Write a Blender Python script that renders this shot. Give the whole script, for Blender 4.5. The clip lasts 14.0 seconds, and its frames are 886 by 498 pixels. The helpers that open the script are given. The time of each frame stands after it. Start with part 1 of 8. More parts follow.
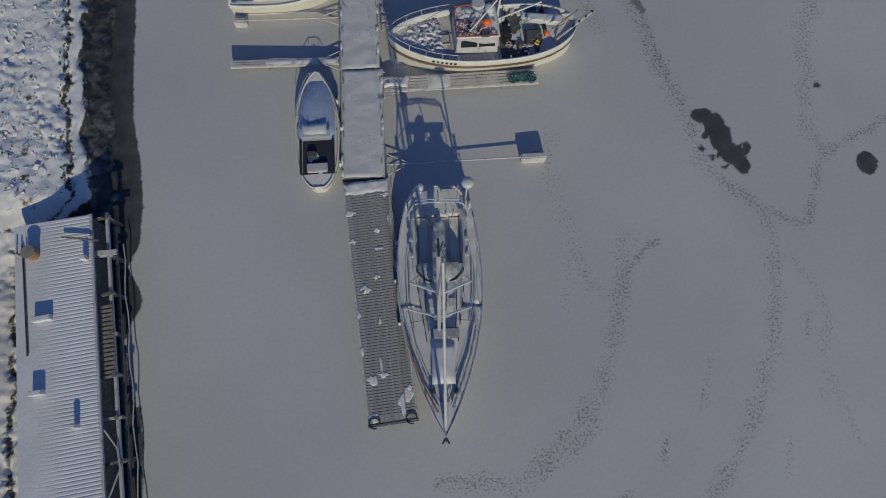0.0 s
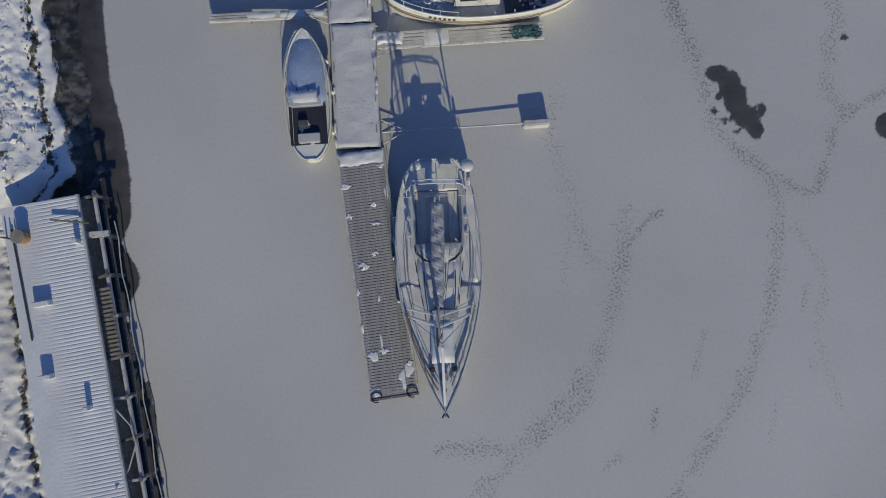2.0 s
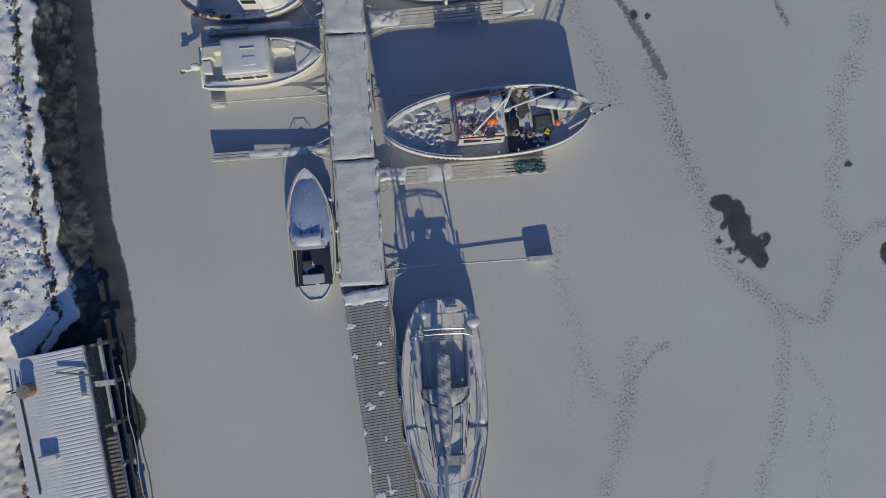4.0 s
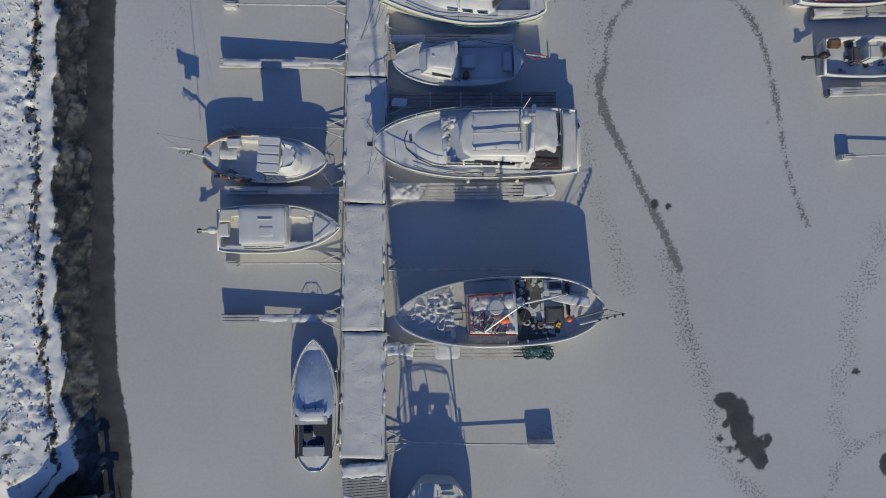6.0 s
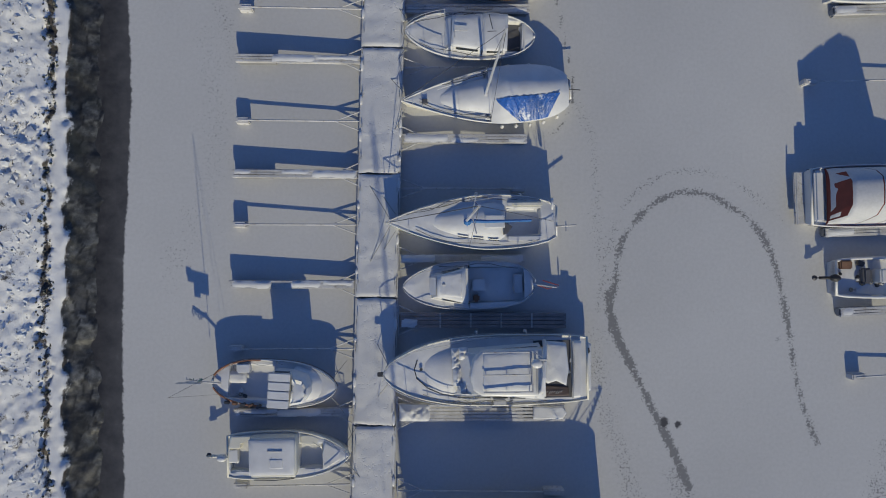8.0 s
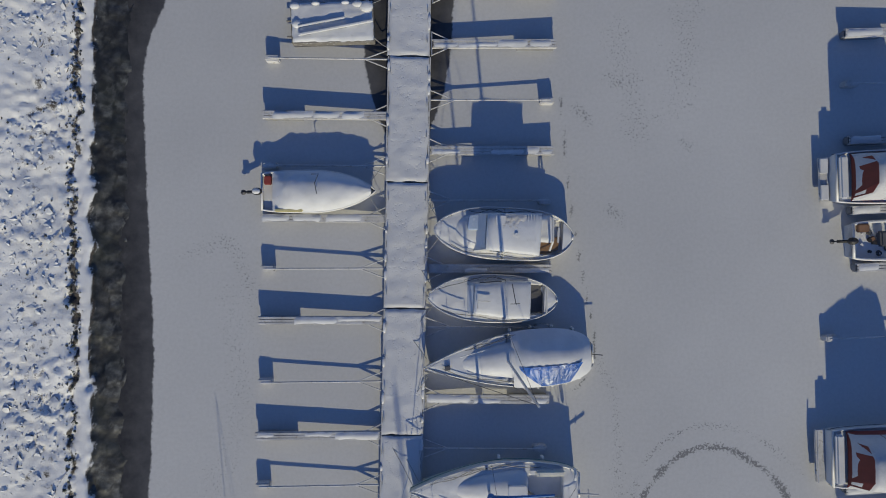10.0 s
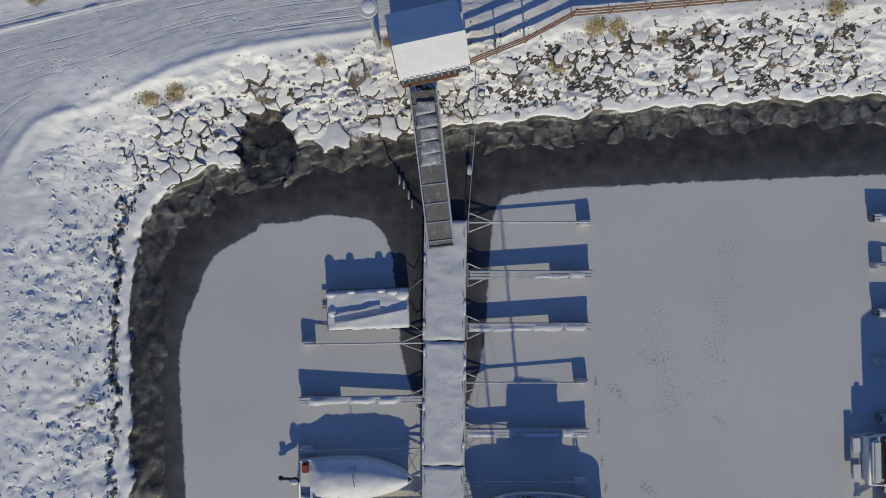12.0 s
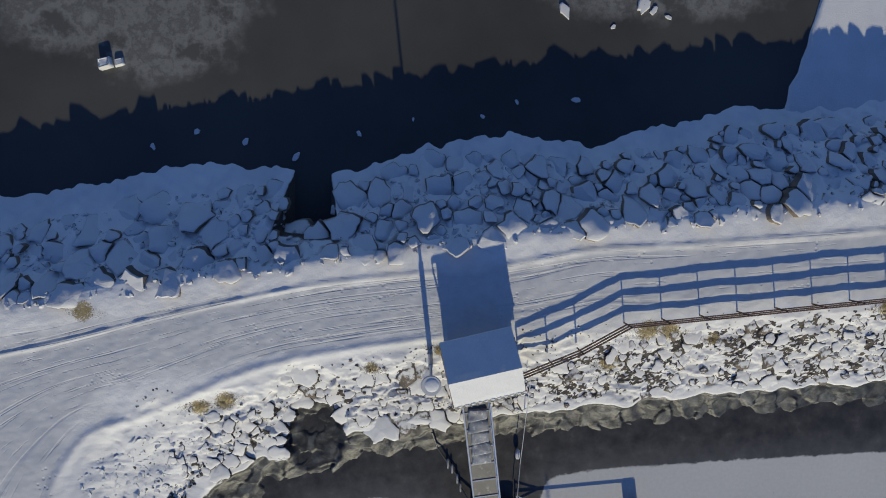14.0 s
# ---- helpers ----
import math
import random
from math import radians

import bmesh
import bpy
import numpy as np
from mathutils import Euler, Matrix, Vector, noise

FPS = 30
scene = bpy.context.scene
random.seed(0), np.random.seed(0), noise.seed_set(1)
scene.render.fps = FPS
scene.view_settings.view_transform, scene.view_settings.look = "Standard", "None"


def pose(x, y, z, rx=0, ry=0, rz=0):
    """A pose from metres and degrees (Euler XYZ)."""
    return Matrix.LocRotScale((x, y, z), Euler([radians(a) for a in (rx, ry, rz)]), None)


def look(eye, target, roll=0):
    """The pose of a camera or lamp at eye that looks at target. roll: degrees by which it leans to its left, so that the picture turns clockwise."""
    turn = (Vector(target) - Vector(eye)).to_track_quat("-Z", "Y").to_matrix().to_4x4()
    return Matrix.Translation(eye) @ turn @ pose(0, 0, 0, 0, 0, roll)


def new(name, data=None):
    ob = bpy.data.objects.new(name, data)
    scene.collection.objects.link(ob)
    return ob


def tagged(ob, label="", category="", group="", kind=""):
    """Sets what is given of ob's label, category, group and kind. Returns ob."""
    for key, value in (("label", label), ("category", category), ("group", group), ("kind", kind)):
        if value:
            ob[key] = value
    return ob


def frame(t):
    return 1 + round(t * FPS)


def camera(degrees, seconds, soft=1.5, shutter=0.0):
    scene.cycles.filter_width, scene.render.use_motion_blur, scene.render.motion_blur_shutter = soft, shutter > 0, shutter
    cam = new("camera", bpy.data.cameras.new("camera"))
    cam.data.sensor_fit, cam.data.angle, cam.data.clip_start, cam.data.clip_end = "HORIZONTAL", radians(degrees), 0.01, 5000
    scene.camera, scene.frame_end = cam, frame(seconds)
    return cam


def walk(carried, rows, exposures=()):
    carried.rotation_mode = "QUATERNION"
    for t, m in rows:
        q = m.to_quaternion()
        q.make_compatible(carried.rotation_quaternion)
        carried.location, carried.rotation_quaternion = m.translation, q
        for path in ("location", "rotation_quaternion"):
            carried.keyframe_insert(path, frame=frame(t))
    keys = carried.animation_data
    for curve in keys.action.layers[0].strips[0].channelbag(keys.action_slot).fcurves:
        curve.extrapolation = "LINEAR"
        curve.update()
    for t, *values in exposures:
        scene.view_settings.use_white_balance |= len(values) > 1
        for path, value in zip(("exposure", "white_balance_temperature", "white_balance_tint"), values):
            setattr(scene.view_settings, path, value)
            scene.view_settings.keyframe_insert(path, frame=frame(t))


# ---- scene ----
cam = camera(72.0, 14.0, 1.0)
METRES, EYE, TILT, LEAN, TURN = 88.7, 34.5, 0.0, 0.0, -5.24
ROWS = [
    (0.0, 0.0, 0.0, 0.0, 2.68, -75.61, -0.69),
    (0.5, -0.0004, 0.0111, 0.0008, 2.61, -79.36, -0.72),
    (1.0, -0.0009, 0.0264, 0.0017, 2.56, -83.29, -0.74),
    (1.5, -0.0018, 0.0431, 0.0024, 2.49, -86.45, -0.77),
    (2.0, -0.003, 0.0638, 0.0032, 2.39, -87.29, -0.79),
    (4.3, -0.0118, 0.1706, 0.0069, 1.6, -87.86, -0.87),
    (4.5, -0.0128, 0.1818, 0.0072, 3.83, -87.91, -0.87),
    (5.0, -0.0163, 0.211, 0.0083, 5.61, -88.12, -0.99),
    (5.5, -0.0197, 0.24, 0.0091, 6.06, -88.35, -0.97),
    (6.0, -0.024, 0.2731, 0.0099, 6.32, -88.56, -0.96),
    (6.5, -0.0284, 0.305, 0.0107, 6.48, -88.68, -0.94),
    (7.0, -0.0341, 0.3419, 0.0113, 6.53, -88.79, -0.94),
    (9.5, -0.0706, 0.544, 0.014, 6.51, -89.61, -0.89),
    (10.0, -0.0809, 0.5909, 0.0145, 6.44, -89.86, -0.93),
    (10.5, -0.0909, 0.6349, 0.0148, 6.4, -90.04, -0.96),
    (11.0, -0.1023, 0.6833, 0.0152, 6.33, -90.2, -1.0),
    (11.5, -0.1128, 0.7294, 0.015, 6.25, -90.49, -0.94),
    (12.0, -0.1261, 0.7815, 0.0142, 6.18, -91.1, -1.03),
    (12.5, -0.1397, 0.8307, 0.0127, 6.11, -91.81, -1.21),
    (13.0, -0.1542, 0.8831, 0.0102, 6.05, -92.5, -1.33),
    (13.5, -0.1671, 0.9296, 0.0074, 5.98, -92.93, -1.38),
    (14.0, -0.1816, 0.9803, 0.0042, 5.92, -93.55, -1.47),
]
walk(cam, [(t, pose(0, 0, EYE, TILT, LEAN, TURN) @ pose(METRES * x, METRES * y, METRES * z, 90 + pitch, roll, yaw)) for t, x, y, z, yaw, pitch, roll in ROWS],
     [(0.0, -0.50), (0.5, -0.29), (1.5, -0.17), (4.5, -0.10), (9.5, -0.08), (14.0, -0.10)])

# ---- world, sun, exposure ----
SUN_EL, SUN_AZ = 23.5, 6.5   # degrees: height of the sun; shadows fall this far west of +y
world = bpy.data.worlds.new("sky")
scene.world = world
world.use_nodes = True
wn = world.node_tree
sky = wn.nodes.new("ShaderNodeTexSky")
sky.sky_type = "NISHITA"
sky.sun_disc = False
sky.sun_elevation = radians(SUN_EL)
sky.sun_rotation = radians(180 - SUN_AZ)
sky.air_density, sky.dust_density, sky.ozone_density = 1.0, 0.0, 6.0
deep = wn.nodes.new("ShaderNodeMix")
deep.data_type, deep.blend_type = "RGBA", "MULTIPLY"
deep.inputs[0].default_value = 1.0
deep.inputs[7].default_value = (0.79, 0.79, 0.97, 1.0)   # a deep, clear winter sky
wn.links.new(sky.outputs[0], deep.inputs[6])
wn.links.new(deep.outputs[2], wn.nodes["Background"].inputs[0])
wn.nodes["Background"].inputs[1].default_value = 0.121
sun_data = bpy.data.lights.new("sun", "SUN")
sun_data.energy, sun_data.angle, sun_data.color = 3.6, radians(0.53), (1.0, 0.92, 0.67)
sun = new("sun", sun_data)
sx, sy = math.sin(radians(SUN_AZ)), -math.cos(radians(SUN_AZ))
sun.matrix_world = look((sx * 100, sy * 100, 100 * math.tan(radians(SUN_EL))), (0, 0, 0))

# ---- materials ----


def shader(name):
    m = bpy.data.materials.new(name)
    m.use_nodes = True
    t = m.node_tree
    return m, t, t.nodes["Principled BSDF"]


def node(t, kind, **sets):
    n = t.nodes.new(kind)
    for key, value in sets.items():
        if key in n.inputs:
            n.inputs[key].default_value = value
    return n


def noise_tex(t, scale, detail=4.0, rough=0.55, coords="Object"):
    tc = t.nodes.new("ShaderNodeTexCoord")
    n = t.nodes.new("ShaderNodeTexNoise")
    n.inputs["Scale"].default_value, n.inputs["Detail"].default_value, n.inputs["Roughness"].default_value = scale, detail, rough
    t.links.new(tc.outputs[coords], n.inputs["Vector"])
    return n


def ramp(t, source, stops):
    r = t.nodes.new("ShaderNodeValToRGB")
    e = r.color_ramp.elements
    while len(e) < len(stops):
        e.new(0.5)
    for el, (p, c) in zip(e, stops):
        el.position, el.color = p, (*c, 1.0) if len(c) == 3 else c
    t.links.new(source, r.inputs[0])
    return r


def mix(t, fac, a, b, mode="MIX"):
    n = t.nodes.new("ShaderNodeMix")
    n.data_type, n.blend_type = "RGBA", mode
    if isinstance(fac, float):
        n.inputs[0].default_value = fac
    else:
        t.links.new(fac, n.inputs[0])
    for sock, v in ((n.inputs[6], a), (n.inputs[7], b)):
        if isinstance(v, tuple):
            sock.default_value = (*v, 1.0)
        else:
            t.links.new(v, sock)
    return n.outputs[2]


def maths(t, op, a, b=0.0, clamp=False):
    n = t.nodes.new("ShaderNodeMath")
    n.operation, n.use_clamp = op, clamp
    for sock, v in zip(n.inputs, (a, b)):
        if isinstance(v, (int, float)):
            sock.default_value = v
        else:
            t.links.new(v, sock)
    return n.outputs[0]


def bump(t, bsdf, height, strength, distance):
    b = t.nodes.new("ShaderNodeBump")
    b.inputs["Strength"].default_value, b.inputs["Distance"].default_value = strength, distance
    t.links.new(height, b.inputs["Height"])
    t.links.new(b.outputs[0], bsdf.inputs["Normal"])
    return b


def plain(name, colour, rough=0.6, metal=0.0, scale=6.0, spread=0.25, relief=0.02, second=None):
    """A surface with blotches at two scales and a fine relief; second: the colour of its dirt or wear."""
    m, t, bsdf = shader(name)
    big, fine = noise_tex(t, scale * 0.25, 3.0), noise_tex(t, scale * 4.0, 5.0, 0.6)
    dark = tuple(c * (1.0 - spread) for c in colour)
    a = ramp(t, big.outputs[0], [(0.3, dark), (0.65, colour)])
    b = ramp(t, fine.outputs[0], [(0.35, tuple(c * (1 - 0.6 * spread) for c in (1, 1, 1))), (0.6, (1, 1, 1))])
    col = mix(t, 1.0, a.outputs[0], b.outputs[0], "MULTIPLY")
    if second:
        mask = ramp(t, noise_tex(t, scale * 0.8, 6.0, 0.65).outputs[0], [(0.56, (0, 0, 0)), (0.66, (1, 1, 1))])
        col = mix(t, mask.outputs[0], col, second)
    t.links.new(col, bsdf.inputs["Base Color"])
    bsdf.inputs["Roughness"].default_value, bsdf.inputs["Metallic"].default_value = rough, metal
    bump(t, bsdf, fine.outputs[0], 0.35, relief)
    return m


def snow_on(name, under, snow=(0.80, 0.80, 0.80), low=0.55, high=0.8, patch=0.22, scale=2.2, rough=0.75, second=None, lump=0.05):
    """Snow lying on the faces that look up, with the bare surface on the steep ones and in worn patches."""
    m, t, bsdf = shader(name)
    g = t.nodes.new("ShaderNodeNewGeometry")
    s = t.nodes.new("ShaderNodeSeparateXYZ")
    t.links.new(g.outputs["Normal"], s.inputs[0])
    n1, n2, n3 = noise_tex(t, scale, 5.0, 0.6), noise_tex(t, scale * 9, 4.0, 0.6), noise_tex(t, scale * 0.3, 3.0)
    h = maths(t, "ADD", s.outputs[2], maths(t, "MULTIPLY", maths(t, "SUBTRACT", n1.outputs[0], 0.5), patch * 2))
    mask = ramp(t, h, [(low, (0, 0, 0)), (high, (1, 1, 1))])
    bare = ramp(t, n2.outputs[0], [(0.3, tuple(c * 0.55 for c in under)), (0.7, under)]).outputs[0]
    if second:
        bare = mix(t, ramp(t, n3.outputs[0], [(0.45, (0, 0, 0)), (0.6, (1, 1, 1))]).outputs[0], bare, second)
    white = ramp(t, n3.outputs[0], [(0.3, tuple(c * 0.9 for c in snow)), (0.7, snow)])
    t.links.new(mix(t, mask.outputs[0], bare, white.outputs[0]), bsdf.inputs["Base Color"])
    bsdf.inputs["Roughness"].default_value = rough
    both = maths(t, "ADD", n1.outputs[0], maths(t, "MULTIPLY", n2.outputs[0], 0.35))
    bump(t, bsdf, both, 0.6, lump)
    return m


def trodden(name, colour, foot=2.6, amount=0.5, dirt=(0.45, 0.43, 0.40)):
    """Packed snow with footprints, drifts and a little dirt."""
    m, t, bsdf = shader(name)
    big, fine = noise_tex(t, 0.35, 4.0), noise_tex(t, 14.0, 5.0, 0.65)
    tc = t.nodes.new("ShaderNodeTexCoord")
    v = t.nodes.new("ShaderNodeTexVoronoi")
    v.inputs["Scale"].default_value = foot
    warp = noise_tex(t, 1.5, 3.0)
    add = t.nodes.new("ShaderNodeVectorMath")
    add.operation = "ADD"
    t.links.new(tc.outputs["Object"], add.inputs[0])
    t.links.new(warp.outputs[1], add.inputs[1])
    t.links.new(add.outputs[0], v.inputs["Vector"])
    prints = ramp(t, v.outputs["Distance"], [(0.10, (0, 0, 0)), (0.32, (1, 1, 1))])
    walked = ramp(t, noise_tex(t, 0.5, 3.0).outputs[0], [(0.5 - 0.25 * amount, (1, 1, 1)), (0.72 - 0.25 * amount, (0, 0, 0))])
    col = ramp(t, big.outputs[0], [(0.3, tuple(c * 0.9 for c in colour)), (0.7, colour)]).outputs[0]
    col = mix(t, ramp(t, noise_tex(t, 3.0, 6.0, 0.7).outputs[0], [(0.62, (0, 0, 0)), (0.72, (0.5, 0.5, 0.5))]).outputs[0], col, dirt)
    t.links.new(col, bsdf.inputs["Base Color"])
    bsdf.inputs["Roughness"].default_value = 0.8
    hollow = maths(t, "ADD", maths(t, "MAXIMUM", prints.outputs[0], walked.outputs[0]), maths(t, "MULTIPLY", fine.outputs[0], 0.3))
    bump(t, bsdf, maths(t, "ADD", hollow, maths(t, "MULTIPLY", warp.outputs[0], 0.5)), 0.40, 0.05)
    return m


def settled(name, colour):
    """Smooth wind-packed snow: soft swells, faint glazed streaks and a little grit."""
    m, t, bsdf = shader(name)
    swell, streak, fine = noise_tex(t, 0.9, 3.0), noise_tex(t, 3.2, 6.0, 0.62), noise_tex(t, 22.0, 3.0, 0.6)
    col = ramp(t, swell.outputs[0], [(0.3, tuple(c * 0.86 for c in colour)), (0.68, colour)]).outputs[0]
    col = mix(t, ramp(t, streak.outputs[0], [(0.60, (0, 0, 0)), (0.72, (0.45, 0.45, 0.45))]).outputs[0], col, tuple(c * 0.72 for c in colour))
    t.links.new(col, bsdf.inputs["Base Color"])
    t.links.new(maths(t, "ADD", maths(t, "MULTIPLY", streak.outputs[0], -0.35), 0.78), bsdf.inputs["Roughness"])
    bump(t, bsdf, maths(t, "ADD", maths(t, "MULTIPLY", streak.outputs[0], 0.8), maths(t, "MULTIPLY", fine.outputs[0], 0.12)), 0.35, 0.05)
    return m


def harbour_ice_material():
    """Grey ice dusted with snow; bare dark ice past the frayed edge, along old tracks and in thawed patches."""
    m, t, bsdf = shader("harbour_ice")
    edge, track = t.nodes.new("ShaderNodeAttribute"), t.nodes.new("ShaderNodeAttribute")
    edge.attribute_name, track.attribute_name = "edge", "track"
    big, mid = noise_tex(t, 0.07, 4.0, 0.5), noise_tex(t, 1.1, 5.0, 0.6)
    fine, grit = noise_tex(t, 5.0, 4.0, 0.7), noise_tex(t, 7.5, 3.0, 0.65)
    dust = ramp(t, big.outputs[0], [(0.3, (0.45, 0.445, 0.435)), (0.7, (0.53, 0.525, 0.51))]).outputs[0]
    dust = mix(t, 1.0, dust, ramp(t, fine.outputs[0], [(0.3, (0.91, 0.91, 0.91)), (0.62, (1, 1, 1))]).outputs[0], "MULTIPLY")
    # specks of blown snow and grit, thicker on the tracks
    lim = maths(t, "SUBTRACT", 0.71, maths(t, "MULTIPLY", track.outputs["Fac"], 0.40))
    speck = maths(t, "MULTIPLY", maths(t, "SUBTRACT", grit.outputs[0], lim), 14.0, True)
    patchy = ramp(t, noise_tex(t, 0.22, 5.0).outputs[0], [(0.42, (0.25, 0.25, 0.25)), (0.6, (1, 1, 1))]).outputs[0]
    speck = maths(t, "MULTIPLY", speck, maths(t, "MAXIMUM", patchy, maths(t, "MULTIPLY", track.outputs["Fac"], 1.5, True)))
    dust = mix(t, maths(t, "MULTIPLY", speck, 0.8), dust, (0.12, 0.12, 0.12))
    dust = mix(t, maths(t, "MULTIPLY", maths(t, "SUBTRACT", track.outputs["Fac"], 0.55), 0.6, True), dust, (0.20, 0.20, 0.205))
    wet = ramp(t, mid.outputs[0], [(0.3, (0.022, 0.022, 0.024)), (0.62, (0.055, 0.053, 0.052)), (0.8, (0.10, 0.10, 0.10))]).outputs[0]
    e = maths(t, "ADD", edge.outputs["Fac"], maths(t, "MULTIPLY", maths(t, "SUBTRACT", mid.outputs[0], 0.5), 0.35))
    e = maths(t, "ADD", e, maths(t, "MULTIPLY", maths(t, "SUBTRACT", fine.outputs[0], 0.5), 0.30))
    dry = maths(t, "MULTIPLY", maths(t, "ADD", e, 0.04), 9.0, True)
    dusty = maths(t, "MULTIPLY", maths(t, "ADD", e, 1.6), 0.09, True)
    col = mix(t, dry, mix(t, dusty, wet, (0.3, 0.3, 0.31)), dust)
    t.links.new(col, bsdf.inputs["Base Color"])
    t.links.new(maths(t, "ADD", maths(t, "MULTIPLY", dry, 0.35), 0.42), bsdf.inputs["Roughness"])
    bsdf.inputs["Specular IOR Level"].default_value = 0.25
    bump(t, bsdf, maths(t, "ADD", fine.outputs[0], maths(t, "MULTIPLY", mid.outputs[0], 0.6)), 0.25, 0.02)
    return m


def ground_material():
    """The bank: snow on what faces up, wet weed-grown stone below the tide line, dead grass here and there."""
    m, t, bsdf = shader("snowy_bank")
    tide, grass, road, bare, lane = (t.nodes.new("ShaderNodeAttribute") for _ in range(5))
    tide.attribute_name, grass.attribute_name, road.attribute_name, bare.attribute_name, lane.attribute_name = "tide", "grass", "road", "bare", "lane"
    g = t.nodes.new("ShaderNodeNewGeometry")
    s = t.nodes.new("ShaderNodeSeparateXYZ")
    t.links.new(g.outputs["Normal"], s.inputs[0])
    n1, n2, n3 = noise_tex(t, 1.6, 5.0, 0.6), noise_tex(t, 12.0, 4.0, 0.65), noise_tex(t, 0.4, 3.0)
    h = maths(t, "ADD", s.outputs[2], maths(t, "MULTIPLY", maths(t, "SUBTRACT", n1.outputs[0], 0.5), 0.25))
    up = ramp(t, h, [(0.50, (0, 0, 0)), (0.62, (1, 1, 1))]).outputs[0]
    rock = ramp(t, n2.outputs[0], [(0.3, (0.025, 0.021, 0.018)), (0.7, (0.11, 0.092, 0.074))]).outputs[0]
    white = ramp(t, n3.outputs[0], [(0.3, (0.63, 0.622, 0.603)), (0.7, (0.745, 0.735, 0.71))]).outputs[0]
    weed = ramp(t, n1.outputs[0], [(0.32, (0.014, 0.014, 0.013)), (0.48, (0.040, 0.040, 0.037)), (0.66, (0.11, 0.11, 0.105))]).outputs[0]
    slab = t.nodes.new("ShaderNodeAttribute")
    slab.attribute_name = "slab"
    weed = mix(t, slab.outputs["Fac"], (0.012, 0.012, 0.011), weed)
    weed = mix(t, 1.0, weed, ramp(t, slab.outputs["Fac"], [(0.0, (1, 1, 1)), (0.5, (1.0, 1.0, 1.0)), (1.0, (1.7, 1.7, 1.65))]).outputs[0], "MULTIPLY")
    weed = mix(t, ramp(t, n3.outputs[0], [(0.5, (0, 0, 0)), (0.7, (0.4, 0.4, 0.4))]).outputs[0], weed, (0.026, 0.030, 0.017))
    packed = mix(t, ramp(t, n1.outputs[0], [(0.35, (0, 0, 0)), (0.7, (1, 1, 1))]).outputs[0], (0.50, 0.50, 0.50), (0.57, 0.57, 0.57))
    naked = maths(t, "MULTIPLY", maths(t, "SUBTRACT", maths(t, "ADD", bare.outputs["Fac"], maths(t, "ADD", maths(t, "MULTIPLY", n1.outputs[0], 0.75), maths(t, "MULTIPLY", n2.outputs[0], 0.25))), 1.0), 9.0, True)
    col = mix(t, maths(t, "SUBTRACT", up, naked, True), rock, white)
    col = mix(t, road.outputs["Fac"], col, packed)
    gm = maths(t, "MULTIPLY", maths(t, "SUBTRACT", maths(t, "MULTIPLY", grass.outputs["Fac"], n2.outputs[0]), 0.28), 9.0, True)
    col = mix(t, gm, col, (0.30, 0.24, 0.12))
    low = maths(t, "MULTIPLY", maths(t, "ADD", tide.outputs["Fac"], maths(t, "MULTIPLY", maths(t, "SUBTRACT", n1.outputs[0], 0.5), 0.5)), 14.0, True)
    col = mix(t, low, weed, col)
    t.links.new(col, bsdf.inputs["Base Color"])
    t.links.new(maths(t, "ADD", maths(t, "MULTIPLY", low, 0.3), 0.5), bsdf.inputs["Roughness"])
    # wheel and ski tracks along the road, and footprints
    tc = t.nodes.new("ShaderNodeTexCoord")
    xyz = t.nodes.new("ShaderNodeSeparateXYZ")
    t.links.new(tc.outputs["Object"], xyz.inputs[0])
    tracks = None
    for across, along, lo, hi in ((5.0, 0.09, 0.60, 0.64), (11.0, 0.5, 0.64, 0.70), (2.3, 0.05, 0.58, 0.62)):
        v = t.nodes.new("ShaderNodeCombineXYZ")
        t.links.new(maths(t, "MULTIPLY", lane.outputs["Fac"], across), v.inputs[0])
        t.links.new(maths(t, "MULTIPLY", maths(t, "ADD", xyz.outputs[0], maths(t, "MULTIPLY", xyz.outputs[1], 0.2)), along), v.inputs[1])
        n = t.nodes.new("ShaderNodeTexNoise")
        n.inputs["Scale"].default_value, n.inputs["Detail"].default_value = 1.0, 2.0
        t.links.new(v.outputs[0], n.inputs["Vector"])
        one = ramp(t, n.outputs[0], [(lo, (0, 0, 0)), (hi, (1, 1, 1)), (min(1.0, 2 * hi - lo + 0.03), (0.3, 0.3, 0.3))]).outputs[0]
        tracks = one if tracks is None else maths(t, "ADD", tracks, one)
    steps = t.nodes.new("ShaderNodeTexVoronoi")
    steps.inputs["Scale"].default_value = 2.6
    t.links.new(tc.outputs["Object"], steps.inputs["Vector"])
    step = ramp(t, steps.outputs["Distance"], [(0.12, (1, 1, 1)), (0.26, (0, 0, 0))]).outputs[0]
    walked = ramp(t, n3.outputs[0], [(0.52, (0, 0, 0)), (0.58, (1, 1, 1))]).outputs[0]
    tracks = maths(t, "ADD", tracks, maths(t, "MULTIPLY", maths(t, "MULTIPLY", step, walked), 1.2))
    tracks = maths(t, "MULTIPLY", tracks, road.outputs["Fac"])
    rough = maths(t, "MULTIPLY", maths(t, "ADD", n1.outputs[0], maths(t, "MULTIPLY", n2.outputs[0], 0.3)), maths(t, "SUBTRACT", 1.0, maths(t, "MULTIPLY", road.outputs["Fac"], 0.75)))
    bump(t, bsdf, maths(t, "SUBTRACT", rough, maths(t, "MULTIPLY", tracks, 0.40)), 0.7, 0.06)
    return m


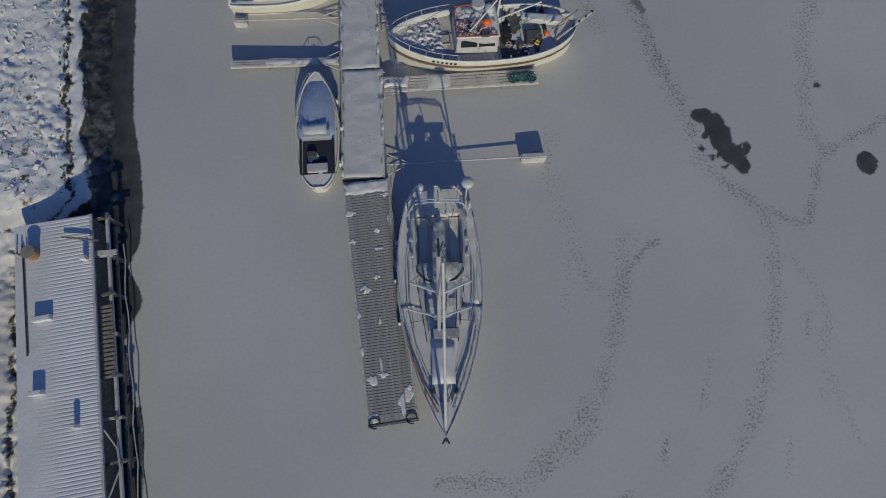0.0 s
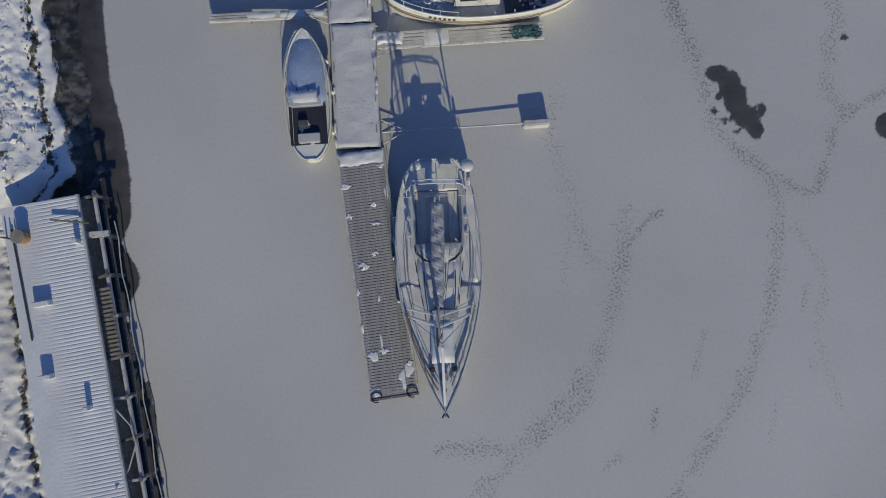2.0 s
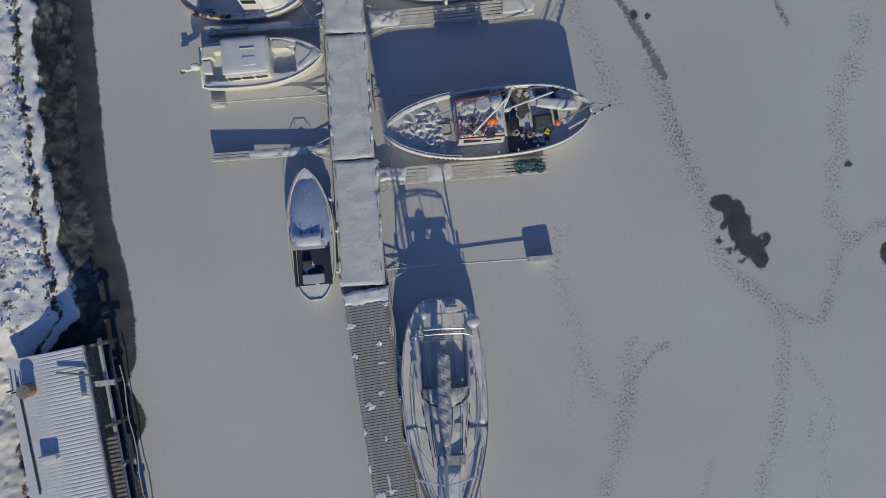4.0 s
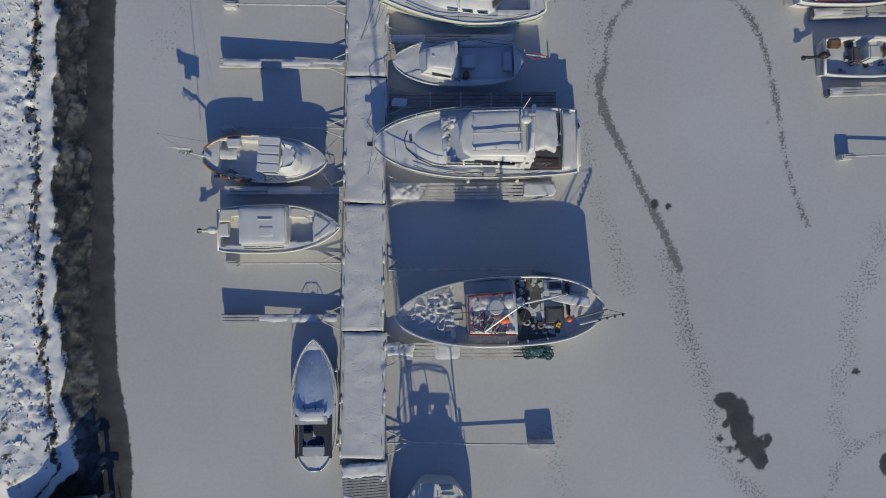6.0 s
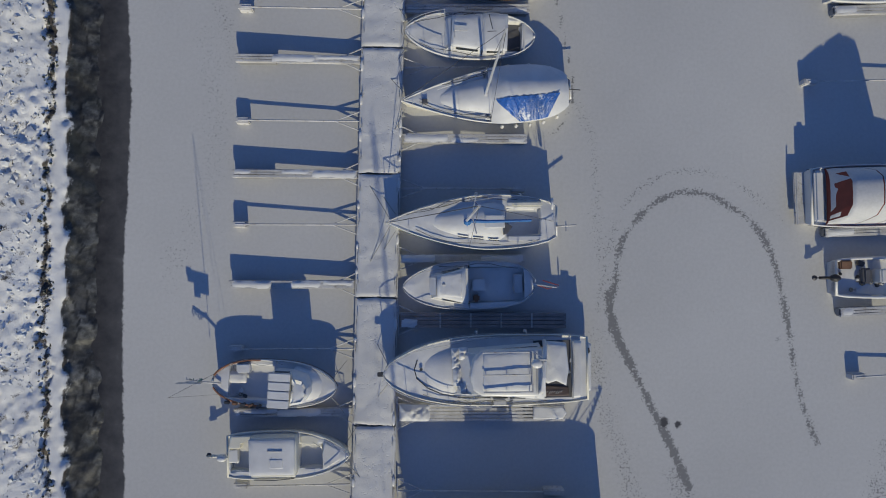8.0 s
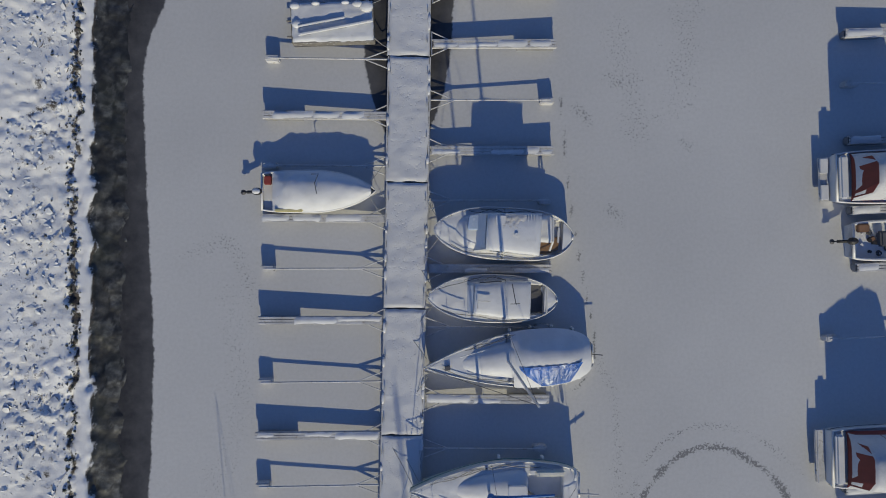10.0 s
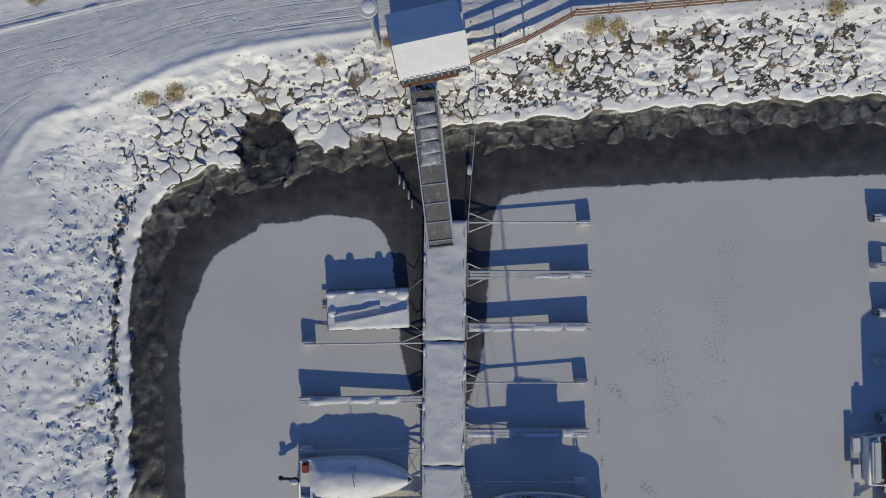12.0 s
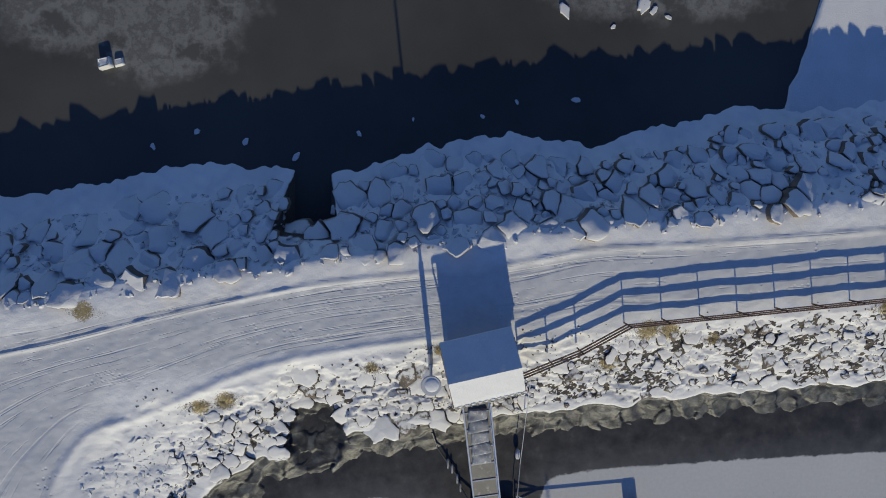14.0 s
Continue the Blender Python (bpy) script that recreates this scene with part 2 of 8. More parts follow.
def sea_material():
    """Dark turbid water, with a skin of grey slush that gathers in veins."""
    m, t, bsdf = shader("sea_water")
    wide, vein = noise_tex(t, 0.22, 5.0, 0.6), noise_tex(t, 0.40, 7.0, 0.68)
    murk = ramp(t, noise_tex(t, 0.12, 5.0, 0.6).outputs[0], [(0.35, (0.050, 0.048, 0.044)), (0.65, (0.068, 0.067, 0.061))]).outputs[0]
    tc = t.nodes.new("ShaderNodeTexCoord")
    gather = None
    for cx, cy, rx, ry in ((-25.5, 100.0, 8.5, 5.0), (6.0, 103.0, 9.0, 3.6), (-12.0, 104.0, 5.0, 4.0)):
        at_drift = t.nodes.new("ShaderNodeMapping")
        at_drift.inputs["Location"].default_value, at_drift.inputs["Scale"].default_value = (-cx / rx, -cy / ry, 0), (1 / rx, 1 / ry, 0)
        t.links.new(tc.outputs["Object"], at_drift.inputs["Vector"])
        far = t.nodes.new("ShaderNodeVectorMath")
        far.operation = "LENGTH"
        t.links.new(at_drift.outputs[0], far.inputs[0])
        one = maths(t, "MULTIPLY", maths(t, "SUBTRACT", maths(t, "ADD", 0.35, wide.outputs[0]), maths(t, "MULTIPLY", far.outputs["Value"], 0.85)), 5.0, True)
        gather = one if gather is None else maths(t, "MAXIMUM", gather, one)
    lace = ramp(t, vein.outputs[0], [(0.40, (0.15, 0.15, 0.15)), (0.50, (0.9, 0.9, 0.9)), (0.56, (0.35, 0.35, 0.35)), (0.66, (1, 1, 1))]).outputs[0]
    skin = maths(t, "MULTIPLY", gather, lace)
    t.links.new(mix(t, maths(t, "MULTIPLY", skin, 0.85), murk, (0.20, 0.20, 0.19)), bsdf.inputs["Base Color"])
    t.links.new(maths(t, "ADD", maths(t, "MULTIPLY", skin, 0.4), 0.35), bsdf.inputs["Roughness"])
    bsdf.inputs["Specular IOR Level"].default_value = 0.2
    bump(t, bsdf, noise_tex(t, 2.5, 4.0).outputs[0], 0.12, 0.02)
    return m


def paint(name, colour, rough=0.35, snow=True, second=None):
    if snow:
        return snow_on(name, colour, low=0.80, high=0.93, patch=0.16, rough=0.5, second=second, lump=0.02)
    return plain(name, colour, rough, 0.0, 5.0, 0.15, 0.004, second)


M = {
    "ice": harbour_ice_material(),
    "ground": ground_material(),
    "sea": sea_material(),
    "snow": trodden("trodden_snow", (0.56, 0.56, 0.56), 6.0, 0.5),
    "soft": plain("soft_snow", (0.66, 0.66, 0.655), 0.8, 0, 3.0, 0.08, 0.05),
    "boatsnow": settled("snow_on_deck", (0.62, 0.62, 0.615)),
    "rock": snow_on("snowy_rock", (0.13, 0.115, 0.10), (0.62, 0.62, 0.62), 0.25, 0.5, 0.25, 1.4, 0.8, (0.22, 0.17, 0.12), 0.08),
    "slab": snow_on("snow_capped_slab", (0.05, 0.043, 0.036), (0.74, 0.725, 0.69), 0.70, 0.77, 0.42, 3.2, 0.8, (0.075, 0.062, 0.05), 0.05),
    "darkstone": snow_on("brown_stone", (0.10, 0.084, 0.07), (0.64, 0.64, 0.63), 0.92, 1.06, 0.3, 3.0, 0.85, (0.14, 0.112, 0.085), 0.03),
    "clod": snow_on("snow_clods", (0.16, 0.14, 0.12), (0.67, 0.67, 0.66), 0.30, 0.45, 0.3, 3.0, 0.8, (0.10, 0.085, 0.07), 0.03),
    "weedrock": snow_on("weedy_rock", (0.05, 0.05, 0.044), (0.095, 0.095, 0.086), 0.75, 0.97, 0.3, 2.0, 0.55, (0.025, 0.033, 0.017), 0.05),
    "concrete": plain("grey_concrete", (0.25, 0.25, 0.25), 0.85, 0, 3.0, 0.3, 0.02),
    "galv": plain("galvanised_steel", (0.52, 0.53, 0.54), 0.45, 0.6, 8.0, 0.25, 0.004),
    "darksteel": plain("dark_steel", (0.09, 0.09, 0.095), 0.5, 0.5, 8.0, 0.3, 0.006),
    "alu": plain("bare_aluminium", (0.68, 0.68, 0.68), 0.35, 0.5, 8.0, 0.15, 0.003),
    "wood": plain("grey_timber", (0.20, 0.185, 0.165), 0.85, 0, 7.0, 0.4, 0.01, (0.36, 0.355, 0.35)),
    "plank": plain("worn_grey_planks", (0.36, 0.355, 0.345), 0.85, 0, 9.0, 0.3, 0.01, (0.46, 0.46, 0.46)),
    "frost": plain("frosty_planks", (0.56, 0.55, 0.535), 0.8, 0, 5.0, 0.28, 0.01, (0.30, 0.27, 0.24)),
    "boardgrey": plain("bleached_brown_boards", (0.30, 0.265, 0.22), 0.85, 0, 7.0, 0.35, 0.01),
    "rust": plain("rusty_timber", (0.22, 0.12, 0.07), 0.85, 0, 6.0, 0.4, 0.01),
    "white": paint("white_gelcoat", (0.76, 0.75, 0.70)),
    "cream": plain("cream_hull_paint", (0.66, 0.64, 0.55), 0.4, 0, 4.0, 0.12, 0.004),
    "hullwhite": plain("white_hull_paint", (0.64, 0.63, 0.60), 0.35, 0, 4.0, 0.1, 0.004),
    "greyhull": plain("grey_white_hull", (0.52, 0.52, 0.52), 0.4, 0, 4.0, 0.15, 0.004),
    "blue": plain("blue_canvas", (0.03, 0.16, 0.42), 0.6, 0, 5.0, 0.3, 0.02),
    "tarp": plain("blue_tarpaulin", (0.03, 0.13, 0.46), 0.4, 0, 2.4, 0.4, 0.05, (0.50, 0.54, 0.60)),
    "navy": plain("navy_canvas", (0.03, 0.035, 0.06), 0.7, 0, 5.0, 0.3, 0.01),
    "red": plain("red_canvas", (0.20, 0.028, 0.02), 0.6, 0, 5.0, 0.3, 0.01),
    "rustbright": plain("orange_brown_paint", (0.34, 0.15, 0.08), 0.7, 0, 6.0, 0.35, 0.01, (0.4, 0.38, 0.36)),
    "redpaint": plain("red_paint", (0.30, 0.05, 0.035), 0.5, 0, 5.0, 0.3, 0.006, (0.22, 0.05, 0.03)),
    "orange": plain("orange_plastic", (0.85, 0.16, 0.03), 0.5, 0, 6.0, 0.15, 0.01),
    "yellowbright": plain("bright_yellow_plastic", (0.75, 0.55, 0.04), 0.5, 0, 6.0, 0.2, 0.01),
    "chestnut": plain("dark_brown_boards", (0.085, 0.058, 0.05), 0.6, 0, 6.0, 0.3, 0.01),
    "yellow": plain("yellow_cover", (0.62, 0.55, 0.28), 0.6, 0, 5.0, 0.2, 0.01),
    "tan": plain("varnished_deck", (0.36, 0.21, 0.10), 0.5, 0, 6.0, 0.35, 0.01, (0.20, 0.12, 0.07)),
    "dark": plain("dark_rubber", (0.02, 0.02, 0.022), 0.6, 0, 8.0, 0.3, 0.005),
    # dark seats and gear; in wells and openings the dimness is painted-in shade
    "interior": plain("dark_gear_and_shaded_hollows", (0.10, 0.10, 0.11), 0.7, 0, 5.0, 0.3, 0.01),
    "wetdeck": plain("frosted_dark_deck", (0.13, 0.125, 0.12), 0.6, 0, 4.0, 0.35, 0.01, (0.22, 0.215, 0.21)),
    "green": plain("green_netting", (0.06, 0.22, 0.20), 0.7, 0, 9.0, 0.4, 0.03, (0.55, 0.6, 0.58)),
    "net": plain("teal_net", (0.03, 0.13, 0.14), 0.8, 0, 12.0, 0.5, 0.03, (0.45, 0.5, 0.5)),
    # real canvas on the cuddy; on bin and windscreen panel the blue is painted shade
    "palecanvas_shade": plain("pale_blue_canvas_and_shade", (0.36, 0.45, 0.60), 0.7, 0, 4.0, 0.2, 0.03, (0.52, 0.57, 0.63)),
    "glass": plain("tinted_glass", (0.02, 0.025, 0.03), 0.08, 0, 5.0, 0.1, 0.0),
    "rope": plain("grey_rope", (0.30, 0.29, 0.26), 0.9, 0, 20.0, 0.3, 0.004),
    "grass": plain("dead_grass", (0.34, 0.26, 0.12), 0.9, 0, 9.0, 0.4, 0.01),
    "canopysnow": plain("grey_canopy_snow", (0.52, 0.52, 0.525), 0.75, 0, 2.0, 0.15, 0.02, (0.46, 0.465, 0.475)),
    "roofsnow": plain("thin_roof_snow", (0.66, 0.66, 0.665), 0.75, 0, 2.0, 0.12, 0.04, (0.56, 0.57, 0.59)),
    "panel": plain("brown_grating", (0.30, 0.26, 0.24), 0.8, 0, 6.0, 0.3, 0.01),
    "cover": plain("frosted_grey_canvas", (0.36, 0.37, 0.39), 0.7, 0, 6.0, 0.35, 0.04, (0.58, 0.59, 0.6)),
    "mark": plain("black_lettering", (0.03, 0.03, 0.035), 0.5, 0, 9.0, 0.2, 0.001),
}

# ---- mesh tools ----


def link(name, bm, material, parent=None, label="", smooth=False):
    me = bpy.data.meshes.new(name)
    bm.to_mesh(me)
    bm.free()
    me.materials.append(M[material])
    if smooth:
        me.polygons.foreach_set("use_smooth", [True] * len(me.polygons))
    ob = new(name, me)
    if parent:
        ob.parent = parent
    if label:
        ob["label"] = label
    return ob


def part(name, bm, material, parent, label="", smooth=False):
    return link(name, bm, material, parent, label, smooth)


def thing(name, m, label, category, group="", kind=""):
    ob = new(name)
    ob.empty_display_size = 0.3
    ob.matrix_world = m
    return tagged(ob, label, category, group, kind)


def box(bm, c, s, rz=0.0, bevel=0.0, rx=0.0, ry=0.0):
    b = bmesh.new()
    bmesh.ops.create_cube(b, size=1.0, matrix=pose(*c, rx, ry, rz) @ Matrix.Diagonal((*s, 1)))
    if bevel:
        bmesh.ops.bevel(b, geom=b.edges[:], offset=min(bevel, min(s) * 0.45), segments=2, affect="EDGES")
    join(bm, b)
    return bm


def join(bm, b):
    at = [bm.verts.new(v.co) for v in b.verts]
    b.verts.index_update()
    for f in b.faces:
        try:
            bm.faces.new([at[v.index] for v in f.verts])
        except ValueError:
            pass
    b.free()


def tube(bm, pts, r, n=8, taper=1.0):
    pts = [Vector(p) for p in pts]
    rings = []
    for i, p in enumerate(pts):
        d = (pts[min(i + 1, len(pts) - 1)] - pts[max(i - 1, 0)]).normalized()
        side = d.orthogonal().normalized() if abs(d.z) > 0.99 else d.cross(Vector((0, 0, 1))).normalized()
        up = side.cross(d)
        rr = r * (1 + (taper - 1) * i / max(len(pts) - 1, 1))
        rings.append([bm.verts.new(p + (side * math.cos(a) + up * math.sin(a)) * rr) for a in (2 * math.pi * k / n for k in range(n))])
    for a, b in zip(rings, rings[1:]):
        for k in range(n):
            bm.faces.new((a[k], a[(k + 1) % n], b[(k + 1) % n], b[k]))
    bm.faces.new(rings[0][::-1])
    bm.faces.new(rings[-1])
    return bm


def disc(bm, c, r, h, n=16, top=None):
    """An upright drum; top: the radius of its upper rim."""
    b = bmesh.new()
    bmesh.ops.create_cone(b, cap_ends=True, segments=n, radius1=r, radius2=r if top is None else top, depth=h, matrix=Matrix.Translation((c[0], c[1], c[2] + h / 2)))
    join(bm, b)
    return bm


def ball(bm, c, s, seg=12):
    b = bmesh.new()
    bmesh.ops.create_uvsphere(b, u_segments=seg, v_segments=seg // 2 + 1, radius=1.0, matrix=Matrix.Translation(c) @ Matrix.Diagonal((*s, 1)))
    join(bm, b)
    return bm


def loft(bm, rows, close=False, ends=False):
    vs = [[bm.verts.new(p) for p in row] for row in rows]
    for a, b in zip(vs, vs[1:]):
        for k in range(len(a) - (0 if close else 1)):
            j = (k + 1) % len(a)
            try:
                bm.faces.new((a[k], a[j], b[j], b[k]))
            except ValueError:
                pass
    if ends:
        bm.faces.new(vs[0][::-1])
        bm.faces.new(vs[-1])
    return vs


def drift(bm, x0, x1, y0, y1, z, h, step=0.25, seed=0.0, rough=0.35):
    """A cushion of snow with soft, uneven edges and a lumpy top over a rectangle."""
    nx, ny = max(3, int((x1 - x0) / step)), max(3, int((y1 - y0) / step))
    rows = []
    for j in range(ny + 1):
        row = []
        for i in range(nx + 1):
            u, v = i / nx, j / ny
            e = min(u * (x1 - x0), (1 - u) * (x1 - x0), v * (y1 - y0), (1 - v) * (y1 - y0))
            k = min(1.0, e / (0.6 * step + 0.05))
            x, y = x0 + u * (x1 - x0), y0 + v * (y1 - y0)
            w = noise.noise(Vector((x * 1.3 + seed, y * 1.3, seed))) * rough + noise.noise(Vector((x * 4 + seed, y * 4, 7.0))) * rough * 0.5
            row.append((x + (1 - k) * w * 0.15, y + (1 - k) * w * 0.15, z + k * h * (1 + w)))
        rows.append(row)
    loft(bm, rows)
    return bm


def plate(bm, pts, z0, z1, soft=0.05, crown=0.0, dip=0.0):
    """A flat piece of any outline from z0 to z1 with a rounded upper edge and a slightly crowned, uneven top."""
    pts = [Vector(p) for p in pts]
    fine = [u.lerp(v, k / 4) for u, v in zip(pts, pts[1:] + pts[:1]) for k in range(4)]
    c = sum(fine, Vector((0, 0))) / len(fine)
    size = sum((q - c).length for q in fine) / len(fine)
    rows = []
    for k, z in ((1.0, z0), (1.0, z1 - soft), (1 - 0.3 * soft / size, z1 - 0.3 * soft), (1 - soft / size, z1), (0.75, z1), (0.5, z1), (0.25, z1), (0.02, z1)):
        rows.append([(c.x + (q.x - c.x) * k, c.y + (q.y - c.y) * k, z + (crown * (1 - k * k) if z == z1 else 0) + (dip * noise.noise(Vector(((c.x + (q.x - c.x) * k) * 2.5, (c.y + (q.y - c.y) * k) * 2.5, z0 * 7))) if k < 0.9 else 0)) for q in fine])
    loft(bm, rows, True)
    for face in bm.faces:
        face.smooth = True
    return bm


def crumpled(bm, x0, x1, y0, y1, z, h, seed, step=0.09):
    """Broken, wind-torn snow with sharp crests."""
    nx, ny = int((x1 - x0) / step), int((y1 - y0) / step)
    rows = []
    for j in range(ny + 1):
        row = []
        for i in range(nx + 1):
            x, y = x0 + (x1 - x0) * i / nx, y0 + (y1 - y0) * j / ny
            e = min(1.0, min(i, nx - i, j, ny - j) / 3)
            r = 0.9 - 1.6 * abs(noise.noise(Vector((x * 2.6 + seed, y * 3.4, seed)))) - 0.8 * abs(noise.noise(Vector((x * 5.6, y * 6.1 + seed, 2.0)))) + 0.3 * noise.noise(Vector((x * 10, y * 10, seed)))
            row.append((x, y, z + e * h * (0.35 + 1.5 * r)))
        rows.append(row)
    loft(bm, rows)
    return bm


# ---- the shore: lines of the bank ----
WEST_Y = [-70, -20, -8, 0, 8, 10.5, 12.5, 16, 21, 32, 45, 62, 75]        # the tide line of the west bank: y, x
WEST_X = [-17.0, -19.4, -20.6, -21.4, -22.0, -21.2, -19.6, -20.2, -20.8, -21.5, -21.7, -21.9, -22.3]
SOUTH_X = [-40, -22, -15.3, -10.8, -6.4, -2.5, 3.2, 9.4, 20, 70]           # the tide line of the causeway: x, y
SOUTH_Y = [73.0, 73.6, 74.3, 75.5, 75.9, 76.5, 77.1, 77.8, 78.6, 82.0]
NORTH_X = [-90, -33, -26.5, -20, -16, -12, -8.3, -4.4, 1.7, 10.1, 13.2, 30, 70]   # its seaward foot
NORTH_Y = [78.4, 88.1, 89.2, 90.3, 90.0, 90.0, 91.5, 92.3, 91.8, 93.9, 94.2, 95.8, 99]
ICE_EDGE = [(-13.5, -70), (-15.4, -7), (-16.5, 1), (-17.2, 4.4), (-16.4, 6.5), (-17.3, 8.4), (-16.8, 10.3), (-17.0, 14), (-17.8, 18), (-18.1, 22), (-18.6, 34), (-18.5, 45), (-18.7, 50),
            (-19.4, 60.8), (-19.3, 64.1), (-18.5, 66.5), (-17.4, 68.8), (-15.2, 70.2), (-14.8, 70.7), (-12.9, 70.8), (-11.3, 71.25), (-8.6, 71.0), (-7.5, 70), (-7.0, 68), (-6.2, 62), (-4, 58), (-2, 62),
            (-1.5, 66.4), (-1.35, 70.1), (-1.0, 72), (0.3, 72.7), (6.2, 73.3), (21.5, 74.2), (70, 77)]
CREST_X = [-90, -29.8, -24.4, -21.8, -16.8, -11.8, -7.8, -3.8, -0.8, 2.5, 8.6, 11.9, 17.4, 30, 70]   # the top row of its boulders
CREST_Y = [72, 82.5, 83.4, 83.9, 84.7, 85.3, 86.0, 86.5, 86.7, 87.4, 87.8, 88.1, 89.0, 90.3, 93.5]
ROAD_Z, SEA_Z = 2.5, -1.75


def smooth_line(pts, per=4):
    out = []
    for i in range(len(pts) - 1):
        p = [Vector(pts[max(0, min(len(pts) - 1, i + k))]) for k in (-1, 0, 1, 2)]
        for s in range(per):
            u = s / per
            out.append(0.5 * ((2 * p[1]) + (p[2] - p[0]) * u + (2 * p[0] - 5 * p[1] + 4 * p[2] - p[3]) * u * u + (3 * p[1] - p[0] - 3 * p[2] + p[3]) * u ** 3))
    out.append(Vector(pts[-1]))
    return np.array([(q.x, q.y) for q in out])


def away(line, x, y):
    """Distance from a line, positive on its left-hand side."""
    best = np.full(x.shape, 1e9)
    sign = np.ones(x.shape)
    for (ax, ay), (bx, by) in zip(line[:-1], line[1:]):
        dx, dy = bx - ax, by - ay
        u = np.clip(((x - ax) * dx + (y - ay) * dy) / (dx * dx + dy * dy), 0, 1)
        d = np.hypot(x - ax - u * dx, y - ay - u * dy)
        s = np.where(dx * (y - ay) - dy * (x - ax) > 0, 1.0, -1.0)
        closer = d < best - 1e-6
        best, sign = np.where(closer, d, best), np.where(closer, s, sign)
    return best * sign


def field(x, y, scale, seed, octaves=3):
    """A cheap smooth noise for whole arrays, about -1 to 1."""
    r = np.random.RandomState(seed)
    out = np.zeros(x.shape)
    for o in range(octaves):
        f = scale * 2 ** o
        for _ in range(5):
            a, p, q = r.uniform(0, 6.283), r.uniform(0, 6.283), r.uniform(0.6, 1.4)
            out += np.sin((x * np.cos(a) + y * np.sin(a)) * f * q * 6.283 + p) / 2 ** o
    return out / 5


def facets(x, y, size, seed, tilt):
    """Tumbled blocks: the plane is cut into uneven cells, each tilted its own way."""
    x, y = x + field(x, y, 0.5 / size, int(seed), 2) * size * 0.25, y + field(x, y, 0.5 / size, int(seed) + 1, 2) * size * 0.25
    gx, gy = np.floor(x / size), np.floor(y / size)
    d1, d2, out = np.full(x.shape, 9.0), np.full(x.shape, 9.0), np.zeros(x.shape)
    for i in (-1, 0, 1):
        for j in (-1, 0, 1):
            cx, cy = gx + i, gy + j
            h = np.sin(cx * 127.1 + cy * 311.7 + seed) * 43758.5453
            k = np.sin(cx * 269.5 + cy * 183.3 + seed * 1.7) * 24634.6345
            h, k = h - np.floor(h), k - np.floor(k)
            ux, uy = x / size - cx - h, y / size - cy - k
            d = np.hypot(ux, uy)
            near = d < d1
            d2 = np.where(near, d1, np.minimum(d2, d))
            m = np.sin(cx * 19.3 + cy * 71.9 + seed * 3.1) * 9731.7
            m = m - np.floor(m)
            out = np.where(near, (m - 0.4) + tilt * ((h - 0.5) * ux + (k - 0.5) * uy), out)
            d1 = np.minimum(d1, d)
    return out * size * np.clip((d2 - d1) * 5 + 0.25, 0, 1), d2 - d1


def grain(x, y, size, seed, octaves=3):
    """Uneven lattice noise for whole arrays, about -1 to 1; size: the width of its largest blots."""
    out, amp, total = np.zeros(x.shape), 1.0, 0.0
    for o in range(octaves):
        a = 0.7 + 1.3 * o + seed
        u, v = (x * np.cos(a) + y * np.sin(a)) / size, (y * np.cos(a) - x * np.sin(a)) / size
        i, j = np.floor(u), np.floor(v)
        fu, fv = u - i, v - j
        fu, fv = fu * fu * (3 - 2 * fu), fv * fv * (3 - 2 * fv)

        def knot(p, q):
            h = np.sin(p * 127.1 + q * 311.7 + seed * 17.3 + o * 5.1) * 43758.5453
            return h - np.floor(h)

        low = knot(i, j) * (1 - fu) + knot(i + 1, j) * fu
        high = knot(i, j + 1) * (1 - fu) + knot(i + 1, j + 1) * fu
        out += amp * ((low * (1 - fv) + high * fv) * 2 - 1)
        total += amp
        amp, size = amp * 0.55, size * 0.5
    return out / total * 1.5


def terraces(x, y, size, seed, flat, squeeze=1.0, warp=0.35):
    """Uneven plates, each flatter than the slope under it: height above the slope, distance from the plate's edge, how far up the plate, its lot."""
    x, y = x + grain(x, y, size * 0.9, seed, 3) * size * warp, y + grain(x, y, size * 0.9, seed + 4, 3) * size * warp
    px, py = x / size * squeeze, y / size
    gx, gy = np.floor(px), np.floor(py)
    d1, d2 = np.full(x.shape, 9.0), np.full(x.shape, 9.0)
    out, up, lot = np.zeros(x.shape), np.zeros(x.shape), np.zeros(x.shape)
    for i in (-1, 0, 1):
        for j in (-1, 0, 1):
            cx, cy = gx + i, gy + j
            h = np.sin(cx * 127.1 + cy * 311.7 + seed) * 43758.5453
            k = np.sin(cx * 269.5 + cy * 183.3 + seed * 1.7) * 24634.6345
            m = np.sin(cx * 19.3 + cy * 71.9 + seed * 3.1) * 9731.7
            h, k, m = h - np.floor(h), k - np.floor(k), m - np.floor(m)
            ux, uy = px - cx - h, py - cy - k
            d = np.hypot(ux, uy)
            near = d < d1
            d2 = np.where(near, d1, np.minimum(d2, d))
            out = np.where(near, (m - 0.5) * 0.22 + (h - 0.5) * 0.4 * ux - flat * uy, out)
            up, lot = np.where(near, uy, up), np.where(near, m, lot)
            d1 = np.minimum(d1, d)
    return out * size, d2 - d1, up, lot


ice_line = smooth_line(ICE_EDGE)


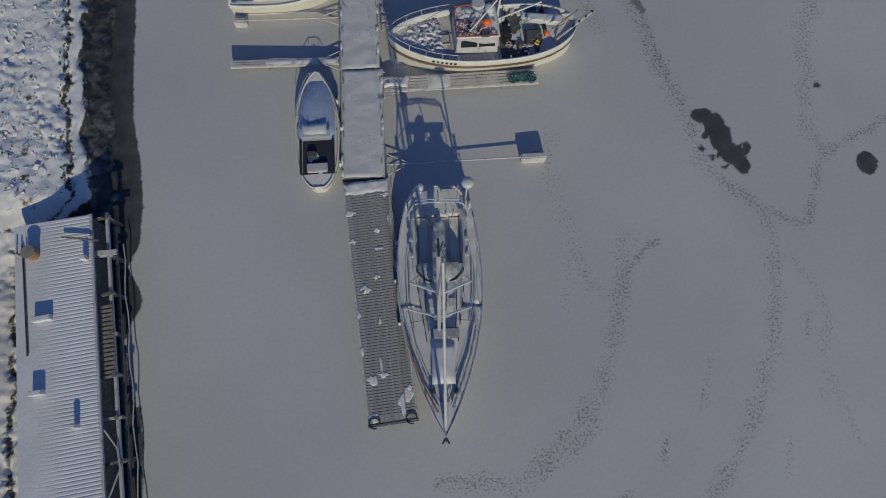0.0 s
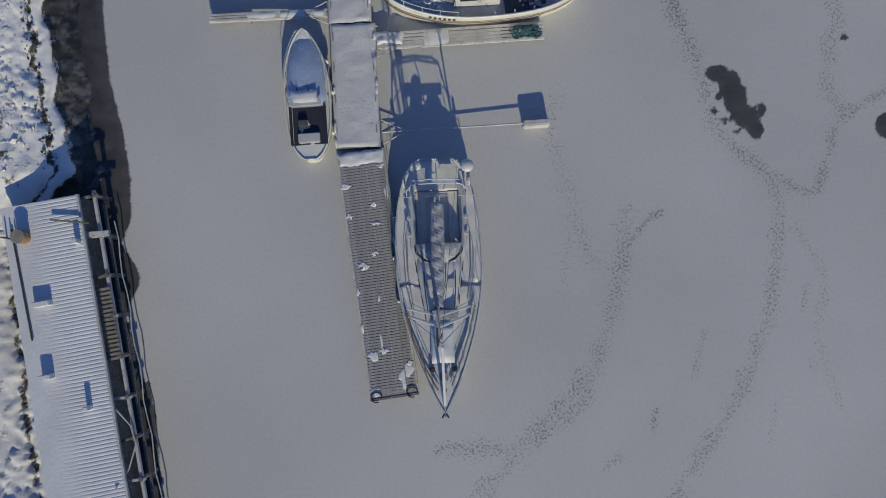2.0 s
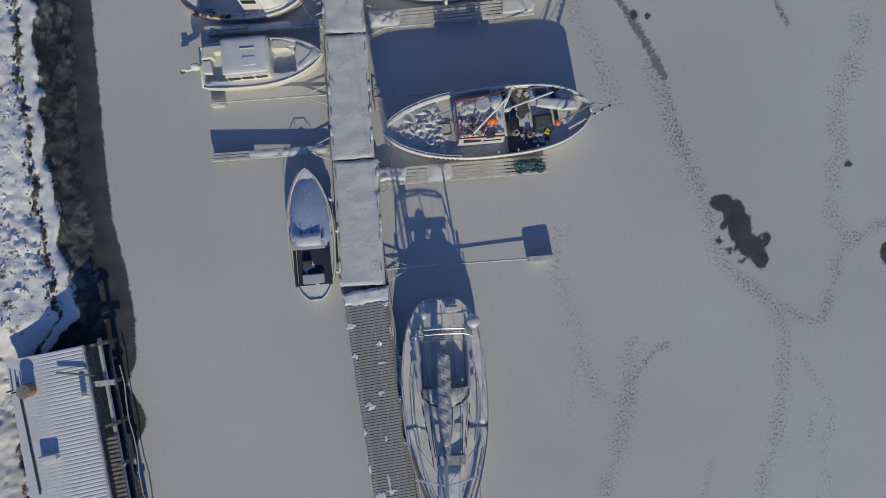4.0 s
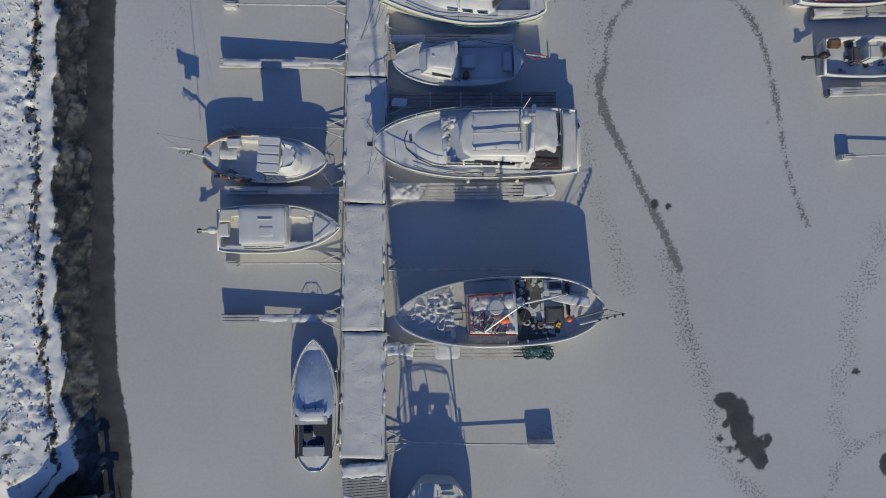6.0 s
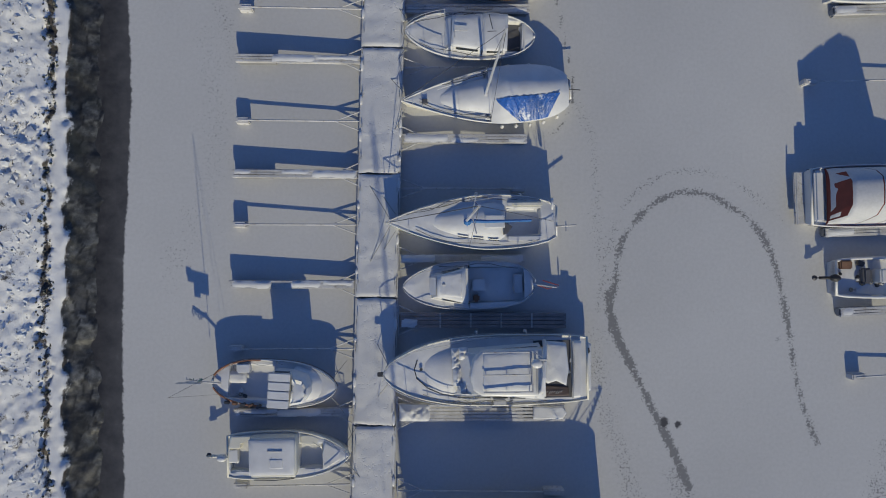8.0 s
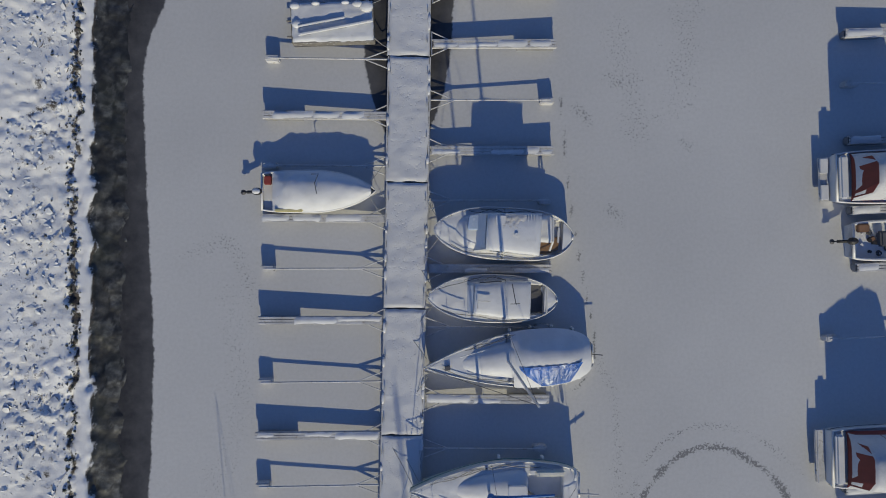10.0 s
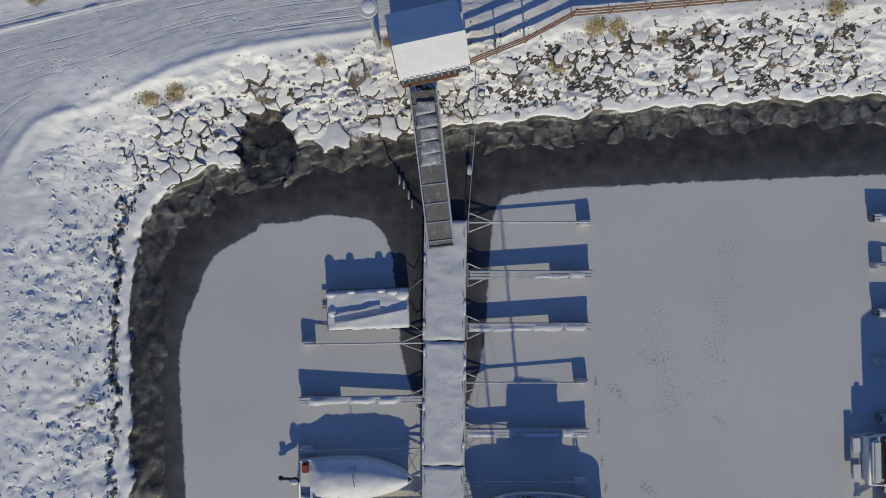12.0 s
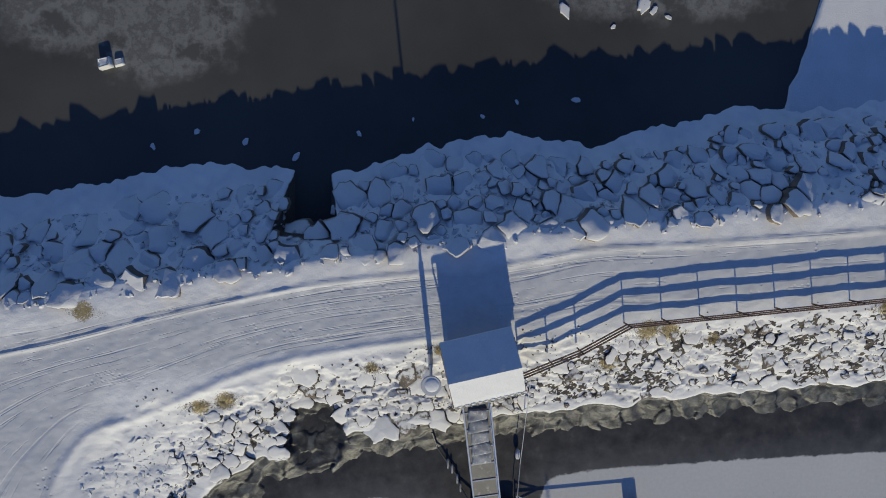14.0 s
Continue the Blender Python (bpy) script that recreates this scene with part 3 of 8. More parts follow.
def past_tide(x, y):
    """Metres inland from the harbour's tide line, with a scalloped edge."""
    a, b = np.interp(y, WEST_Y, WEST_X) - x, (y - np.interp(x, SOUTH_X, SOUTH_Y)) * 0.99
    k = 2.6
    s = np.maximum(a, b) + k * np.log1p(np.exp(-np.abs(a - b) / k))
    s = np.where(np.maximum(a, b) > 12, np.maximum(a, b), s)
    s = s + field(x, y, 0.30, 3) * 0.16 + field(x, y, 0.36, 8, 3) * 0.28
    ix, iy = x + field(x, y, 0.35, 62, 3) * 0.35, y + field(x, y, 0.35, 63, 3) * 0.35
    inlet = (((np.abs(ix + 14.3) / 1.72) ** 3 + (np.maximum(iy - 74.2, 0) / 2.85) ** 3) ** (1 / 3) - 1) * 5.0
    return np.minimum(s, np.maximum(inlet, -1.3))


def past_sea(x, y):
    """Metres inland from the causeway's seaward foot."""
    n = (np.interp(x, NORTH_X, NORTH_Y) - y) * 0.98 + field(x, y, 0.16, 5) * 0.35 + field(x, y, 0.6, 9, 2) * 0.22
    n = n * 4.9 / (np.interp(x, NORTH_X, NORTH_Y) - np.interp(x, CREST_X, CREST_Y))
    gap = np.maximum(np.abs(x + 14.9) - 1.15, 87.3 - y) * 4.0
    return np.minimum(n, np.maximum(gap, -2.0))


def rockiness(x, y, s):
    """How far stone shows through the snow of the causeway's harbour slope, 0 to 1."""
    top = np.interp(x, [-23, -18, -13, -8, 3, 30], [2.6, 3.6, 3.4, 4.8, 4.6, 4.4]) + field(x, y, 0.22, 95, 2) * 0.7
    inner = np.interp(x, [-22.5, -17], [0.25, 1.0])
    band = np.clip((s - 0.45 - 0.3 * field(x, y, 0.35, 96, 2)) / 0.25, 0, 1) * np.clip((top - s) / 0.9, 0, 1)
    patchy = np.clip(0.85 + field(x, y, 0.30, 97, 3) * 0.65, 0, 1)
    line = np.interp(x, [-8.5, -8.0, -3.2, -3.0, 0.1, 2.61, 17, 31], [99, 78.6, 78.6, 79.0, 80.3, 81.7, 83.2, 84.7])
    band = band * np.clip((line - y) / 0.5, 0, 1)
    return band * inner * patchy * np.clip((y - 69) / 3, 0, 1)


def bank_height(x, y):
    s, n = past_tide(x, y), past_sea(x, y)
    south = np.interp(s, [-30, -3.2, -1.62, -0.10, 0.12, 0.7, 4.6, 6.0, 60], [-3.0, -0.7, -0.05, 0.42, 0.85, 1.0, 2.42, ROAD_Z, ROAD_Z])
    north = np.interp(n, [-30, -1.2, 0.0, 0.4, 4.4, 5.0, 60], [-7.0, -2.4, SEA_Z + 0.15, SEA_Z + 0.45, 2.45, ROAD_Z, ROAD_Z])
    z = np.minimum(south, north)
    # tumbled stone under the snow, on the slopes only; smooth shelf of snow at the tide line
    slope_s = np.clip((s - 0.5) / 0.5, 0, 1) * np.clip((np.where(y > 70, 5.0, np.interp(x, [-21, -17], [7.2, 5.2])) - s) / 2.0, 0, 1)
    weed = np.clip((s + 1.9) / 0.4, 0, 1) * np.clip((0.0 - s) / 0.3, 0, 1)
    slope_n = np.clip(n, 0, 1) * np.clip((4.7 - n) / 1.0, 0, 1)
    north_bank = np.clip((y - 66) / 6, 0, 1) * np.clip((x + 23) / 3, 0, 1)
    f1, e1 = facets(x * 1.2 + y * 0.7, y * 0.8 - x * 0.5, 0.60, 2.0, 1.5)
    f2, e2 = facets(x, y, 1.35, 7.0, 1.2)
    f3, e3 = facets(x, y, 0.36, 15.0, 1.8)
    f4, e4 = facets(x + 0.3 * y, y * 0.8, 0.55, 23.0, 1.6)
    lumpy = np.clip(0.75 + field(x, y, 0.11, 27, 3) * 0.8, 0.25, 1.3)
    t1 = terraces(x, y, 0.85, 3.0, 0.30, 0.8)[0]
    t2 = terraces(x, y, 0.42, 9.0, 0.34, 0.75)[0]
    plates = np.interp(x, [-22, -17, -8, 0, 30], [0.3, 1.0, 0.9, 0.55, 0.4])
    rough = (f1 * 0.27 + f3 * 0.30 + f4 * 0.15) * (1 - north_bank) * lumpy + (t1 * plates + t2 * (0.35 + 0.55 * plates)) * north_bank
    z = z + rough * slope_s * (0.7 + 0.3 * north_bank) + terraces(x, y, 1.0, 14.0, 0.1)[0] * (0.35 + 0.2 * north_bank) * weed - 0.16 * slope_n - 0.05 * rockiness(x, y, s)
    wrack = np.exp(-((s - 0.85 - field(x, y, 0.25, 71, 2) * 0.15) / 0.26) ** 2) * (1 - north_bank * 0.7)
    z = z - 0.10 * wrack + facets(x, y, 0.3, 11.0, 2.0)[0] * wrack * 0.9
    z = z + field(x, y, 0.12, 11) * 0.05 + field(x, y, 0.9, 12) * 0.015
    crack = rockiness(x, y, s)
    return z, s, n, crack


def sheet(name, xs, ys, keep, build, material, label, category):
    """A grid over xs, ys where keep() wants it; build(x, y) gives the heights and the named values at its corners."""
    gx, gy = np.meshgrid(xs, ys)
    ok = keep(gx, gy)
    ny, nx = gx.shape
    idx = np.arange(nx * ny).reshape(ny, nx)
    cell = ok[:-1, :-1] | ok[1:, :-1] | ok[:-1, 1:] | ok[1:, 1:]
    quads = np.stack([idx[:-1, :-1], idx[:-1, 1:], idx[1:, 1:], idx[1:, :-1]], -1)[cell]
    used, inv = np.unique(quads, return_inverse=True)
    inv = inv.reshape(-1, 4)
    px, py = gx.ravel()[used], gy.ravel()[used]
    pz, attrs = build(px, py)
    me = bpy.data.meshes.new(name)
    me.from_pydata(np.stack([px, py, pz], -1).tolist(), [], inv.tolist())
    for key, values in attrs.items():
        at_points = me.attributes.new(key, "FLOAT", "POINT")
        at_points.data.foreach_set("value", values.astype(np.float32))
    me.polygons.foreach_set("use_smooth", [True] * len(me.polygons))
    me.materials.append(M[material])
    return tagged(new(name, me), label, category, kind="structure")


# harbour ice, with old boat tracks and thawed patches
TRACKS = [
    ([(13.6, 25.2), (14.5, 22.0), (15.2, 19.7), (16.2, 17.5), (16.6, 15.0), (17.6, 12.2), (19.5, 11.2), (20.4, 8.4), (19.8, 5.5), (19.3, 2.8), (17.3, -1.7), (14.8, -5.1), (12, -9)], 0.75, 0.52),
    ([(11.5, 9.0), (11.2, 6.5), (10.2, 3.2), (9.0, 0.1), (7.5, -2.5), (4.0, -4.2), (0.7, -3.9)], 0.85, 0.52),
    ([(16.6, 14.5), (17.6, 12.6), (19.5, 11.2), (21.5, 9.8), (22.6, 9.6), (23.4, 11.5), (24.3, 13.8), (26.6, 15.0), (29, 16.2)], 0.55, 0.56),
    ([(24.2, 13.9), (23.6, 16.5), (24.4, 19.5), (24.6, 22), (25.5, 24), (26.5, 27)], 1.0, 0.50),
    ([(9.6, 34.5), (10.0, 36.3), (10.3, 38.5), (11.7, 40.5), (14.0, 41.6), (16.4, 41.0), (18.5, 39.3), (19.6, 36.8), (20.2, 34), (20.7, 31), (21.4, 28.5), (22, 27)], 0.26, 0.85),
    ([(9.6, 35.5), (10.1, 33.2), (11.3, 30.8), (12.3, 28.8), (13.2, 27.0), (14.5, 24.4)], 0.25, 1.15),
    ([(14.5, 24.4), (14.9, 21.8), (15.6, 19.2), (16.3, 17.6)], 0.35, 0.6),
    ([(9.0, 34.5), (9.4, 37.5), (10.2, 40.3), (11.7, 42.0), (14.2, 42.9), (17.0, 42.2), (19.6, 40.2)], 0.25, 0.5),
    ([(9.3, 36.5), (8.8, 40), (8.6, 44), (7.6, 46.5)], 0.45, 0.42),
    ([(8.9, 33), (9.2, 29.5), (10.6, 26), (11.5, 23)], 0.9, 0.45),
    ([(7.6, 16), (7.4, 13), (8.3, 10), (8.9, 6)], 1.0, 0.42),
    ([(5.0, 62), (5.3, 58.5), (5.9, 54.5), (6.8, 50), (7.3, 47.2), (6.4, 45.0), (5.0, 44.9)], 0.10, 0.75),
    ([(-16, 36), (-14.5, 39.5), (-13.5, 44), (-14, 50)], 1.3, 0.34),
    ([(-16.5, 52.5), (-14, 53), (-12.8, 49)], 0.7, 0.40),
    ([(8, 66), (9, 62.5), (9.5, 60)], 1.2, 0.40),
    ([(13, 70), (12.5, 66), (12, 62)], 1.5, 0.36),
    ([(13.4, 8.8), (12.4, 8.2), (11.5, 7.0)], 0.4, 0.62),
    ([(7.7, 63.4), (8.5, 62.9)], 0.60, 0.52),
    ([(6.0, 61.3), (6.6, 60.9)], 0.50, 0.52),
    ([(10.5, 61.1), (11.0, 60.8)], 0.40, 0.52),
    ([(12.2, 59.6), (12.7, 59.3)], 0.35, 0.52),
    ([(12.5, 61.8), (12.8, 61.5)], 0.30, 0.52),
    ([(8.0, 55.5), (8.6, 55.1)], 0.50, 0.52),
    ([(8.5, 54.8), (8.9, 54.6)], 0.30, 0.52),
    ([(-9.5, 55.4), (-9.0, 55.1)], 0.40, 0.52),
    ([(9.2, -0.1), (7.2, -1.8), (4.8, -4.2), (2.0, -6.6)], 0.90, 0.50),
    ([(9.5, -5.5), (10.3, -4.9)], 0.50, 0.55),
    ([(12.2, -3.6), (12.4, -2.4)], 0.30, 0.55),
    ([(8.6, 11.5), (8.1, 7.4), (7.6, 3.9)], 0.70, 0.36),
    ([(-0.1, -4.1), (0.8, -3.8), (1.7, -4.1)], 0.40, 0.60),
    ([(14.7, -0.6), (15.5, 1.9)], 0.35, 0.50),
    ([(21.2, 2.9), (21.7, 4.5)], 0.35, 0.55),
    ([(21.7, -1.3), (21.5, 0.0)], 0.30, 0.55),
    ([(19.2, -2.7), (18.8, -4.5)], 0.30, 0.50),
    ([(21.2, 7.5), (22.6, 4.5), (22.0, 1.5), (23, -3)], 0.5, 0.45),
]
PATCHES = [(17.3, 16.7, 0.6, 0.5), (17.85, 16.1, 0.78, 0.75), (18.3, 15.2, 0.72, 0.85), (18.75, 14.2, 0.72, 0.75), (19.1, 13.4, 0.55, 0.6), (17.0, 14.6, 0.2, 0.25), (17.4, 13.9, 0.22, 0.16), (18.2, 13.1, 0.2, 0.15), (17.3, 15.3, 0.3, 0.3), (19.7, 14.6, 0.3, 0.35), (26.9, 13.2, 0.72, 0.72), (13.0, 28.2, 0.25, 0.35), (13.9, 28.0, 0.2, 0.2),
           (24.9, 18.6, 0.22, 0.26), (19.6, 33.0, 0.18, 0.14)]


def build_ice(x, y):
    tracks = np.zeros(x.shape)
    wob = field(x, y, 0.5, 21)
    for pts, width, strength in TRACKS:
        p = np.array(pts)
        near = np.where((x > p[:, 0].min() - 4) & (x < p[:, 0].max() + 4) & (y > p[:, 1].min() - 4) & (y < p[:, 1].max() + 4))[0]
        d = np.abs(away(smooth_line(pts, 3), x[near], y[near])) + wob[near] * width * 0.5
        tracks[near] = np.maximum(tracks[near], strength * np.exp(-(d / width) ** 2))
    e = -away(ice_line, x, y)
    for cx, cy, rx, ry in PATCHES:
        near = np.where(np.hypot(x - cx, y - cy) < 4)[0]
        qx, qy = x[near] + grain(x[near], y[near], 0.9, 33, 3) * 0.20, y[near] + grain(x[near], y[near], 0.9, 34, 3) * 0.20
        e[near] = np.minimum(e[near], (np.hypot((qx - cx) / rx, (qy - cy) / ry) - 1) * min(rx, ry) + field(x[near], y[near], 0.8, 31, 3) * 0.12)
    return field(x, y, 0.05, 41) * 0.008, {"edge": e, "track": tracks}


ice_sheet = sheet("ice", np.concatenate([np.arange(-24, 40, 0.25), np.arange(40, 420, 10.0)]), np.concatenate([np.arange(-400, -30, 10.0), np.arange(-30, 80.1, 0.25)]), lambda x, y: past_tide(x, y) < -0.6, build_ice, "ice",
                  "grey harbour ice dusted with snow, dark and wet along the shore", "ice")

# the bank, the causeway with its road, and land behind
BERM = smooth_line([(-29.5, 66), (-28.6, 72), (-26.9, 75.3), (-25.5, 76.4), (-23.4, 77.0), (-21.0, 78.1), (-18.6, 79.2), (-15.8, 80.1), (-12.2, 80.8), (-8.5, 81.35), (-7.3, 81.5)])
RIDGE = smooth_line([(-60, 74), (-40, 78.2), (-29.8, 80.4), (-27.2, 81.0), (-23.8, 81.9), (-21.4, 82.5), (-17.8, 83.3), (-13.8, 84.1), (-8.6, 84.7), (-3.8, 85.2), (0.9, 86.1), (5.8, 86.4), (12.0, 86.9), (17.5, 87.4), (30, 88.6), (60, 91)])
GRASS = [(-26.2, 82.6, 0.8), (-20.3, 77.3, 0.7), (-18.9, 77.7, 0.8), (-11.0, 79.6, 0.5), (-7.3, 80.6, 0.5), (4.0, 81.7, 0.9), (5.2, 81.7, 0.8), (2.1, 79.8, 0.8), (7.8, 81.2, 0.5), (17.2, 83.0, 0.8)]


def build_land(x, y):
    z, s, n, crack = bank_height(x, y)
    d = np.full(x.shape, 99.0)
    near = np.where((y > 60) & (x < 5) & (x > -45))[0]
    d[near] = away(BERM, x[near], y[near])
    fade = np.clip((-6.8 - x) / 1.5, 0, 1)
    z = z + fade * 0.11 * np.exp(-((d + 0.2) / 0.26) ** 2)
    across = away(RIDGE, x, y)
    z = z + 0.09 * np.exp(-(across / 0.13) ** 2) * (1 + 0.5 * field(x, y, 0.3, 52)) + np.clip(across, 0, 1.2) * 0.05
    z = z + field(x, y, 0.8, 81) * 0.012 * np.clip((s - 5.2), 0, 1)
    lane = across * 4.0 / np.maximum(2.5, np.abs(across) + np.where(x < -7, np.abs(np.minimum(d, 60)), 4.0))
    road = np.clip((s - 5.4) / 0.8, 0, 1) * np.clip((n - 5.6) / 0.5, 0, 1) * np.clip((13 - np.abs(across)) / 4, 0, 1)
    grass = np.zeros(x.shape)
    for cx, cy, r in GRASS:
        grass = np.maximum(grass, np.exp(-((x - cx) ** 2 + (y - cy) ** 2) / r ** 2))
    wrack = np.exp(-((s - 0.85) / 0.3) ** 2) * 0.62 * np.clip((74 - y) / 4, 0, 1)
    gaps = np.clip((n - 0.7) * 3, 0, 1) * np.clip((5.0 - n) * 3, 0, 1)
    streak = np.clip((s - 1.3) / 0.5, 0, 1) * np.clip((5 - s) / 2, 0, 1) * np.clip((72 - y) / 4, 0, 1) * (0.43 + 0.12 * field(x, y, 0.8, 92, 3))
    north = np.clip((y - 68) / 5, 0, 1) * np.clip((x + 24.5) / 4, 0, 1)
    _, e1, up1, lot1 = terraces(x, y, 0.85, 3.0, 0.30, 0.8)
    _, e2, up2, lot2 = terraces(x, y, 0.42, 9.0, 0.34, 0.75)
    _, e3, up3, lot3 = terraces(x + 0.4 * y, y, 0.24, 21.0, 0.3, 0.6, 0.55)
    clump = grain(x, y, 1.5, 31, 4)
    share = crack * np.interp(x, [-22, -17, -8, -1, 3, 30], [0.22, 0.16, 0.36, 0.52, 0.64, 0.64]) * np.clip(0.75 + 1.7 * clump, 0, 2.0)
    flakes = np.where(lot3 < share, np.clip(e3 * 6, 0, 1), 0.0)
    ledge1 = np.exp(-(e1 / 0.10) ** 2) * np.clip(0.25 - up1 * 1.6, 0, 1) * np.clip(lot1 * 1.7 - 0.15, 0, 1)
    ledge2 = np.exp(-(e2 / 0.11) ** 2) * np.clip(0.2 - up2 * 1.6, 0, 1) * np.clip(lot2 * 1.9 - 0.35, 0, 1)
    stone = np.maximum(flakes, np.maximum(ledge1, ledge2 * 0.9) * np.clip(crack * 1.6, 0, 1))
    bare = np.maximum(np.maximum(np.clip(stone * north, 0, 1) * 0.85, wrack), np.maximum(gaps * 0.44, streak))
    _, e4, _, lot4 = terraces(x, y, 1.0, 14.0, 0.1)
    slab = np.clip(e4 / 0.16, 0, 1) * (0.45 + 0.55 * lot4)
    return z, {"slab": slab, "tide": np.minimum(s + 0.02, 9.0), "grass": grass, "road": road, "bare": bare, "lane": lane}


def land_here(x, y):
    return (past_tide(x, y) > -3.0) & (past_sea(x, y) > -1.4)


ground = sheet("ground", np.concatenate([np.arange(-90, -34, 2.0), np.arange(-34, -25, 0.15), np.arange(-25, 22, 0.09), np.arange(22, 30, 0.15), np.arange(30, 68, 2.0)]), np.concatenate([np.arange(-66, -10, 1.0), np.arange(-10, 72, 0.15), np.arange(72, 84, 0.07), np.arange(84, 97.6, 0.15)]), land_here, build_land, "ground",
               "snow-covered rocky bank and causeway road, dark weedy stone below", "ground")

# open sea out to the horizon, and the ice foot that reaches out from the causeway
bm = bmesh.new()
loft(bm, [[(-2500 + 5000 * i / 12, -2500 + 5000 * j / 12, SEA_Z) for i in range(13)] for j in range(13)])
sea = tagged(link("water", bm, "sea"), "dark open sea with thin slush beyond the causeway", "water", kind="structure")
bm = bmesh.new()
rows = []
for j in range(60):
    y = 93.4 + j * 0.8
    left = 12.9 + 0.38 * (y - 93.6) ** 0.9 + 0.35 * noise.noise(Vector((y * 0.8, 0, 3))) if y > 93.6 else 11.8
    rows.append([(left + (60 - left) * (i / 40) ** 1.6, y, SEA_Z + (-0.1 if i == 0 else 0.15) + 0.05 * noise.noise(Vector((i * 0.6, y * 0.7, 1)))) for i in range(41)])
loft(bm, rows)
shelf = tagged(link("ice_foot", bm, "soft", smooth=True), "snow-covered shore ice reaching out over the sea", "ice", kind="structure")

# ---- the floating docks ----


def dock_section(y0, y1, x0, x1, seed):
    """A concrete float with a kerb, bolted rail and a trodden layer of snow."""
    ob = thing("floating_dock", pose((x0 + x1) / 2, (y0 + y1) / 2, 0), "concrete floating dock section under trodden snow", "floating dock", "dock sections")
    w, l = x1 - x0, y1 - y0 - 0.05
    part("float", box(bmesh.new(), (0, 0, 0.22), (w - 0.12, l, 0.62), bevel=0.04), "concrete", ob, smooth=False)
    part("deck_snow", drift(bmesh.new(), -w / 2 + 0.07, w / 2 - 0.07, -l / 2 + 0.02, l / 2 - 0.02, 0.53, 0.075, 0.13, seed, 0.55), "snow", ob, "trodden snow on the deck", True)
    for s in (-1, 1):
        part("edge_rail", box(bmesh.new(), (s * (w / 2 - 0.04), 0, 0.46), (0.07, l, 0.16), bevel=0.015), "frost", ob, "frosted wooden rubbing rail")
        rr = random.Random(int(seed * 10) + s)
        for k in range(3):
            yy, ln = rr.uniform(-l / 2 + 0.3, l / 2 - 0.3), rr.uniform(0.12, 0.4)
            part("snow_clump", ball(bmesh.new(), (s * (w / 2 - 0.08), yy, 0.58), (0.07 + 0.3 * ln * 0.3, ln, 0.07), 8), "boatsnow", ob, "clump of pushed snow", True)
        for k in range(4):
            part("cleat", tube(box(bmesh.new(), (s * (w / 2 - 0.17), -l / 2 + l * (k + 0.5) / 4, 0.62), (0.06, 0.10, 0.1)), [(s * (w / 2 - 0.17), -l / 2 + l * (k + 0.5) / 4 - 0.14, 0.68), (s * (w / 2 - 0.17), -l / 2 + l * (k + 0.5) / 4 + 0.14, 0.68)], 0.025, 6), "galv", ob)
    return ob


JOINTS = [13.2, 20.42, 27.72, 35.02, 42.16, 49.45, 56.77, 64.06, 71.1]
EAST = [-2.30, -2.55, -2.68, -2.70, -2.72, -2.68, -2.68, -2.74, -2.82]
WEST = [-5.00, -5.02, -5.10, -5.16, -5.16, -5.14, -5.18, -5.24, -5.30]
for k in range(8):
    dock_section(JOINTS[k], JOINTS[k + 1], (WEST[k] + WEST[k + 1]) / 2, (EAST[k] + EAST[k + 1]) / 2, 3.0 * k + 1)

# the bare slatted dock at the seaward end
A0, A1 = Vector((-2.28, -0.80, 0)), Vector((-3.62, 13.05, 0))
axis = (A1 - A0)
turn = math.degrees(math.atan2(-axis.x, axis.y))
pier = thing("slatted_dock", pose(A0.x, A0.y, 0, 0, 0, turn), "weathered slatted wooden floating dock with snow patches", "floating dock")
LEN, WID = axis.length, 2.72
for s in (-1, 1):
    part("stringer", box(bmesh.new(), (s * (WID / 2 - 0.06), LEN / 2, 0.38), (0.14, LEN, 0.36), bevel=0.02), "frost", pier, "frosted timber edge beam")
part("stringer", box(bmesh.new(), (0, LEN / 2, 0.34), (0.18, LEN - 0.4, 0.28)), "wood", pier)
for k in range(5):
    part("float_block", box(bmesh.new(), (0, 1.3 + k * (LEN - 2.6) / 4, 0.1), (WID - 0.5, 1.6, 0.4), bevel=0.08), "dark", pier)
slat_me = None
count = 86
for k in range(count):
    if slat_me is None:
        ob = part("plank", box(bmesh.new(), (0, 0, 0), (WID - 0.16, 0.136, 0.04), bevel=0.008), "plank", pier)
        slat_me = ob.data
    else:
        ob = new("plank", slat_me)
        ob.parent = pier
    ob.matrix_basis = pose(random.uniform(-0.01, 0.01), 0.12 + k * (LEN - 0.24) / (count - 1), 0.545 + random.uniform(-0.004, 0.004), 0, 0, random.uniform(-0.15, 0.15))
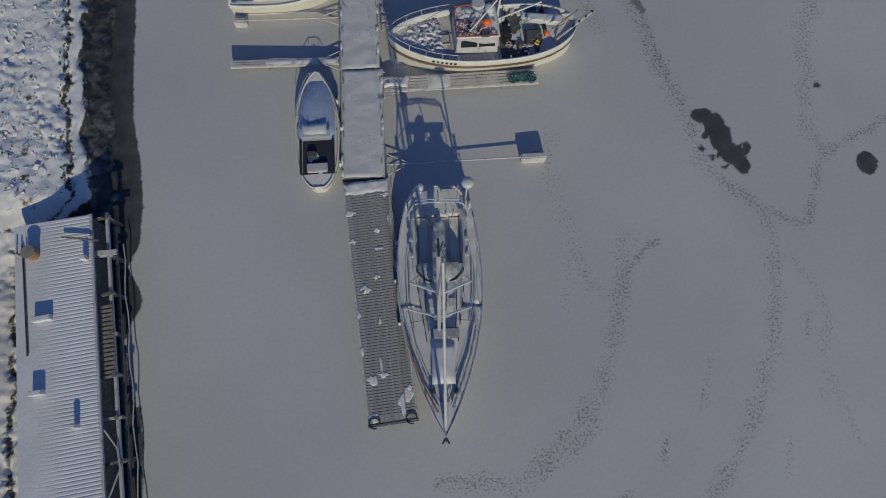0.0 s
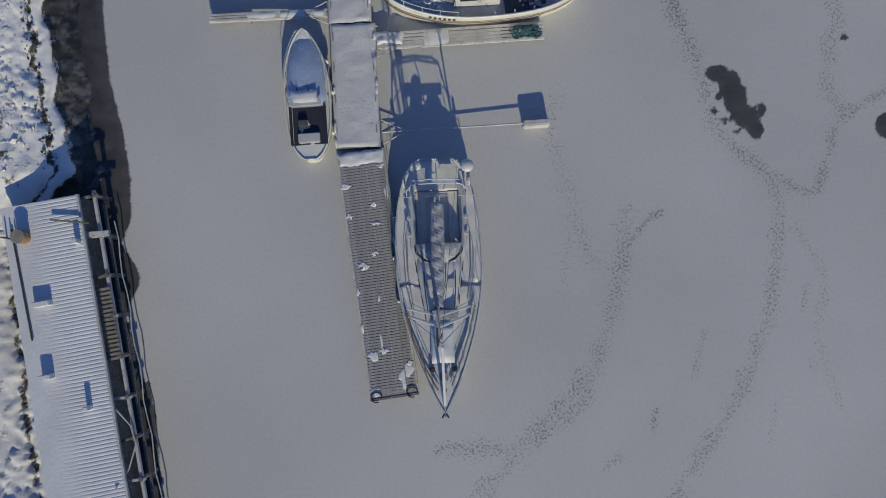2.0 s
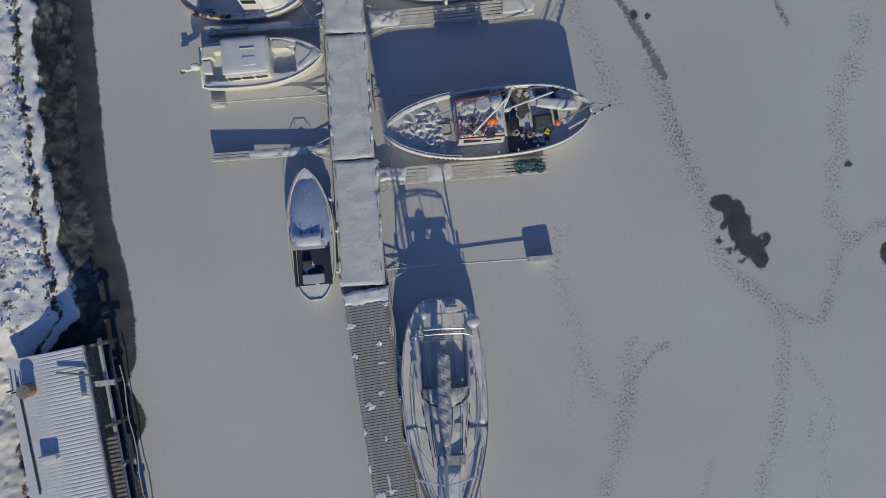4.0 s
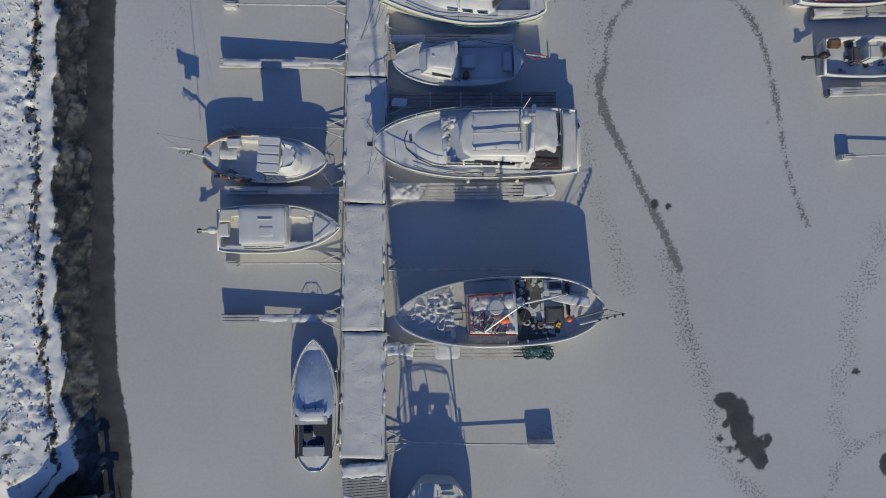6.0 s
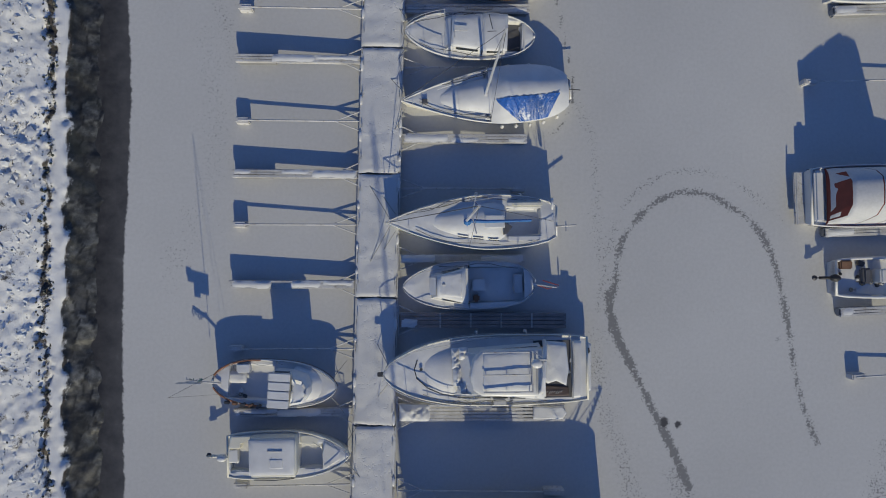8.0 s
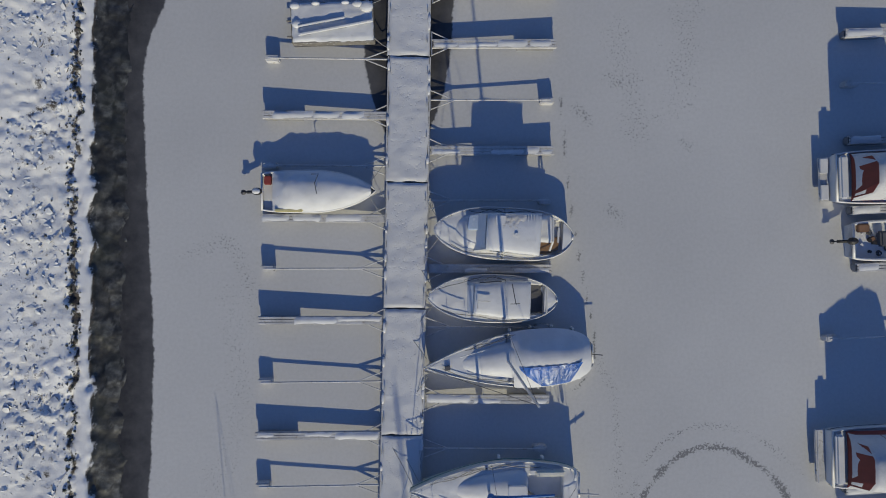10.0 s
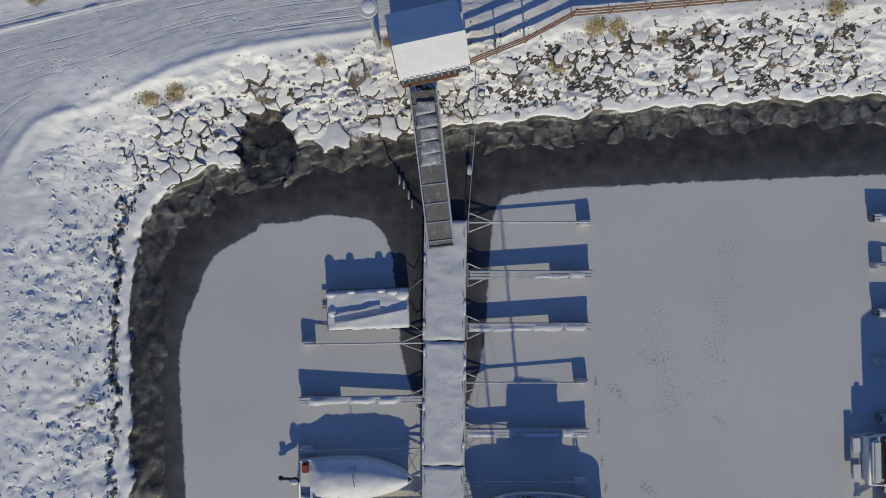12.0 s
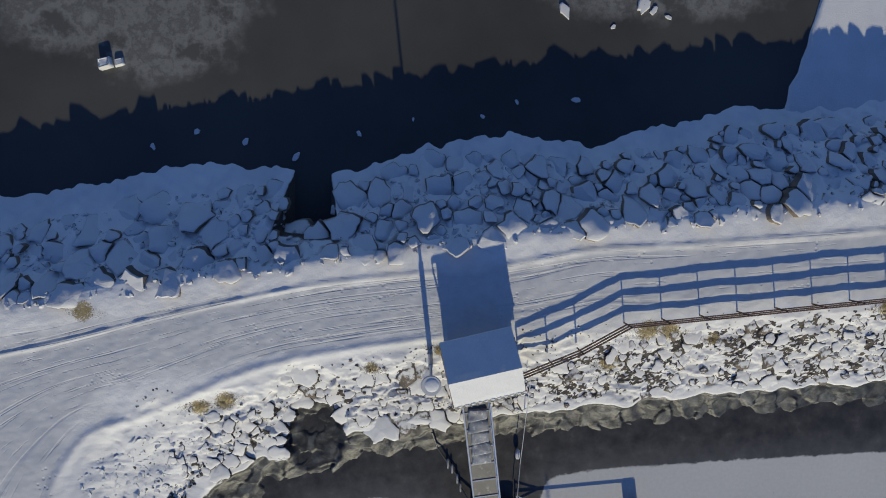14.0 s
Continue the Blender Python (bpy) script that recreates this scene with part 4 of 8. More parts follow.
for k, (u, v, a, b) in enumerate([(-1.05, 12.0, 0.5, 0.3), (1.05, 12.9, 0.4, 0.3), (-1.1, 10.3, 0.3, 0.35), (0.4, 9.7, 0.5, 0.16), (0.35, 10.8, 0.35, 0.3), (0.0, 8.0, 0.35, 0.3), (-0.7, 7.4, 0.5, 0.42),
                                  (-0.1, 5.5, 0.16, 0.5), (-0.3, 3.2, 0.2, 0.9), (-0.2, 2.6, 0.5, 0.3), (-0.85, 2.4, 0.45, 0.5), (0.85, 1.2, 0.7, 0.9), (0.6, 0.7, 0.3, 0.9), (-1.0, 0.45, 0.5, 0.5), (1.1, 1.7, 0.4, 0.3), (-1.2, 6.0, 0.16, 0.4), (1.15, 11.4, 0.2, 1.0), (-1.25, 4.0, 0.12, 0.6), (1.2, 8.5, 0.14, 0.8)]):
    b2 = bmesh.new()
    q = random.Random(k)
    ring = [(u + a * 0.66 * q.uniform(0.35, 1.25) * math.cos(i * 0.449), v + b * 0.66 * q.uniform(0.35, 1.25) * math.sin(i * 0.449)) for i in range(14)]
    rows = [[(u + (x - u) * e, v + (y - v) * e, 0.565 + h) for x, y in ring] for e, h in ((1.0, 0.0), (0.93, 0.018), (0.7, 0.028), (0.3, 0.03), (0.02, 0.03))]
    loft(b2, rows, True)
    part("snow_patch", b2, "soft", pier, "ragged patch of old snow", True)
part("snow_rim", drift(bmesh.new(), -1.3, 1.3, 13.1, 13.85, 0.56, 0.06, 0.1, 5.0, 1.2), "soft", pier, "crust of snow at the joint", True)
for s in (-1, 1):
    part("chain", tube(bmesh.new(), [(s * 1.0 + 0.3 * math.cos(a), 0.1 + 0.28 * math.sin(a), 0.62) for a in (i * 0.5 for i in range(11))], 0.035, 6), "darksteel", pier, "heap of mooring chain")
part("end_beam", box(bmesh.new(), (0, -0.02, 0.4), (WID, 0.14, 0.4), bevel=0.02), "wood", pier)
part("mooring_rope", tube(bmesh.new(), [(0.75, 0.6, 0.6), (0.82, 4, 0.6), (1.0, 8, 0.62), (1.2, 12.6, 0.6)], 0.03, 6), "rope", pier)


def boom(x0, y0, x1, y1, spread=0.55, fl=0.8, fh=0.4):
    """A mooring boom: a tube held by two braces at the dock, with a small float at its outer end."""
    d = Vector((x1 - x0, y1 - y0, 0))
    L = d.length
    ob = thing("mooring_boom", pose(x0, y0, -0.14, 0, -math.degrees(math.atan2(0.30, L)), math.degrees(math.atan2(d.y, d.x))), "galvanised mooring boom with braces and an end float", "mooring boom", "mooring booms")
    part("tube", tube(bmesh.new(), [(0.0, 0, 0.46), (L - 0.2, 0, 0.40)], 0.05, 8), "frost", ob, "frosted steel tube")
    for s in (-1, 1):
        part("brace", tube(bmesh.new(), [(0.02, s * spread, 0.46), (1.45, 0, 0.45)], 0.035, 6), "frost", ob)
    part("bracket", box(bmesh.new(), (0.0, 0, 0.46), (0.07, 2 * spread + 0.1, 0.12), bevel=0.01), "galv", ob)
    part("end_float", box(bmesh.new(), (L - fl / 2, -0.02, fh / 2 - 0.1), (fl, 0.36, fh + 0.24), bevel=0.06), "frost", ob, "frosted grey float")
    return ob


def finger(x0, y0, x1, y1, width=0.5, boards=3, snow=0.6, seed=0, dark=False):
    """A walkable finger: boards along it on two beams, braced to the dock, with a float below its end."""
    d = Vector((x1 - x0, y1 - y0, 0))
    L = d.length
    ob = thing("finger_pontoon", pose(x0, y0, -0.05, 0, -math.degrees(math.atan2(0.20, L)), math.degrees(math.atan2(d.y, d.x))), "narrow plank finger pontoon under thin snow" if not dark else "finger pontoon with dark grated panels under snow", "finger pontoon", "finger pontoons")
    w = width / boards
    for k in range(boards):
        part("plank", box(bmesh.new(), (L / 2 + 0.05, -width / 2 + w * (k + 0.5), 0.50), (L - 0.1, w - (0.03 if boards < 5 else 0.055), 0.05), bevel=0.008), "frost" if not dark else "panel", ob)
    for s in (-1, 1):
        part("beam", box(bmesh.new(), (L / 2, s * (width / 2 - 0.02), 0.40), (L, 0.07, 0.16), bevel=0.01), "frost", ob)
        part("brace", tube(bmesh.new(), [(0.02, s * (width / 2 + 0.42), 0.46), (0.95, s * width / 2, 0.44)], 0.035, 6), "frost", ob)
    part("end_float", box(bmesh.new(), (L - 1.2, 0, 0.10), (2.3, width * 0.96, 0.55), bevel=0.08), "concrete", ob)
    part("bracket", box(bmesh.new(), (0.0, 0, 0.44), (0.07, width + 0.9, 0.14), bevel=0.01), "galv", ob)
    r = random.Random(seed)
    a = 0.15
    while a < L - 0.3:
        b = min(L - 0.1, a + r.uniform(0.8, 2.6))
        if r.random() < snow:
            part("snow_strip", drift(bmesh.new(), a, b, -width / 2 + 0.03, width / 2 - r.choice((0.03, 0.03, width * 0.4)), 0.515, 0.06, 0.14, seed + a, 0.5), "boatsnow", ob, "strip of snow", True)
        a = b + r.uniform(0.0, 0.3)
    if dark:
        for k in range(4):
            part("crossbar", box(bmesh.new(), (2.4 + k * 1.75, 0, 0.54), (0.09, width, 0.06)), "frost", ob)
    return ob


# booms and fingers on the landward side of the dock
for y in (63.9, 57.7, 51.75, 45.2, 39.2, 32.05, 24.3):
    boom(-5.16, y, -12.3 if y > 30 else -11.8, y - 0.16)
for i, y in enumerate((60.6, 54.65, 48.75, 42.1, 35.75, 28.45, 21.15)):
    finger(-5.12, y, -12.35 if y > 30 else -11.85, y - 0.14, 0.46, 3, 0.8, i * 7 + 1)
# and on the other side
for y in (70.95, 61.6, 55.75, 48.4, 41.35):
    boom(-2.68, y, 4.5, y + 0.14)
for i, y in enumerate((67.9, 64.85, 58.65, 51.8, 44.25, 37.3)):
    finger(-2.68, y, 4.55, y + 0.14, 0.5, 3, 0.8, i * 5 + 2)
boom(-2.45, 23.95, 7.1, 24.15, 0.7, 1.2, 0.5)
boom(-2.35, 14.1, 7.25, 14.2, 0.7, 1.5, 0.62)
finger(-2.62, 33.75, 7.0, 33.95, 0.86, 4, 0.25, 91, True)
finger(-2.58, 28.45, 7.05, 28.7, 0.98, 5, 0.35, 92)
finger(-2.45, 19.35, 7.2, 19.5, 0.98, 5, 0.25, 93)
# a heap of netting and a heap of snow on the long finger
net = thing("fishing_net", pose(6.35, 19.45, 0.62), "heap of teal fishing net with frost on a dock finger", "fishing net")
bm = bmesh.new()
for k in range(26):
    q = random.Random(700 + k)
    x, y = q.uniform(-0.9, 0.75), q.uniform(-0.3, 0.3)
    tube(bm, [(x + 0.22 * math.cos(i * 0.8 + k) * (1 + 0.3 * math.sin(i * k)), y + 0.16 * math.sin(i * 0.8 + k), 0.03 + 0.10 * q.random() + 0.03 * math.sin(i * 1.7)) for i in range(9)], 0.022, 5)
part("netting", bm, "net", net)
part("net_bundle", drift(bmesh.new(), -0.8, 0.7, -0.3, 0.3, -0.02, 0.14, 0.1, 8.0, 1.6), "net", net, "", True)
heap = tagged(link("snow_mound", drift(bmesh.new(), -2.35, -0.9, 19.05, 19.85, 0.58, 0.14, 0.11, 9.0, 1.4), "soft", smooth=True), "lumpy heap of snow on the finger beside the dock", "snow")
tagged(link("snow_mound", crumpled(bmesh.new(), -2.45, -0.7, 28.0, 28.95, 0.50, 0.14, 9.0), "boatsnow", smooth=True), "torn heap of snow on the finger beside the dock", "snow")
tagged(link("snow_mound", plate(bmesh.new(), [(5.2, 28.3), (6.9, 28.35), (7.1, 28.7), (6.9, 29.05), (5.2, 29.05)], 0.60, 0.80, 0.07, 0.03, 0.04), "boatsnow"), "smooth snow on the outer end of a finger pontoon", "snow")
# the next dock's fingers, farther out
for i, (x, y, kind) in enumerate([(20.95, 71.6, 0), (21.2, 68.8, 1), (21.4, 66.05, 0), (21.55, 63.1, 1), (21.75, 59.8, 0), (22.0, 55.7, 0), (20.7, 48.15, 1), (21.95, 39.35, 0), (23.7, 31.0, 1), (22.9, 34.75, 0), (22.35, 52.35, 0)]):
    (boom if kind else finger)(30.2, y + 0.5, x, y)
for k in range(6):
    dock_section(28 + k * 7.4, 35.3 + k * 7.4, 30.2, 32.7, 50 + k)

# ---- boats ----


def hull_form(L, B, fb, stern=0.8, full=0.45, bow_p=1.9, bow_q=0.75, sheer_b=0.5, sheer_s=0.1, round_s=3.0, n=22):
    """Stations along a hull: x, half beam, height of the gunwale."""
    out = []
    for i in range(n + 1):
        u = i / n
        u = 0.5 - 0.5 * math.cos(math.pi * u) if stern < 0.4 else 1 - (1 - u) ** 1.25
        if u > full:
            w = (u - full) / (1 - full)
            b = max(0.0, 1 - w ** bow_p) ** bow_q
        else:
            w = (full - u) / full
            b = stern + (1 - stern) * max(0.0, 1 - w ** round_s) ** (1 / 1.6)
        z = fb + sheer_b * max(0, (u - 0.4) / 0.6) ** 2 + sheer_s * max(0, (0.4 - u) / 0.4) ** 2
        out.append((u * L, max(0.02, b * B / 2), z))
    return out


def hull(ob, form, colour, rail_mat="hullwhite", deck=0.25, deck_mat="boatsnow", flare=0.82, rim=0.09, wale="", wells=()):
    """Shell, rubbing strake, rim and a sunken deck; wells: (x0, x1, y0, y1, depth) of cockpits let into it."""
    L = form[-1][0]
    bm = bmesh.new()
    rows = []
    for x, b, z in form:
        k = x / L
        rake = 0.35 * max(0, (k - 0.75) / 0.25) ** 2
        f = flare * (1 - 0.35 * max(0, (k - 0.6) / 0.4))
        side = [(x - rake, b * f, -0.15), (x - rake * 0.5, b * (f + 1) / 2, z * 0.4), (x, b, z * 0.8), (x, b, z)]
        rows.append([(p[0], -p[1], p[2]) for p in side[::-1]] + side)
    vs = loft(bm, rows)
    bm.faces.new(vs[0])
    part("hull", bm, colour, ob, smooth=False)
    bm = bmesh.new()
    for s in (-1, 1):
        loft(bm, [[(x, s * b, z - 0.09), (x, s * (b + 0.02), z - 0.06), (x, s * (b + 0.015), z + 0.0), (x, s * max(0.0, b - 0.3 * rim), z + 0.02), (x, s * max(0.0, b - 0.75 * rim), z + 0.01), (x, s * max(0.0, b - rim), z - 0.05)] for x, b, z in form])
    x, b, z = form[0]
    box(bm, (x + 0.04, 0, z - 0.03), (0.1, 2 * b + 0.06, 0.12))
    part("gunwale", bm, rail_mat, ob, "", True)
    if wale:
        bm = bmesh.new()
        for s in (-1, 1):
            loft(bm, [[(x + 0.0, s * (b * 0.995 + 0.012), z * 0.62), (x, s * (b + 0.03), z * 0.66), (x, s * (b + 0.02), z * 0.72)] for x, b, z in form])
        part("rubbing_strake", bm, wale, ob)
    xs = sorted(set([p[0] for p in form] + [L * i / 60 for i in range(61)] + [e for w in wells for q in w[:2] for e in (q - 0.02, q + 0.02)]))
    cols = sorted(set([-0.97, -0.9, 0.9, 0.97] + [i / 8 for i in range(-7, 8)]))
    rows = []
    for x in xs:
        b, z = (float(np.interp(x, [p[0] for p in form], [p[k] for p in form])) for k in (1, 2))
        bi = max(0.005, b - rim)
        top = z - deck
        ys = sorted([bi * v for v in cols] + [min(bi * 0.96, max(-bi * 0.96, e)) for w in wells for q in w[2:4] for e in (q - 0.02, q + 0.02)])
        line = []
        for y in ys:
            h = top + 0.05 * (1 - (y / bi) ** 2) + 0.035 * noise.noise(Vector((x * 1.4, y * 1.8, L))) + 0.012 * noise.noise(Vector((x * 5, y * 6, L)))
            for x0, x1, y0, y1, depth in wells:
                if x0 < x < x1 and y0 < y < y1:
                    h = top - depth + 0.03 * noise.noise(Vector((x * 2, y * 2, L)))
            line.append((x, y, h))
        rows.append([(x, -bi, z - 0.02), (x, -bi, top)] + line + [(x, bi, top), (x, bi, z - 0.02)])
    bm = bmesh.new()
    vs = loft(bm, rows)
    bm.faces.new(vs[0])
    for face in bm.faces:
        face.normal_update()
        face.smooth = abs(face.normal.z) > 0.75
    part("deck", bm, deck_mat, ob, "deck under lumpy snow" if deck_mat == "boatsnow" else "")


def at(form, x):
    xs = [f[0] for f in form]
    return float(np.interp(x, xs, [f[1] for f in form])), float(np.interp(x, xs, [f[2] for f in form]))


def cabin(ob, x0, x1, w0, w1, z0, h, slope_f=0.5, slope_a=0.1, side=0.12, name="cabin", roof="boatsnow", wall="hullwhite", windows=True, crown=0.1, snow=0.09, screen="boatsnow"):
    """A deckhouse: raked front (towards the bow, x1), walls with window bands, a crowned roof under snow."""
    bm = bmesh.new()
    base = [(x0, -w0 / 2), (x1, -w1 / 2), (x1, w1 / 2), (x0, w0 / 2)]
    top = [(x0 + slope_a, -w0 / 2 + side), (x1 - slope_f, -w1 / 2 + side), (x1 - slope_f, w1 / 2 - side), (x0 + slope_a, w0 / 2 - side)]
    loft(bm, [[(x, y, z0 - 0.1) for x, y in base], [(x, y, z0 + h) for x, y in top]], close=True)
    bm.faces.new([v for v in bm.verts if v.co.z > z0 + h / 2])
    bmesh.ops.bevel(bm, geom=[e for e in bm.edges if all(v.co.z > z0 + h / 2 for v in e.verts)], offset=0.09, segments=3, affect="EDGES")
    body = part(name, bm, wall, ob)
    rows = []
    for i in range(9):
        u = i / 8
        x = top[0][0] - 0.08 + (top[1][0] - top[0][0] + 0.16) * u
        hw = (w0 / 2 - side) * (1 - u) + (w1 / 2 - side) * u + 0.05
        rows.append([(x, hw * v, z0 + h + 0.012 + crown * (1 - v * v) + snow * (1 - v ** 8) * (0.7 if i in (0, 8) else 1.0) + 0.025 * noise.noise(Vector((x * 3, v * 3, w0)))) for v in (-1, -0.85, -0.6, -0.3, 0, 0.3, 0.6, 0.85, 1)])
    bm = bmesh.new()
    loft(bm, rows)
    lows = [bm.verts.new((x, y, z0 + h - 0.03)) for x, y in ((rows[0][0][0], rows[0][0][1]), (rows[-1][0][0], rows[-1][0][1]), (rows[-1][-1][0], rows[-1][-1][1]), (rows[0][-1][0], rows[0][-1][1]))]
    bm.verts.ensure_lookup_table()
    n = 9
    edges = [[bm.verts[i * n] for i in range(9)], [bm.verts[8 * n + k] for k in range(9)], [bm.verts[i * n + 8] for i in range(8, -1, -1)], [bm.verts[k] for k in range(8, -1, -1)]]
    for ed, (a, b) in zip(edges, ((0, 1), (1, 2), (2, 3), (3, 0))):
        bm.faces.new(ed + [lows[b], lows[a]])
    part("roof", bm, roof, ob, "cabin roof under snow" if roof == "boatsnow" else "", True)
    if windows:
        zz = z0 + h * 0.62
        for s in (-1, 1):
            n = max(1, int((x1 - x0 - slope_f) / 0.9))
            for k in range(n):
                xa = x0 + 0.2 + (x1 - slope_f - x0 - 0.3) * k / n
                xb = xa + (x1 - slope_f - x0 - 0.3) / n - 0.1
                wa, wb = (np.interp(q, [x0, x1], [w0, w1]) / 2 - side * 0.62 for q in (xa, xb))
                bm = bmesh.new()
                loft(bm, [[(xa, s * (wa + 0.015), zz - h * 0.16), (xa, s * (wa - 0.02), zz + h * 0.2)], [(xb, s * (wb + 0.015), zz - h * 0.16), (xb, s * (wb - 0.02), zz + h * 0.2)]])
                part("window", bm, "glass", body)
        bm = bmesh.new()
        hw = w1 / 2 - side - 0.06
        xf0, xf1 = x1 - slope_f * 0.25 + 0.02, x1 - slope_f * 0.85 + 0.02
        loft(bm, [[(xf0, -hw, z0 + h * 0.25), (xf0, hw, z0 + h * 0.25)], [(xf1, -hw, z0 + h * 0.86), (xf1, hw, z0 + h * 0.86)]])
        part("windscreen", bm, screen, body)
    return body


def rail(ob, form, x0, x1, h=0.6, step=0.9, both=True, material="alu", inset=0.06):
    """A stanchion rail round the bow or stern from x0 to x1."""
    xs = list(np.linspace(x0, x1, max(3, int(abs(x1 - x0) / 0.35))))
    left = [(x, at(form, x)[0] - inset, at(form, x)[1] + h) for x in xs]
    pts = left + [(x, -y, z) for x, y, z in left[::-1]] if both else left
    part("handrail", tube(bmesh.new(), pts, 0.02, 6), material, ob, "thin metal rail")
    n = max(2, int(abs(x1 - x0) / step))
    for k in range(n + 1):
        x = x0 + (x1 - x0) * k / n
        b, z = at(form, x)
        for s in (-1, 1):
            part("stanchion", tube(bmesh.new(), [(x, s * (b - inset), z), (x, s * (b - inset), z + h)], 0.015, 5), material, ob)


def fender(ob, form, x, s):
    b, z = at(form, x)
    bm = ball(bmesh.new(), (x, s * (b + 0.12), z * 0.55), (0.11, 0.11, 0.28), 10)
    part("fender", tube(bm, [(x, s * (b + 0.05), z), (x, s * (b + 0.12), z * 0.6)], 0.012, 4), "hullwhite", ob, "hanging white fender")


def mast(ob, x, y, z, h, r=0.07, material="alu", lean=0.0):
    part("mast", tube(bmesh.new(), [(x, y, z), (x - lean, y, z + h)], r, 8, 0.7), material, ob, "tall metal mast")


def stay(ob, a, b, r=0.008, material="darksteel"):
    part("stay", tube(bmesh.new(), [a, b], r, 4), material, ob)


def outboard(ob, x, z, cover="dark", snow=True):
    """An outboard engine on the transom, tilted up: cowl, leg, propeller hub."""
    eng = part("outboard_engine", ball(bmesh.new(), (x - 0.18, 0, z + 0.42), (0.30, 0.22, 0.26), 12), cover, ob, "tilted outboard engine")
    part("leg", box(tube(bmesh.new(), [(x - 0.1, 0, z + 0.2), (x - 0.85, 0, z + 0.05)], 0.09, 8), (x - 0.95, 0, z + 0.08), (0.35, 0.05, 0.35), bevel=0.02), cover, eng)
    part("propeller", disc(bmesh.new(), (x - 1.08, 0, z - 0.05), 0.16, 0.08, 9, 0.02), "darksteel", eng)
    if snow:
        part("snow_cap", ball(bmesh.new(), (x - 0.18, 0, z + 0.6), (0.24, 0.17, 0.12), 10), "boatsnow", eng, "cap of snow")


def boat(name, stern_xy, bow_xy, label, category="boat"):
    d = Vector((bow_xy[0] - stern_xy[0], bow_xy[1] - stern_xy[1], 0))
    ob = thing(name, pose(stern_xy[0], stern_xy[1], 0, 0, 0, math.degrees(math.atan2(d.y, d.x))), label, category)
    return ob, d.length


def raise_gear(ob, dz):
    """Lift what stands on a high-sided boat's deck; hull, deck, rails and rigging follow the hull's own lines."""
    own = ("hull", "gunwale", "deck", "deck_line", "rubbing_strake", "handrail", "stanchion", "fender", "mast", "stay", "mooring_line")
    for piece in ob.children:
        if piece.name.split(".")[0] not in own:
            piece.location.z += dz


def snow_bank(ob, x0, x1, y0, y1, z, h, name="snow_drift", step=0.14, mat="boatsnow"):
    part(name, drift(bmesh.new(), x0, x1, y0, y1, z, h, step, x0 * 3 + y0, 0.7), mat, ob, "drift of snow", True)


def lashings(ob, a, b, dock_z=0.6):
    part("mooring_line", tube(bmesh.new(), [a, tuple((p + q) / 2 - (0.12 if i == 2 else 0) for i, (p, q) in enumerate(zip(a, b))), b], 0.018, 5), "rope", ob)


def moor(ob, x, z, dx=0.7, dy=1.5, w=0.5):
    """Bow lines from a boat to the dock."""
    for s in (-1, 1):
        lashings(ob, (x, s * w, z), (x + dx, s * dy, 0.6))


def dome(ob, x0, x1, w0, w1, z, h, name="coachroof", material="boatsnow", label="smooth coachroof under snow"):
    """A rounded low deckhouse under snow, widest aft, pointed forward."""
    rows = []
    for i in range(15):
        u = i / 14
        hw = max(0.02, (w0 + (w1 - w0) * u) / 2 * (1 - u ** 5) ** 0.5 * min(1, 0.75 + u * 2.5))
        hh = h * min(1, (u + 0.02) * 9) ** 0.5 * (1 - u ** 3)
        rows.append([(x0 + (x1 - x0) * u, hw * v, z + hh * (1 - abs(v) ** 3.0) + 0.02 * noise.noise(Vector((x0 + u * 6, v * 3, w0)))) for v in (-1, -0.93, -0.8, -0.5, -0.2, 0.2, 0.5, 0.8, 0.93, 1)])
    b = bmesh.new()
    loft(b, rows)
    return part(name, b, material, ob, label, True)


def clutter(ob, x0, x1, y0, y1, z, n, seed, mats=("boatsnow", "frost", "interior", "rust", "darksteel", "greyhull")):
    """Loose gear on a deck: boxes, coils and lines."""
    r = random.Random(seed)
    for k in range(n):
        x, y, a = r.uniform(x0, x1), r.uniform(y0, y1), r.uniform(0.10, 0.30)
        part("deck_gear", box(bmesh.new(), (x, y, z + a * 0.35), (a, a * r.uniform(0.5, 1.5), a * 0.7), r.uniform(0, 90), 0.03), r.choice(mats), ob)
    for k in range(max(1, n // 4)):
        x, y, q = r.uniform(x0, x1), r.uniform(y0, y1), r.uniform(0.12, 0.22)
        part("coiled_rope", tube(bmesh.new(), [(x + (q - 0.004 * i) * math.cos(i * 0.9), y + (q - 0.004 * i) * math.sin(i * 0.9), z + 0.05 + 0.008 * i) for i in range(20)], 0.025, 5), r.choice(("rope", "darksteel", "frost")), ob, "coil of rope")


def deck_lines(ob, f, L, n, seed, lift=0.08):
    """Slack ropes lying along the side decks, crusted with frost."""
    r = random.Random(seed)
    for k in range(n):
        a, b, s = r.uniform(0.1, 0.5) * L, r.uniform(0.55, 0.95) * L, r.choice((-1, 1))
        pts = []
        for i in range(9):
            x = a + (b - a) * i / 8
            w, z = at(f, x)
            pts.append((x, s * max(0.03, w - 0.22 - 0.10 * math.sin(i * 1.3 + k)), z + lift))
        part("deck_line", tube(bmesh.new(), pts, 0.018, 5), r.choice(("rope", "darksteel", "frost")), ob)


